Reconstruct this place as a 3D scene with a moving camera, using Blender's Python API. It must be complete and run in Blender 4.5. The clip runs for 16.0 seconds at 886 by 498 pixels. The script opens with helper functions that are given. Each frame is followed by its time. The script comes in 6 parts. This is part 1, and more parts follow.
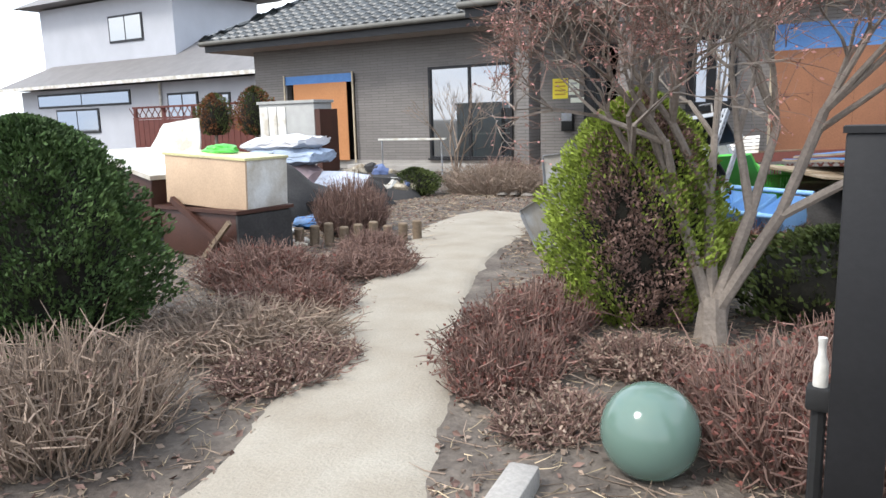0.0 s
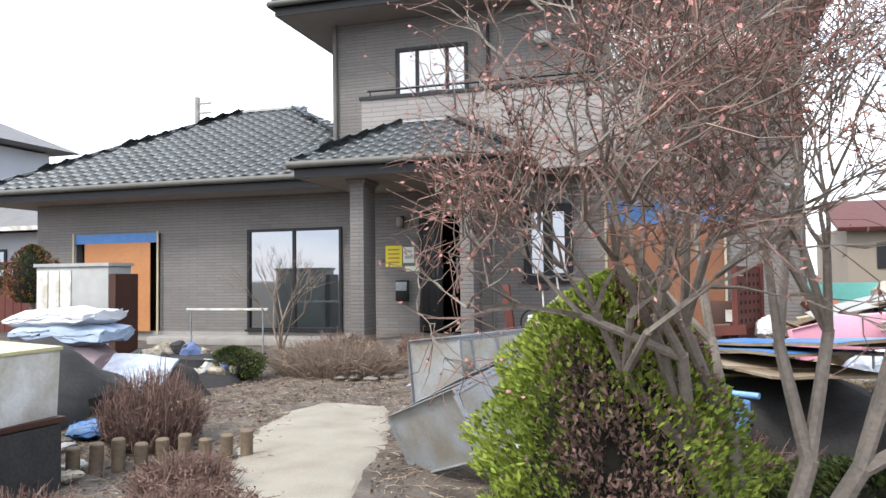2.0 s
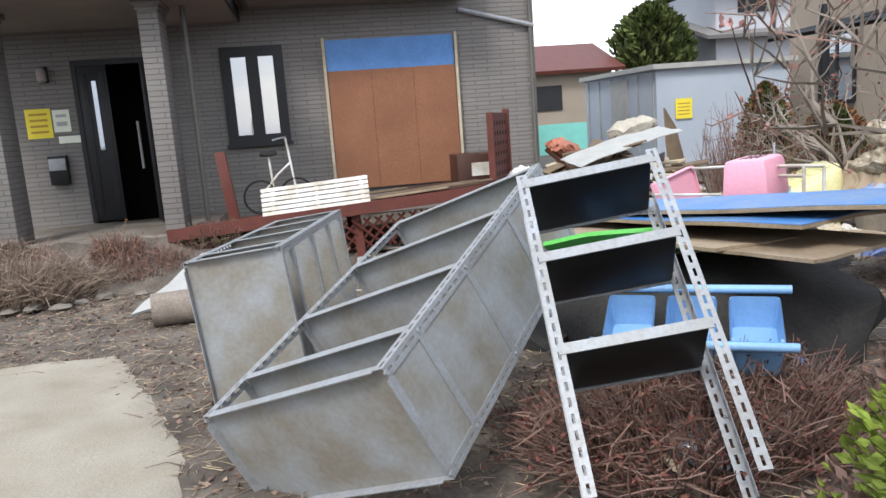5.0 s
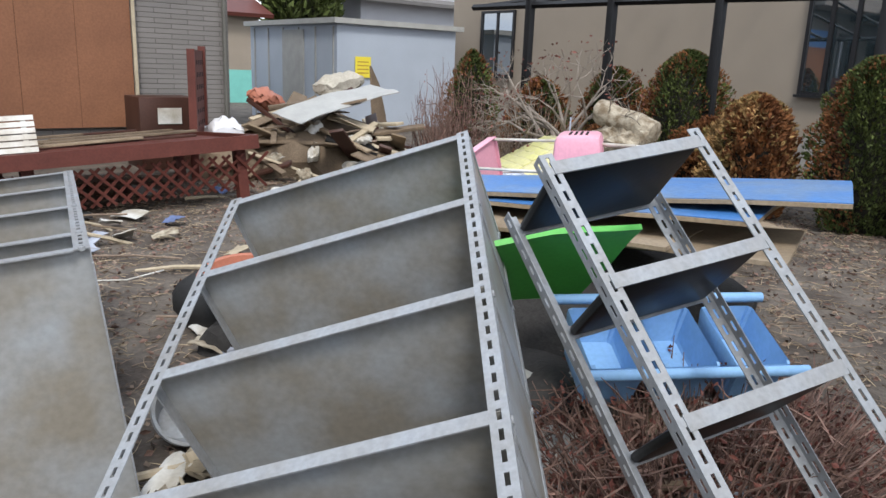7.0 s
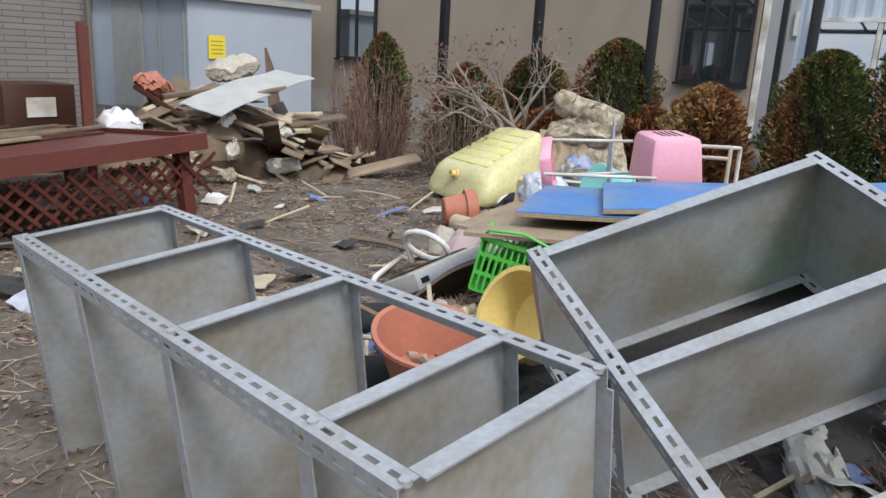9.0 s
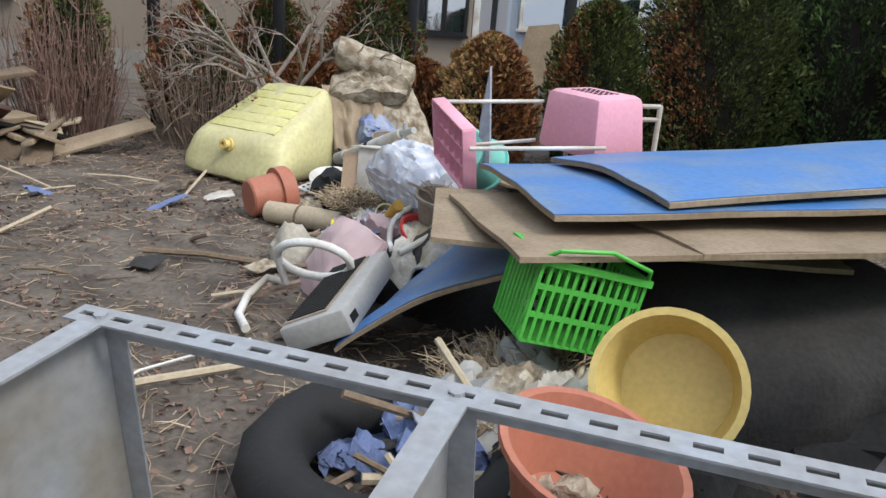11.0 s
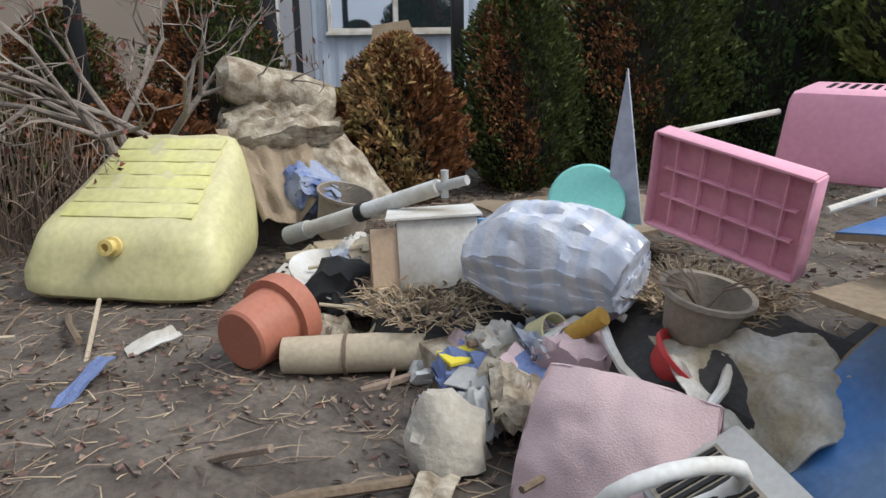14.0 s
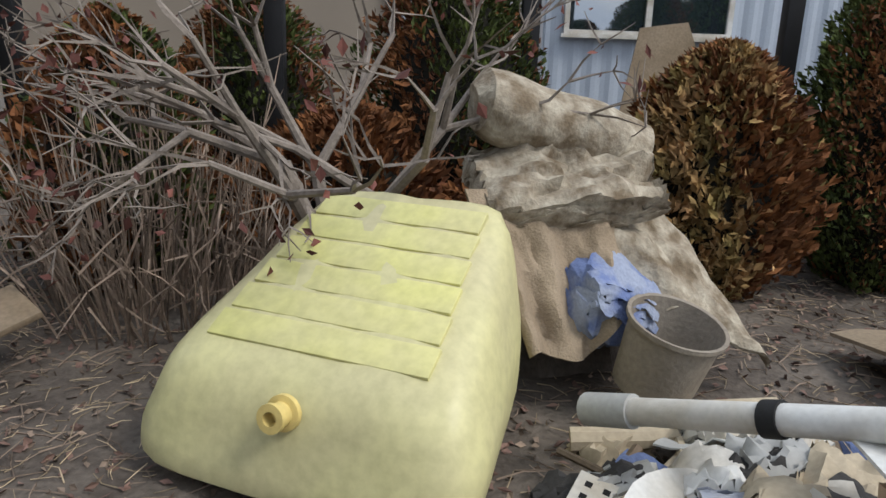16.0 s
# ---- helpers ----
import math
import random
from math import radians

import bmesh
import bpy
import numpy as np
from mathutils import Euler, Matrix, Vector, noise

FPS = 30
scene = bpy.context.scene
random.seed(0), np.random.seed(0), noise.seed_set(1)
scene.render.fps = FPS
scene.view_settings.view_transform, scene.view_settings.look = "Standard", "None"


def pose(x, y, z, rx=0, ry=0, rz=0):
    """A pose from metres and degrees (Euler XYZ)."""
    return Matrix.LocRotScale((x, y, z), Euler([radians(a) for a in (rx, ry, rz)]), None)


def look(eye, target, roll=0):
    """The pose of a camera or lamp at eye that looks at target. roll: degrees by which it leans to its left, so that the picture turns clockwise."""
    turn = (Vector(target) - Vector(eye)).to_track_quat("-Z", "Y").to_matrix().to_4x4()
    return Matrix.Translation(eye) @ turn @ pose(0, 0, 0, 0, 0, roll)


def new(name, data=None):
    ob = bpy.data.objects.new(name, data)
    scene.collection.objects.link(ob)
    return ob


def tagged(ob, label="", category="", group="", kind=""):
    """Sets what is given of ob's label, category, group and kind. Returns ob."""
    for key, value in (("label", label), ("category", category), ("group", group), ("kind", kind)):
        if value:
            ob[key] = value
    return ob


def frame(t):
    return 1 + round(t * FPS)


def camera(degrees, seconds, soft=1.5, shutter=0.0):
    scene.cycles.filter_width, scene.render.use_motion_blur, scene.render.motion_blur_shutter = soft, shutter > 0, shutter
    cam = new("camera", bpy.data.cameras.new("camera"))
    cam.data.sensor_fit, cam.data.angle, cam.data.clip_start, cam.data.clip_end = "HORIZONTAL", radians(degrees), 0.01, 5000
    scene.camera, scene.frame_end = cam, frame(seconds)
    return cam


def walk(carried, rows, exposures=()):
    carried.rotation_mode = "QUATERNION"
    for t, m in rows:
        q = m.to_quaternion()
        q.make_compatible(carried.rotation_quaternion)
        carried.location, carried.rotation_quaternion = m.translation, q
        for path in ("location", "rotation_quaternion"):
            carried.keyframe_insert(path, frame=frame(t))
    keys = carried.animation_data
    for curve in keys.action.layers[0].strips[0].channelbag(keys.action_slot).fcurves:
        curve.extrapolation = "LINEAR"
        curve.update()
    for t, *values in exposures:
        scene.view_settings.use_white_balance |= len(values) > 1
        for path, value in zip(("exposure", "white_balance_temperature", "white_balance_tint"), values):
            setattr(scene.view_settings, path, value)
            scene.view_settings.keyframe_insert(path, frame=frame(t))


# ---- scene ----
cam = camera(61.6, 16.0)
PATH = [
    (0, (1.965, -1.937, 1.124), (0.938, -0.256, 0.779), -1.6),
    (0.5, (1.736, -1.715, 1.081), (0.845, 0.046, 0.754), -2.5),
    (1, (1.447, -1.426, 1.126), (0.577, 0.366, 0.946), 2.7),
    (1.5, (1.215, -1.109, 1.195), (0.509, 0.759, 1.301), 1.5),
    (2, (0.987, -0.783, 1.237), (0.415, 1.132, 1.315), -0.7),
    (2.5, (0.733, -0.494, 1.207), (0.052, 1.384, 1.295), 0.2),
    (3, (0.42, -0.133, 1.274), (-0.024, 1.817, 1.274), 0.3),
    (3.5, (0.194, 0.198, 1.267), (0.003, 2.188, 1.202), 0.1),
    (4, (-0.017, 0.463, 1.299), (-0.151, 2.458, 1.258), 0.1),
    (4.5, (-0.261, 0.856, 1.342), (-0.209, 2.854, 1.42), -0.9),
    (5, (-0.349, 1.257, 1.295), (-0.019, 3.201, 0.957), -4.2),
    (5.2, (-0.381, 1.438, 1.285), (0.027, 3.358, 0.899), -6.1),
    (7.3, (-1.1, 2.847, 1.287), (0.235, 4.249, 0.783), 4.9),
    (7.5, (-1.183, 3.018, 1.302), (0.195, 4.371, 0.779), 6.0),
    (8, (-1.34, 3.405, 1.284), (-0.032, 4.848, 0.832), 2.1),
    (8.5, (-1.463, 3.807, 1.288), (-0.133, 5.233, 0.844), 3.6),
    (9, (-1.609, 4.217, 1.28), (-0.017, 5.317, 0.775), 3.1),
    (9.2, (-1.629, 4.33, 1.278), (0.006, 5.363, 0.77), 3.3),
    (11.3, (-0.96, 5.939, 1.117), (0.973, 6.029, 0.614), 4.7),
    (11.5, (-0.94, 6.044, 1.105), (1.008, 6.041, 0.654), 4.5),
    (12, (-0.777, 6.37, 1.127), (1.159, 6.192, 0.657), 3.4),
    (12.5, (-0.494, 6.662, 1.091), (1.458, 6.437, 0.719), 2.1),
    (13, (-0.197, 6.925, 1.079), (1.723, 6.579, 0.637), 3.8),
    (13.5, (0.142, 7.206, 1.104), (2.01, 6.705, 0.595), 2.3),
    (14, (0.564, 7.306, 1.071), (2.434, 6.838, 0.538), -0.9),
    (14.5, (1.015, 7.4, 1.073), (2.895, 6.922, 0.59), 1.6),
    (15, (1.423, 7.489, 1.138), (3.32, 7.133, 0.614), -0.6),
    (15.5, (1.914, 7.486, 1.13), (3.838, 7.393, 0.591), -0.9),
    (16, (2.321, 7.6, 1.103), (4.248, 7.567, 0.566), 2.0),
]
walk(cam, [(t, look(*p)) for t, *p in PATH], [(0.0, 1.45), (4.0, 1.4), (5.0, 1.22), (8.0, 0.95), (12.0, 0.87), (14.0, 0.78), (16.0, 0.58)])
# ---- world, sun and exposure ----
world = bpy.data.worlds.new("world")
scene.world = world
world.use_nodes = True
wn = world.node_tree.nodes
wl = world.node_tree.links
sky = wn.new("ShaderNodeTexSky")
sky.sky_type = "NISHITA"
sky.sun_disc = False
sky.sun_elevation, sky.sun_rotation = radians(42), radians(200)
sky.air_density, sky.dust_density, sky.ozone_density = 1.0, 3.0, 1.0
tc = wn.new("ShaderNodeTexCoord")
mp = wn.new("ShaderNodeMapping")
mp.inputs["Scale"].default_value = (1.0, 1.0, 3.2)
cloud = wn.new("ShaderNodeTexNoise")
cloud.inputs["Scale"].default_value = 1.7
cloud.inputs["Detail"].default_value = 7.0
cloud.inputs["Roughness"].default_value = 0.55
ramp = wn.new("ShaderNodeValToRGB")
ramp.color_ramp.elements[0].position, ramp.color_ramp.elements[1].position = 0.36, 0.60
cl_col = wn.new("ShaderNodeMixRGB")
cl_col.inputs[1].default_value = (6.0, 8.0, 11.5, 1)
cl_col.inputs[2].default_value = (13.5, 13.9, 14.4, 1)
sky_mix = wn.new("ShaderNodeMixRGB")
sky_mix.inputs[0].default_value = 0.72
wl.new(tc.outputs["Generated"], mp.inputs["Vector"])
wl.new(mp.outputs["Vector"], cloud.inputs["Vector"])
wl.new(cloud.outputs["Fac"], ramp.inputs["Fac"])
wl.new(ramp.outputs["Color"], cl_col.inputs[0])
wl.new(sky.outputs["Color"], sky_mix.inputs[1])
wl.new(cl_col.outputs["Color"], sky_mix.inputs[2])
wl.new(sky_mix.outputs["Color"], wn["Background"].inputs["Color"])
wn["Background"].inputs["Strength"].default_value = 0.085
sun = new("sun", bpy.data.lights.new("sun", "SUN"))
sun.data.energy, sun.data.angle, sun.data.color = 1.3, radians(14), (1.0, 0.97, 0.93)
sun.matrix_world = look((-6, -10, 14), (0, 0, 0))


# ---- materials ----
def mat(name, col, rough=0.8, var=0.25, scale=6.0, bump=0.2, fine=60.0, metal=0.0, col2=None, spread=0.5, spec=0.3, rand=0.0):
    """Procedural surface: a coarse stain noise and a fine grain, both in object metres."""
    m = bpy.data.materials.new(name)
    m.use_nodes = True
    n, l = m.node_tree.nodes, m.node_tree.links
    b = n["Principled BSDF"]
    b.inputs["Roughness"].default_value, b.inputs["Metallic"].default_value = rough, metal
    b.inputs["Specular IOR Level"].default_value = spec
    co = n.new("ShaderNodeTexCoord")
    a = n.new("ShaderNodeTexNoise")
    a.inputs["Scale"].default_value, a.inputs["Detail"].default_value = scale, 6
    g = n.new("ShaderNodeTexNoise")
    g.inputs["Scale"].default_value, g.inputs["Detail"].default_value = fine, 4
    l.new(co.outputs["Object"], a.inputs["Vector"])
    l.new(co.outputs["Object"], g.inputs["Vector"])
    r = n.new("ShaderNodeValToRGB")
    r.color_ramp.elements[0].position, r.color_ramp.elements[1].position = 0.5 - spread * 0.5, 0.5 + spread * 0.5
    c2 = col2 or tuple(c * (1 - var) for c in col)
    r.color_ramp.elements[0].color, r.color_ramp.elements[1].color = (*c2, 1), (*col, 1)
    l.new(a.outputs["Fac"], r.inputs["Fac"])
    mx = n.new("ShaderNodeMixRGB")
    mx.blend_type = "MULTIPLY"
    mx.inputs[0].default_value = 0.6 * min(1, var * 2)
    l.new(r.outputs["Color"], mx.inputs[1])
    g2 = n.new("ShaderNodeValToRGB")
    g2.color_ramp.elements[0].position, g2.color_ramp.elements[1].position = 0.3, 0.65
    g2.color_ramp.elements[0].color = (0.45, 0.45, 0.45, 1)
    l.new(g.outputs["Fac"], g2.inputs["Fac"])
    l.new(g2.outputs["Color"], mx.inputs[2])
    out = mx
    if rand:
        isl = n.new("ShaderNodeNewGeometry")
        hs = n.new("ShaderNodeHueSaturation")
        mr = n.new("ShaderNodeMapRange")
        mr.inputs["To Min"].default_value, mr.inputs["To Max"].default_value = 1 - rand, 1 + rand
        l.new(isl.outputs["Random Per Island"], mr.inputs["Value"])
        l.new(mr.outputs["Result"], hs.inputs["Value"])
        l.new(mx.outputs["Color"], hs.inputs["Color"])
        out = hs
    l.new(out.outputs["Color"], b.inputs["Base Color"])
    if bump:
        bp = n.new("ShaderNodeBump")
        bp.inputs["Strength"].default_value, bp.inputs["Distance"].default_value = bump, 0.01
        l.new(g.outputs["Fac"], bp.inputs["Height"])
        l.new(bp.outputs["Normal"], b.inputs["Normal"])
    return m


def siding_mat(name, c1, c2, mortar, w, h):
    m = mat(name, c1, 0.75, 0.2, 1.2, 0.25, 90)
    n, l = m.node_tree.nodes, m.node_tree.links
    b = n["Principled BSDF"]
    co = n.new("ShaderNodeTexCoord")
    sp = n.new("ShaderNodeSeparateXYZ")
    ad = n.new("ShaderNodeMath")
    cb = n.new("ShaderNodeCombineXYZ")
    l.new(co.outputs["Object"], sp.inputs[0])
    l.new(sp.outputs["X"], ad.inputs[0])
    l.new(sp.outputs["Y"], ad.inputs[1])
    l.new(ad.outputs[0], cb.inputs["X"])
    l.new(sp.outputs["Z"], cb.inputs["Y"])
    br = n.new("ShaderNodeTexBrick")
    br.inputs["Scale"].default_value = 1.0
    br.inputs["Brick Width"].default_value, br.inputs["Row Height"].default_value = w, h
    br.inputs["Mortar Size"].default_value, br.inputs["Mortar Smooth"].default_value = 0.006, 0.6
    br.inputs["Color1"].default_value, br.inputs["Color2"].default_value = (*c1, 1), (*c2, 1)
    br.inputs["Mortar"].default_value = (*mortar, 1)
    l.new(cb.outputs[0], br.inputs["Vector"])
    big = n.new("ShaderNodeTexNoise")
    big.inputs["Scale"].default_value, big.inputs["Detail"].default_value = 0.7, 6
    l.new(co.outputs["Object"], big.inputs["Vector"])
    mr = n.new("ShaderNodeMapRange")
    mr.inputs["To Min"].default_value, mr.inputs["To Max"].default_value = 0.78, 1.18
    l.new(big.outputs["Fac"], mr.inputs["Value"])
    hs = n.new("ShaderNodeHueSaturation")
    l.new(br.outputs["Color"], hs.inputs["Color"])
    l.new(mr.outputs["Result"], hs.inputs["Value"])
    l.new(hs.outputs["Color"], b.inputs["Base Color"])
    bp = n.new("ShaderNodeBump")
    bp.inputs["Strength"].default_value, bp.inputs["Distance"].default_value, bp.invert = 0.7, 0.012, True
    l.new(br.outputs["Fac"], bp.inputs["Height"])
    l.new(bp.outputs["Normal"], b.inputs["Normal"])
    return m


def glass_mat(name, tint=(0.02, 0.03, 0.035)):
    m = mat(name, tint, 0.03, 0.1, 2, 0.0, spec=1.0)
    m.node_tree.nodes["Principled BSDF"].inputs["IOR"].default_value = 2.3
    m.node_tree.nodes["Principled BSDF"].inputs["Coat Weight"].default_value = 1.0
    m.node_tree.nodes["Principled BSDF"].inputs["Coat Roughness"].default_value = 0.02
    return m


M_SOIL = mat("soil", (0.168, 0.142, 0.117), 0.95, 0.5, 3.5, 1.0, 38, col2=(0.07, 0.056, 0.046), spread=0.35)
M_PATH = mat("sand_path", (0.335, 0.305, 0.25), 0.95, 0.25, 2.6, 0.5, 90, col2=(0.26, 0.225, 0.175), spread=0.4)
M_SIDING = siding_mat("tile_siding", (0.192, 0.178, 0.166), (0.168, 0.156, 0.145), (0.112, 0.102, 0.094), 0.42, 0.062)
M_SIDING_DARK = siding_mat("tile_siding_dark", (0.105, 0.087, 0.078), (0.093, 0.077, 0.069), (0.06, 0.05, 0.045), 0.42, 0.062)
M_SIDING_BAL = siding_mat("tile_siding_pale", (0.30, 0.275, 0.257), (0.262, 0.24, 0.225), (0.19, 0.172, 0.16), 0.46, 0.085)
M_ROOF = mat("roof_tile", (0.060, 0.068, 0.072), 0.38, 0.3, 3, 0.1, 80, spec=0.5, rand=0.25)
M_GUTTER = mat("gutter", (0.13, 0.125, 0.11), 0.5, 0.2, 3, 0.05)
M_SOFFIT = mat("soffit", (0.32, 0.28, 0.25), 0.8, 0.15, 3, 0.05)
M_FRAME = mat("bronze_frame", (0.018, 0.018, 0.02), 0.45, 0.3, 5, 0.05)
M_GLASS = glass_mat("window_glass")
# near-black: shade of unlit rooms and holes put into the colour; also a switch
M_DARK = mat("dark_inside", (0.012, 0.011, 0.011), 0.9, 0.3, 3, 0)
M_PLY = mat("plywood", (0.27, 0.12, 0.062), 0.6, 0.3, 1.5, 0.1, 40, col2=(0.185, 0.08, 0.042))
M_PLY2 = mat("plywood_light", (0.46, 0.21, 0.085), 0.6, 0.3, 1.5, 0.1, 40, col2=(0.42, 0.18, 0.07))
M_BLUE = mat("blue_sheet", (0.10, 0.24, 0.52), 0.6, 0.2, 4, 0.3, 30)
M_BATTEN = mat("timber_batten", (0.50, 0.42, 0.30), 0.8, 0.25, 8, 0.1)
M_STEEL = mat("grey_painted_steel", (0.285, 0.302, 0.315), 0.45, 0.22, 3.5, 0.06, 45, col2=(0.215, 0.195, 0.16), spread=0.26)
M_STEELPOST = mat("galvanised_post", (0.33, 0.355, 0.385), 0.45, 0.3, 9, 0.08, metal=0.15, col2=(0.25, 0.245, 0.235))
M_BLACKSTEEL = mat("black_enamel", (0.012, 0.013, 0.013), 0.4, 0.3, 5, 0.05)
M_WOOD = mat("old_wood", (0.21, 0.155, 0.105), 0.85, 0.4, 5, 0.4, 60, rand=0.3)
M_BROWN = mat("brown_veneer", (0.075, 0.032, 0.022), 0.5, 0.4, 2.5, 0.1)
M_PALEWOOD = mat("pale_veneer", (0.55, 0.40, 0.27), 0.6, 0.2, 3, 0.06)
M_WHITE = mat("dirty_white", (0.66, 0.66, 0.63), 0.6, 0.2, 4, 0.1, col2=(0.42, 0.38, 0.31), spread=0.25)
M_TWIG = mat("dry_twig", (0.30, 0.225, 0.17), 0.9, 0.4, 8, 0.1, rand=0.4)
M_TWIGRED = mat("reddish_twig", (0.24, 0.15, 0.12), 0.9, 0.4, 8, 0.1, rand=0.4)
M_STRAW = mat("straw", (0.46, 0.36, 0.235), 0.9, 0.3, 8, 0.1, rand=0.45)
M_BARK = mat("tree_bark", (0.29, 0.245, 0.205), 0.9, 0.4, 9, 0.5, 60)
M_BUD = mat("pink_dry_leaf", (0.46, 0.23, 0.20), 0.8, 0.3, 8, 0.0, rand=0.35)
M_LEAFRED = mat("maroon_leaf", (0.15, 0.055, 0.042), 0.8, 0.3, 8, 0.0, rand=0.5)
M_THUJA = mat("yellow_green_leaf", (0.28, 0.35, 0.05), 0.75, 0.4, 4, 0.0, col2=(0.13, 0.18, 0.03), rand=0.4)
M_CYP = mat("dark_green_leaf", (0.085, 0.14, 0.04), 0.75, 0.4, 4, 0.0, col2=(0.035, 0.065, 0.02), rand=0.45)
M_HEDGE = mat("hedge_leaf", (0.10, 0.125, 0.03), 0.8, 0.4, 3, 0.0, col2=(0.035, 0.05, 0.014), rand=0.55)
M_RUST = mat("scorched_leaf", (0.25, 0.105, 0.035), 0.85, 0.4, 5, 0.0, col2=(0.10, 0.035, 0.016), rand=0.5)
M_PALERUST = mat("pale_scorched_leaf", (0.40, 0.22, 0.10), 0.85, 0.4, 6, 0.0, col2=(0.20, 0.16, 0.05), rand=0.5)
M_OLIVE = mat("olive_leaf", (0.17, 0.19, 0.045), 0.8, 0.4, 4, 0.0, col2=(0.07, 0.09, 0.025), rand=0.5)
M_GOLD = mat("golden_leaf", (0.42, 0.25, 0.05), 0.8, 0.3, 5, 0.0, rand=0.3)
# near-black: the shade deep inside a bush, put into the colour
M_INNER = mat("bush_core_shade", (0.022, 0.02, 0.014), 0.95, 0.5, 14, 0.6, 50)
M_DIRTYCONC = mat("muddy_concrete", (0.24, 0.215, 0.185), 0.95, 0.4, 2.2, 0.5, 70, col2=(0.12, 0.10, 0.082), spread=0.35)
M_CONCRETE = mat("concrete", (0.36, 0.34, 0.31), 0.9, 0.3, 3, 0.3, 80)
M_BEIGE = mat("beige_render", (0.285, 0.24, 0.19), 0.9, 0.12, 1.2, 0.2, 150)
M_METALWALL = mat("pale_metal_cladding", (0.40, 0.45, 0.52), 0.5, 0.12, 1.5, 0.05)
M_BLACKPOST = mat("black_post", (0.012, 0.012, 0.013), 0.5, 0.3, 6, 0.05)


# ---- mesh helpers ----
def box(bm, x0, x1, y0, y1, z0, z1, m=None, bev=0.0):
    r = bmesh.ops.create_cube(bm, size=1.0, matrix=Matrix.LocRotScale(((x0 + x1) / 2, (y0 + y1) / 2, (z0 + z1) / 2), None, (abs(x1 - x0), abs(y1 - y0), abs(z1 - z0))))
    vs = r["verts"]
    if bev:
        es = list({e for v in vs for e in v.link_edges})
        rb = bmesh.ops.bevel(bm, geom=es, offset=bev, segments=2, affect="EDGES", profile=0.5)
        vs = list({v for f in rb["faces"] for v in f.verts} | {v for v in vs if v.is_valid})
    if m is not None:
        bmesh.ops.transform(bm, matrix=m, verts=vs)
    return vs


def boxes(*items, m=None, bev=0.0):
    bm = bmesh.new()
    for it in items:
        box(bm, *it, m=m, bev=bev)
    return bm


def rod(bm, a, b, r0, r1=None, seg=8):
    a, b = Vector(a), Vector(b)
    d = b - a
    m = Matrix.Translation((a + b) / 2) @ d.to_track_quat("Z", "Y").to_matrix().to_4x4()
    bmesh.ops.create_cone(bm, cap_ends=True, segments=seg, radius1=r0, radius2=r0 if r1 is None else r1, depth=d.length, matrix=m)


def rods(*items, seg=8):
    bm = bmesh.new()
    for a, b, r in items:
        rod(bm, a, b, r, seg=seg)
    return bm


def lathe(profile, seg=28, m=None):
    """A turned shape from (radius, height) pairs."""
    bm = bmesh.new()
    rings = []
    for r, z in profile:
        rings.append([bm.verts.new((r * math.cos(2 * math.pi * i / seg), r * math.sin(2 * math.pi * i / seg), z)) for i in range(seg)])
    for a, b in zip(rings, rings[1:]):
        for i in range(seg):
            bm.faces.new((a[i], a[(i + 1) % seg], b[(i + 1) % seg], b[i]))
    if profile[0][0] > 1e-4:
        bm.faces.new(rings[0][::-1])
    if profile[-1][0] > 1e-4:
        bm.faces.new(rings[-1])
    if m is not None:
        bmesh.ops.transform(bm, matrix=m, verts=bm.verts)
    return bm


def tube(points, r, seg=8):
    """A bent tube through points, round in section."""
    bm = bmesh.new()
    pts = [Vector(p) for p in points]
    rings = []
    for i, p in enumerate(pts):
        d = (pts[min(i + 1, len(pts) - 1)] - pts[max(i - 1, 0)]).normalized()
        s = d.cross(Vector((0.31, 0.2, 0.93))).normalized()
        u = s.cross(d)
        rr = r[i] if isinstance(r, (list, tuple)) else r
        rings.append([bm.verts.new(p + rr * (math.cos(2 * math.pi * k / seg) * s + math.sin(2 * math.pi * k / seg) * u)) for k in range(seg)])
    for a, b in zip(rings, rings[1:]):
        for k in range(seg):
            bm.faces.new((a[k], a[(k + 1) % seg], b[(k + 1) % seg], b[k]))
    bm.faces.new(rings[0][::-1])
    bm.faces.new(rings[-1])
    return bm


def to_mesh(bm, name, material, smooth=True):
    me = bpy.data.meshes.new(name)
    bmesh.ops.recalc_face_normals(bm, faces=bm.faces)
    bm.to_mesh(me)
    bm.free()
    me.materials.append(material)
    if smooth:
        me.shade_smooth()
        me.set_sharp_from_angle(angle=radians(38))
    return me


def part(name, bm, material, parent, label="", m=None, kind=""):
    ob = new(name, to_mesh(bm, name, material) if isinstance(bm, bmesh.types.BMesh) else bm)
    if not isinstance(bm, bmesh.types.BMesh) and not ob.data.materials:
        ob.data.materials.append(material)
    ob.parent = parent
    if m is not None:
        ob.matrix_basis = m
    return tagged(ob, label=label, kind=kind)


def thing(name, label, category, m=None, group="", kind=""):
    ob = new(name)
    ob.empty_display_size = 0.1
    ob.matrix_basis = m or Matrix()
    return tagged(ob, label, category, group, kind)


def single(name, bm, material, label, category, m=None, group="", kind=""):
    ob = new(name, to_mesh(bm, name, material) if isinstance(bm, bmesh.types.BMesh) else bm)
    if not ob.data.materials:
        ob.data.materials.append(material)
    ob.matrix_basis = m or Matrix()
    return tagged(ob, label, category, group, kind)


def raw(name, verts, faces, material, smooth=False):
    me = bpy.data.meshes.new(name)
    me.from_pydata(np.asarray(verts).tolist(), [], faces if isinstance(faces, list) else np.asarray(faces).tolist())
    me.materials.append(material)
    if smooth:
        me.shade_smooth()
    return me


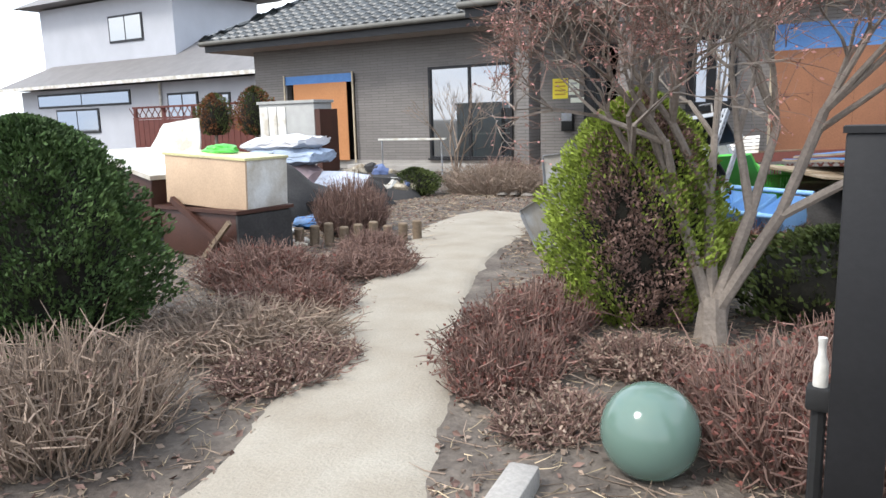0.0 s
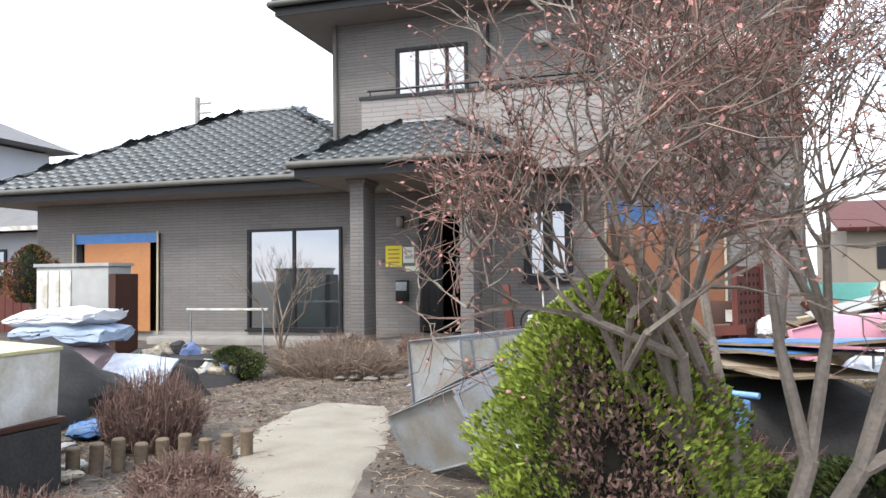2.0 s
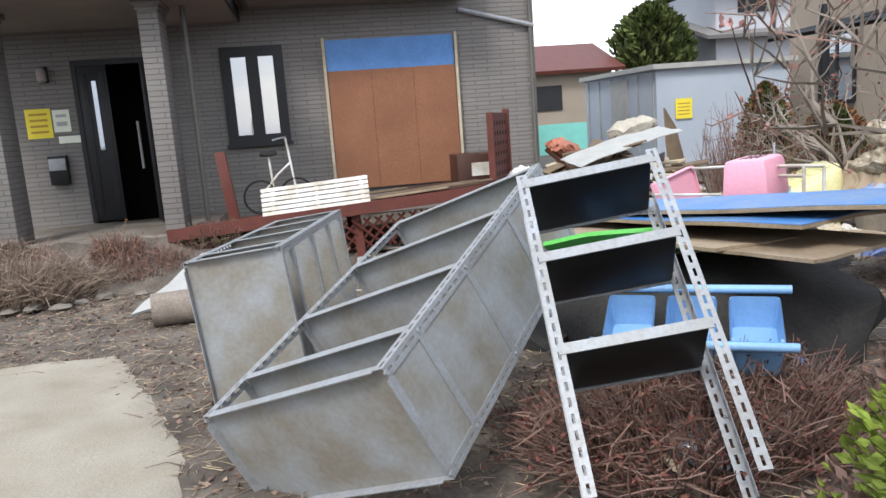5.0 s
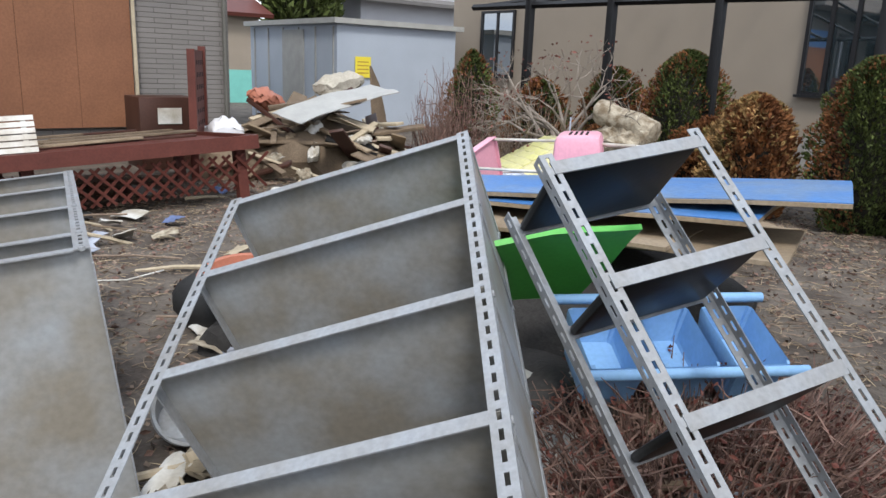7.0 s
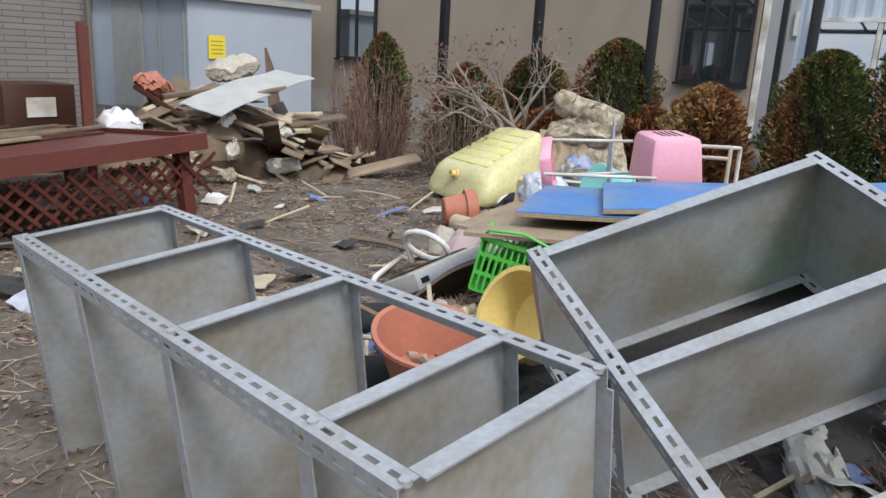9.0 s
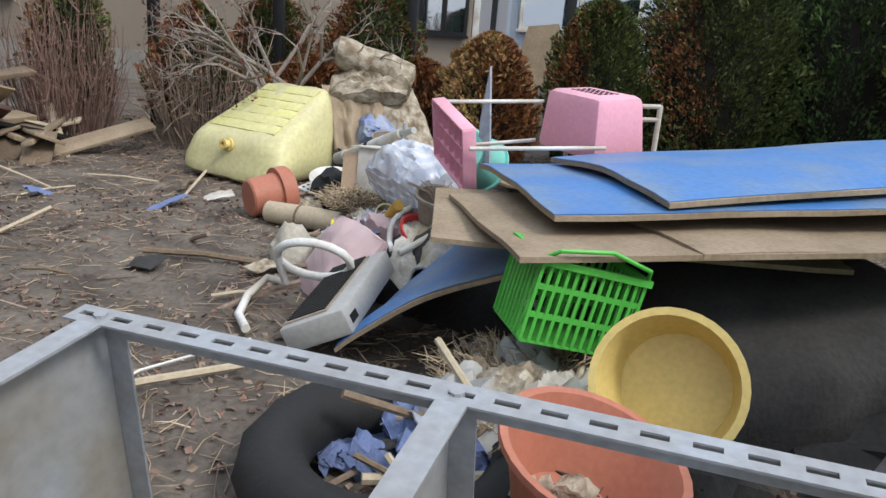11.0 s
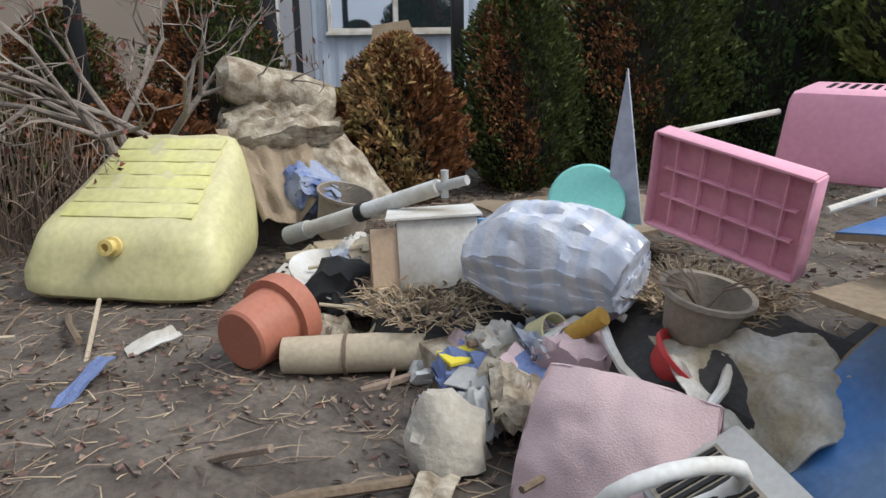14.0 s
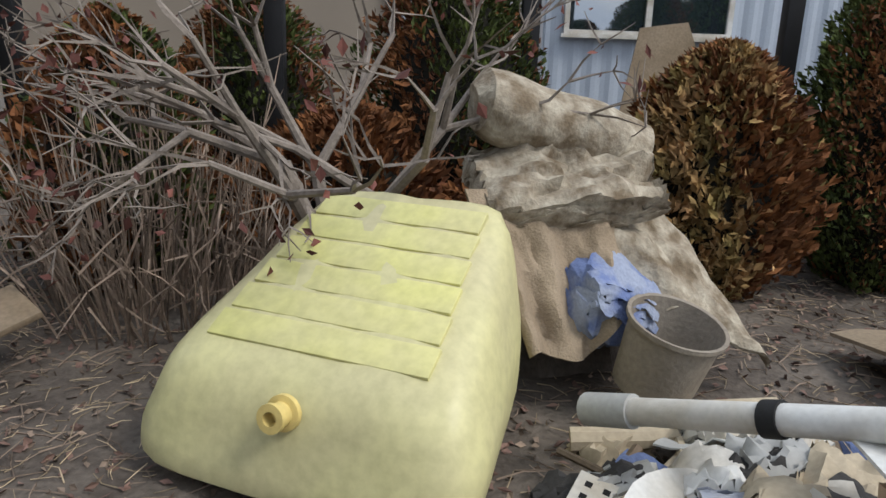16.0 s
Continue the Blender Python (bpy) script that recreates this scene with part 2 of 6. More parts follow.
RNG = np.random.default_rng(7)


def unit(v):
    return v / np.maximum(np.linalg.norm(v, axis=-1, keepdims=True), 1e-9)


def leaf_mesh(name, centres, heading, length, width, material, jitter=0.5):
    """Many small folded leaf sprays: four triangles round a raised rib."""
    n = len(centres)
    d = unit(heading + jitter * RNG.normal(size=(n, 3)))
    s = unit(np.cross(d, RNG.normal(size=(n, 3))))
    u = np.cross(s, d)
    ln = (length * RNG.uniform(0.6, 1.3, n))[:, None]
    wd = (width * RNG.uniform(0.6, 1.3, n))[:, None]
    p0 = centres - d * ln * 0.5
    p1 = centres + s * wd * 0.5 - u * wd * 0.15
    p2 = centres + d * ln * 0.5
    p3 = centres - s * wd * 0.5 - u * wd * 0.15
    v = np.stack([p0, p1, p2, p3], 1).reshape(-1, 3)
    k = np.arange(n)[:, None] * 4
    f = np.concatenate([k + [[0, 1, 2]], k + [[0, 2, 3]]], 1).reshape(-1, 3)
    return raw(name, v, f, material)


def stick_mesh(name, starts, ends, r, material, bend=0.0):
    """Many thin tapered sticks, three-sided, with one bend."""
    n = len(starts)
    d = ends - starts
    mid = (starts + ends) / 2 + bend * RNG.normal(size=(n, 3)) * np.linalg.norm(d, axis=1, keepdims=True)
    s = unit(np.cross(d, RNG.normal(size=(n, 3))))
    u = unit(np.cross(s, d))
    rr = np.broadcast_to(np.asarray(r, float), (n,))[:, None]
    rings = []
    for c, k in ((starts, 1.0), (mid, 0.75), (ends, 0.35)):
        for a in (0, 2.094, 4.189):
            rings.append(c + k * rr * (math.cos(a) * s + math.sin(a) * u))
    v = np.stack(rings, 1).reshape(-1, 3)
    base = np.arange(n)[:, None] * 9
    q = []
    for lv in (0, 3):
        for a in range(3):
            b = (a + 1) % 3
            q.append(base + [[lv + a, lv + b, lv + 3 + b, lv + 3 + a]])
    return raw(name, v, np.concatenate(q, 1).reshape(-1, 4), material)


def conifer(name, loc, rx, ry, h, material, label, n=9000, leaf=0.05, base=0.0, tip=0.6, lumps=9, brown=None, brown_share=0.0, group=""):
    """A dense upright bush: short trunk, and a crown of leaf sprays in lumps with gaps."""
    root = thing(name, label, "bush", pose(*loc), group)
    part("trunk", tube([(0, 0, -0.05), (0.01, 0, h * 0.3), (0, 0.01, h * 0.7)], [0.05, 0.04, 0.015]), M_BARK, root)
    # solid dark core: blocks see-through, stands for shade between the sprays
    part("shade_core", lathe([(0.001, base)] + [(0.74 * rx * max(0.06, math.sin(math.pi * (0.16 + 0.84 * k / 9)) ** tip * (0.75 + 0.24 * min(1, k / 1.4))), base + (h - base) * 0.94 * k / 9) for k in range(10)] + [(0.001, base + (h - base) * 0.95)], 16), M_INNER, root)
    zz = RNG.uniform(0, 1, n) ** 0.9
    an = RNG.uniform(0, 2 * math.pi, n)
    prof = np.clip(np.sin(np.pi * np.clip(0.16 + 0.84 * zz, 0, 1)) ** tip, 0.05, 1) * np.where(zz < 0.15, 0.75 + zz * 1.6, 1)
    wob = 1 + 0.12 * np.sin(an * 3 + zz * 5 + loc[0]) + 0.13 * np.sin(an * 7 - zz * lumps * 2 + loc[1] * 3) + 0.10 * np.sin(an * 13 + zz * 23)
    rad = prof * wob * (1 - 0.5 * RNG.uniform(0, 1, n) ** 2.2)
    p = np.stack([rx * rad * np.cos(an), ry * rad * np.sin(an), base + zz * (h - base)], 1)
    hd = np.stack([np.cos(an), np.sin(an), np.full(n, 0.9)], 1)
    if brown is None:
        part("crown", leaf_mesh("crown", p, hd, leaf, leaf * 0.45, material, 0.45), material, root)
    else:
        pick = (np.sin(an * 2 + loc[0]) + 0.8 * np.sin(zz * 7 + an * 3) + RNG.normal(size=n) * 0.5) < np.quantile(np.sin(an * 2 + loc[0]) + 0.8 * np.sin(zz * 7 + an * 3), brown_share)
        part("crown", leaf_mesh("crown", p[~pick], hd[~pick], leaf, leaf * 0.45, material, 0.45), material, root)
        part("withered_sprays", leaf_mesh("withered_sprays", p[pick], hd[pick], leaf, leaf * 0.45, brown, 0.7), brown, root)
    return root


def shrub(name, loc, rx, ry, h, label, twigs=900, leaves=1500, tm=None, lm=None, leaf=0.025, group="", r=0.004):
    """A dry low shrub: many thin twigs fanning up from the ground, and clinging dead leaves."""
    root = thing(name, label, "shrub", pose(*loc), group)
    a = RNG.uniform(0, 2 * math.pi, twigs)
    q = np.sqrt(RNG.uniform(0, 1, twigs))
    st = np.stack([0.75 * rx * q * np.cos(a), 0.75 * ry * q * np.sin(a), np.full(twigs, -0.01)], 1)
    top = h * np.sqrt(np.clip(1 - 0.75 * q ** 2, 0, 1)) * RNG.uniform(0.55, 1.08, twigs)
    en = np.stack([rx * q * np.cos(a) * 1.1 + RNG.normal(size=twigs) * 0.09 * rx, ry * q * np.sin(a) * 1.1 + RNG.normal(size=twigs) * 0.09 * ry, top], 1)
    k = twigs // 2
    s2 = st + (en - st) * RNG.uniform(0.4, 0.9, twigs)[:, None]
    e2 = s2 + RNG.normal(size=(twigs, 3)) * np.array([0.16 * rx, 0.16 * ry, 0.16 * h]) + np.array([0, 0, 0.06 * h])
    e2[:, 2] = np.maximum(e2[:, 2], 0.01)
    part("twig_mass", stick_mesh("twig_mass", np.concatenate([st, s2]), np.concatenate([en, e2]), r, tm, 0.06), tm, root, kind="stuff")
    if leaves:
        i = RNG.integers(0, twigs, leaves)
        c = s2[i] + (e2[i] - s2[i]) * RNG.uniform(0, 1.1, leaves)[:, None] + RNG.normal(size=(leaves, 3)) * 0.012
        c[:, 2] = np.maximum(c[:, 2], 0.015)
        part("foliage", leaf_mesh("foliage", c, RNG.normal(size=(leaves, 3)), leaf, leaf * 0.55, lm), lm, root, kind="stuff")
    return root


# ---- ground ----
def ground_z(x, y):
    return 0.018 * math.sin(1.7 * x + 0.6) * math.sin(1.3 * y) + 0.02 * noise.noise((x * 1.9, y * 1.9, 0.3)) + 0.012 * noise.noise((x * 6, y * 6, 2.1))


def build_ground():
    bm = bmesh.new()
    xs = [-600, -200, -80, -40, -25] + [-16 + 0.16 * i for i in range(176)] + [13, 16, 20, 30, 50, 90, 200, 600]
    ys = [-600, -200, -80, -40, -20, -10] + [-5 + 0.16 * i for i in range(132)] + [17, 20, 26, 36, 60, 100, 200, 600]
    grid = [[bm.verts.new((x, y, ground_z(x, y) if -16 <= x <= 12.2 and -5 <= y <= 16.2 else 0)) for x in xs] for y in ys]
    for r0, r1 in zip(grid, grid[1:]):
        for i in range(len(xs) - 1):
            bm.faces.new((r0[i], r0[i + 1], r1[i + 1], r1[i]))
    single("ground", bm, M_SOIL, "bare brown soil littered with dry plant remains", "ground", kind="structure")


build_ground()


def build_path():
    mid = [(0.95, -2.6, 0.62), (0.62, -0.9, 0.46), (0.42, -0.2, 0.40), (0.02, 0.65, 0.37), (-0.47, 1.5, 0.38), (-0.86, 2.4, 0.40), (-1.25, 3.4, 0.46), (-1.55, 4.3, 0.58), (-1.78, 5.0, 0.58), (-1.95, 5.6, 0.5), (-2.0, 6.1, 0.34)]
    bm = bmesh.new()
    rows = []
    pts = []
    for a, b in zip(mid, mid[1:]):
        for k in range(8):
            pts.append(tuple(a[i] + (b[i] - a[i]) * k / 8 for i in range(3)))
    for i, (x, y, w) in enumerate(pts):
        j = min(i + 1, len(pts) - 1)
        d = Vector((pts[j][0] - pts[j - 1][0], pts[j][1] - pts[j - 1][1])).normalized()
        s = Vector((d.y, -d.x))
        row = []
        for k in range(13):
            o = -1 + k / 6
            ww = w * (1 + 0.13 * noise.noise((x * 3 + o * 5, y * 3, 7)) + 0.07 * noise.noise((x * 11 + o * 5, y * 11, 3)))
            px, py = x + s.x * o * ww, y + s.y * o * ww
            row.append(bm.verts.new((px, py, ground_z(px, py) + (0.012 + 0.006 * (1 - o * o) if abs(o) < 0.95 else -0.012))))
        rows.append(row)
    for r0, r1 in zip(rows, rows[1:]):
        for k in range(12):
            bm.faces.new((r0[k], r0[k + 1], r1[k + 1], r1[k]))
    single("pavement", bm, M_PATH, "sandy garden path worn pale along its middle", "path", kind="structure")


build_path()


# ---- the house ----
WY = 12.47


def wall_with_openings(name, x0, x1, z0, z1, y0, y1, openings, material, label):
    """A wall along x, y0 to y1 thick, with rectangular openings (xa, xb, za, zb) cut through."""
    bm = bmesh.new()
    xs = sorted({x0, x1, *(v for o in openings for v in o[:2])})
    zs = sorted({z0, z1, *(v for o in openings for v in o[2:])})
    for xa, xb in zip(xs, xs[1:]):
        for a, b in zip(zs, zs[1:]):
            inside = any(o[0] <= xa and xb <= o[1] and o[2] <= a and b <= o[3] for o in openings)
            if not inside:
                box(bm, xa, xb, y0, y1, a, b)
    bmesh.ops.remove_doubles(bm, verts=bm.verts, dist=1e-5)
    bm.verts.index_update()
    pairs = {}
    for f in bm.faces:
        pairs.setdefault(tuple(sorted(v.index for v in f.verts)), []).append(f)
    bmesh.ops.delete(bm, geom=[f for fs in pairs.values() if len(fs) > 1 for f in fs], context="FACES_ONLY")
    return single(name, bm, material, label, "wall", kind="structure")


wall_with_openings("wall_front", -12.4, -3.43, 0, 3.3, WY, WY + 0.18, [(-11.33, -9.17, 0.2, 2.26), (-7.08, -5.01, 0.24, 2.26)], M_SIDING, "grey-brown tile-clad house wall of the low wing")
wall_with_openings("wall_front_right", -2.42, 3.19, 0, 6.5, WY, WY + 0.18, [(-1.446, -0.572, 1.16, 2.54), (0.06, 1.91, 0.40, 2.54), (0.08, 1.84, 4.5, 5.62)], M_SIDING, "grey-brown tile-clad two-storey house wall")
wall_with_openings("wall_door_head", -3.43, -2.42, 2.47, 3.3, WY, WY + 0.18, [], M_SIDING, "wall above the entrance door")
wall_with_openings("wall_upper", -5.19, -2.42, 3.3, 6.5, WY, WY + 0.18, [(-3.86, -2.45, 4.5, 5.62)], M_SIDING, "upper storey wall clad in grey-brown tile")
single("wall_east", boxes((3.01, 3.19, WY + 0.18, 19, 0, 6.5)), M_SIDING, "side wall of the tile-clad house", "wall", kind="structure")
single("wall_west", boxes((-12.4, -12.22, WY + 0.18, 19, 0, 3.3)), M_SIDING, "side wall of the low wing", "wall", kind="structure")
single("wall_upper_west", boxes((-5.19, -5.01, WY + 0.18, 19, 3.3, 6.5)), M_SIDING, "upper storey side wall", "wall", kind="structure")
single("wall_back", boxes((-12.4, 3.19, 19, 19.18, 0, 3.2), (-5.19, 3.19, 19, 19.18, 3.2, 6.5)), M_SIDING, "back wall of the house", "wall", kind="structure")
# backing slab added so the rooms behind door and windows read unlit
single("wall_dark_backing", boxes((-12.2, 3.0, WY + 1.6, WY + 1.7, 0, 3.1), (-5.0, 3.0, WY + 1.6, WY + 1.7, 3.1, 6.3)), M_DARK, "added near-black backing wall standing in for unlit rooms", "wall", kind="structure")


def window(name, x0, x1, z0, z1, y, label, mullions=(0.5,), stile=0.0):
    root = thing(name, label, "window", pose((x0 + x1) / 2, y, z0), kind="structure")
    w, h = (x1 - x0) / 2, z1 - z0
    t = 0.055
    part("window_frame", boxes((-w, w, -0.05, 0.06, 0, t), (-w, w, -0.05, 0.06, h - t, h), (-w, -w + t, -0.05, 0.06, t, h - t), (w - t, w, -0.05, 0.06, t, h - t)), M_FRAME, root)
    edges = [-w + t] + [-w + 2 * w * k for k in mullions] + [w - t]
    for k in edges[1:-1]:
        part("mullion", boxes((k - 0.03, k + 0.03, -0.03, 0.04, t, h - t)), M_FRAME, root)
    for a, b in zip(edges, edges[1:]):
        bm = boxes((a + 0.03 * (a != edges[0]), b - 0.03 * (b != edges[-1]), 0.0, 0.008, t, h - t))
        part("pane", bm, M_GLASS, root)
        if stile:
            part("sash", boxes((a, a + stile, -0.035, -0.005, t, h - t), (b - stile, b, -0.035, -0.005, t, h - t), (a + stile, b - stile, -0.035, -0.005, t, t + stile), (a + stile, b - stile, -0.035, -0.005, h - t - stile, h - t)), M_FRAME, root)
    part("window_sill", boxes((-w - 0.03, w + 0.03, -0.09, -0.05, -0.03, 0.015)), M_FRAME, root)
    return root


window("window_1", -7.08, -5.01, 0.24, 2.26, WY, "dark bronze framed sliding garden window")
window("window_2", -1.446, -0.572, 1.16, 2.54, WY, "narrow dark framed casement window in two leaves", stile=0.085)
window("window_3", -3.86, -2.45, 4.5, 5.62, WY, "upper sliding window with pale curtains", (0.3, 0.72))
window("window_4", 0.08, 1.84, 4.5, 5.62, WY, "upper sliding window behind the balcony", (0.25, 0.55))


def boarded(name, x0, x1, z0, z1, blue, sheets, label, m_sheet, poles):
    root = thing(name, label, "boarded window", pose((x0 + x1) / 2, WY - 0.04, z0), kind="structure")
    w, h = (x1 - x0) / 2, z1 - z0
    part("tarpaulin_strip", boxes((-w, w, -0.01, 0.0, h - blue, h)), M_BLUE, root, "bright blue tarpaulin strip")
    n = len(sheets)
    for a, b, dy in sheets:
        part("board", boxes((x0 - (x0 + x1) / 2 + a, x0 - (x0 + x1) / 2 + b, -0.028 - dy, -0.012 - dy, 0, h - blue)), m_sheet, root)
    for k in poles:
        part("batten", boxes((-w + k - 0.02, -w + k + 0.02, -0.06, -0.03, -0.05, h + 0.03)), M_BATTEN, root)
    return root


boarded("window_5", 0.04, 1.92, 0.40, 2.56, 0.44, [(0, 0.63, 0), (0.634, 1.25, 0.004), (1.254, 1.88, 0)], "window boarded over with plywood and blue tarpaulin", M_PLY, (-0.03, 1.91))
boarded("window_6", -11.33, -9.17, 0.2, 2.26, 0.2, [(0.28, 1.2, 0), (1.2, 1.98, 0.03)], "window boarded with orange plywood and blue sheet", M_PLY2, (0.0, 2.16))

# entrance door, half open, inside the porch
door = thing("door_1", "black panelled entrance door with a half-open sliding leaf", "door", pose(-2.92, WY, 0.24), kind="structure")
part("door_frame", boxes((-0.51, -0.45, -0.04, 0.12, 0, 2.23), (0.44, 0.50, -0.04, 0.12, 0, 2.23), (-0.45, 0.44, -0.04, 0.12, 2.16, 2.23)), M_FRAME, door)
leaf = part("door_leaf", boxes((-0.45, -0.06, -0.03, 0.02, 0.01, 2.16), (-0.40, -0.33, -0.042, -0.03, 0.1, 2.05), (-0.16, -0.09, -0.042, -0.03, 0.1, 2.05), bev=0.004), M_FRAME, door)
part("door_glass", boxes((-0.27, -0.21, -0.036, -0.03, 1.0, 1.95)), M_GLASS, leaf)
leaf2 = part("open_leaf", boxes((-0.02, 0.02, -0.62, 0.0, 0.01, 2.16), m=pose(0.43, 0, 0, 0, 0, 8), bev=0.004), M_FRAME, door)
part("door_handle", rods(((0.36, -0.5, 0.72), (0.36, -0.5, 1.35), 0.018)), M_STEELPOST, leaf2)
single("floor_porch", boxes((-4.3, -1.6, 10.2, WY, -0.05, 0.22), (-3.6, -2.2, 9.75, 10.2, -0.05, 0.10), bev=0.01), M_DIRTYCONC, "muddy concrete porch floor with a step", "porch floor", kind="structure")


def pillar(x0, x1, y0, y1):
    root = thing("porch_pillar", "square tile-clad porch pillar with a flared cap", "pillar", pose((x0 + x1) / 2, (y0 + y1) / 2, 0.2), "porch pillars", kind="structure")
    a, b = (x1 - x0) / 2, (y1 - y0) / 2
    part("shaft", boxes((-a, a, -b, b, 0, 2.62), bev=0.008), M_SIDING, root)
    part("cap", boxes((-a - 0.05, a + 0.05, -b - 0.05, b + 0.05, 2.62, 2.70), (-a - 0.02, a + 0.02, -b - 0.02, b + 0.02, 2.57, 2.62)), M_SIDING, root)
    return root


pillar(-3.95, -3.71, 10.43, 10.95)
pillar(-2.09, -1.87, 10.43, 10.95)


# ---- tiled roofs ----
def tile_geometry(w, l):
    """One S-shaped clay tile: a roll and a trough, thick at its lower lip."""
    us = [0, 0.12, 0.25, 0.38, 0.5, 0.7, 0.85, 1.0]
    hs = [0.02, 0.045, 0.052, 0.045, 0.02, 0.004, 0.008, 0.02]
    vs, fs = [], []
    for v, dz in ((0.0, 0.03), (1.0, 0.0)):
        for u, h in zip(us, hs):
            vs.append(((u - 0.5) * w * 1.02, v * l * 1.06, h * w / 0.3 + dz))
    n = len(us)
    for u, h in zip(us, hs):
        vs.append(((u - 0.5) * w * 1.02, 0.0, h * w / 0.3 - 0.004))
    for i in range(n - 1):
        fs.append((i, i + 1, n + i + 1, n + i))
        fs.append((2 * n + i, 2 * n + i + 1, i + 1, i))
    return np.array(vs), fs


def tile_face(origin, along, up, poly, w=0.30, l=0.28):
    """Poses of the tiles on a sloping face; poly(u, v) tells if a spot is on it."""
    o, a, u = Vector(origin), Vector(along).normalized(), Vector(up).normalized()
    nrm = a.cross(u)
    out = []
    umax, vmax = poly[0], poly[1]
    j = 0
    while j * l < vmax:
        lo, hi = poly[2](j * l), poly[3](j * l)
        i = 0
        while i * w < umax:
            c = (i + 0.5) * w
            if lo - 0.1 <= c <= hi + 0.1:
                p = o + a * c + u * (j * l)
                out.append(Matrix(((a.x, u.x, nrm.x, p.x), (a.y, u.y, nrm.y, p.y), (a.z, u.z, nrm.z, p.z), (0, 0, 0, 1))))
            i += 1
        j += 1
    return out


def joined_tiles(name, poses, w, l):
    v0, f0 = tile_geometry(w, l)
    vs, fs = [], []
    for m in poses:
        a = np.array(m)
        base = len(vs) * len(v0)
        vs.append(v0 @ a[:3, :3].T + a[:3, 3])
        fs += [tuple(i + base for i in f) for f in f0]
    return raw(name, np.concatenate(vs), fs, M_ROOF, True)


def hip_roof(root, x0, x1, y0, y1, z, pitch, tile_w=0.30, tile_l=0.28, pieces=False, sides="SEW"):
    """Hipped roof over a rectangle: deck, tiles, ridge caps, gutters."""
    sy, sx = (y1 - y0) / 2, (x1 - x0) / 2
    run = min(sy, sx)
    rise = run * math.tan(radians(pitch))
    rx0, rx1 = x0 + run, x1 - run
    ry0, ry1 = y0 + run, y1 - run
    bm = bmesh.new()
    lo = [bm.verts.new(p) for p in ((x0, y0, z), (x1, y0, z), (x1, y1, z), (x0, y1, z))]
    hi = [bm.verts.new((rx0, ry0, z + rise)), bm.verts.new((rx1, ry1, z + rise))]
    bm.faces.new((lo[0], lo[1], hi[1], hi[0]))
    bm.faces.new((lo[1], lo[2], hi[1]))
    bm.faces.new((lo[2], lo[3], hi[0], hi[1]))
    bm.faces.new((lo[3], lo[0], hi[0]))
    bm.faces.new(lo[::-1])
    part("roof_deck", bm, M_ROOF, root)
    c, s = math.cos(radians(pitch)), math.sin(radians(pitch))
    ln = run / c
    poses = []
    if "S" in sides:
        poses += tile_face((x0, y0, z + 0.01), (1, 0, 0), (0, c, s), (x1 - x0, ln, lambda v: v * c, lambda v: (x1 - x0) - v * c), tile_w, tile_l)
    if "E" in sides:
        poses += tile_face((x1, y0, z + 0.01), (0, 1, 0), (-c, 0, s), (y1 - y0, ln, lambda v: v * c, lambda v: (y1 - y0) - v * c), tile_w, tile_l)
    if "W" in sides:
        poses += tile_face((x0, y1, z + 0.01), (0, -1, 0), (c, 0, s), (y1 - y0, ln, lambda v: v * c, lambda v: (y1 - y0) - v * c), tile_w, tile_l)
    if pieces:
        v0, f0 = tile_geometry(tile_w, tile_l)
        me = raw("roof_tile", v0, f0, M_ROOF, True)
        for m in poses:
            ob = new("roof_tile", me)
            ob.parent = root
            ob.matrix_basis = m
    else:
        part("roof_tiles", joined_tiles("roof_tiles", poses, tile_w, tile_l), M_ROOF, root, kind="stuff")

    def ridge(a, b):
        a, b = Vector(a), Vector(b)
        n = max(2, int((b - a).length / 0.32))
        bm = bmesh.new()
        for i in range(n):
            p, q = a + (b - a) * i / n, a + (b - a) * (i + 1.06) / n
            rod(bm, p, q, 0.085 * tile_w / 0.3, 0.065 * tile_w / 0.3, 8)
        part("ridge_tiles", bm, M_ROOF, root)

    ridge((x0, y0, z + 0.05), (rx0, ry0, z + rise + 0.05))
    ridge((x1, y0, z + 0.05), (rx1, ry0 if run == sx else ry1, z + rise + 0.05))
    if (rx1 - rx0) > 0.2:
        ridge((rx0, ry0, z + rise + 0.06), (rx1, ry1, z + rise + 0.06))
    g = 0.055
    for a, b in (((x0 - 0.05, y0 - g, z - 0.03), (x1 + 0.05, y0 - g, z - 0.03)), ((x1 + g, y0 - 0.05, z - 0.03), (x1 + g, y1, z - 0.03)), ((x0 - g, y0 - 0.05, z - 0.03), (x0 - g, y1, z - 0.03))):
        part("gutter", rods((a, b, 0.06), seg=10), M_GUTTER, root)
    part("fascia", boxes((x0 + 0.03, x1 - 0.03, y0 + 0.03, y0 + 0.06, z - 0.24, z - 0.02), (x0 + 0.03, x0 + 0.06, y0 + 0.06, y1, z - 0.24, z - 0.02), (x1 - 0.06, x1 - 0.03, y0 + 0.06, y1, z - 0.24, z - 0.02)), M_FRAME, root)
    part("soffit", boxes((x0 + 0.06, x1 - 0.06, y0 + 0.06, y1, z - 0.24, z - 0.20)), M_SOFFIT, root)


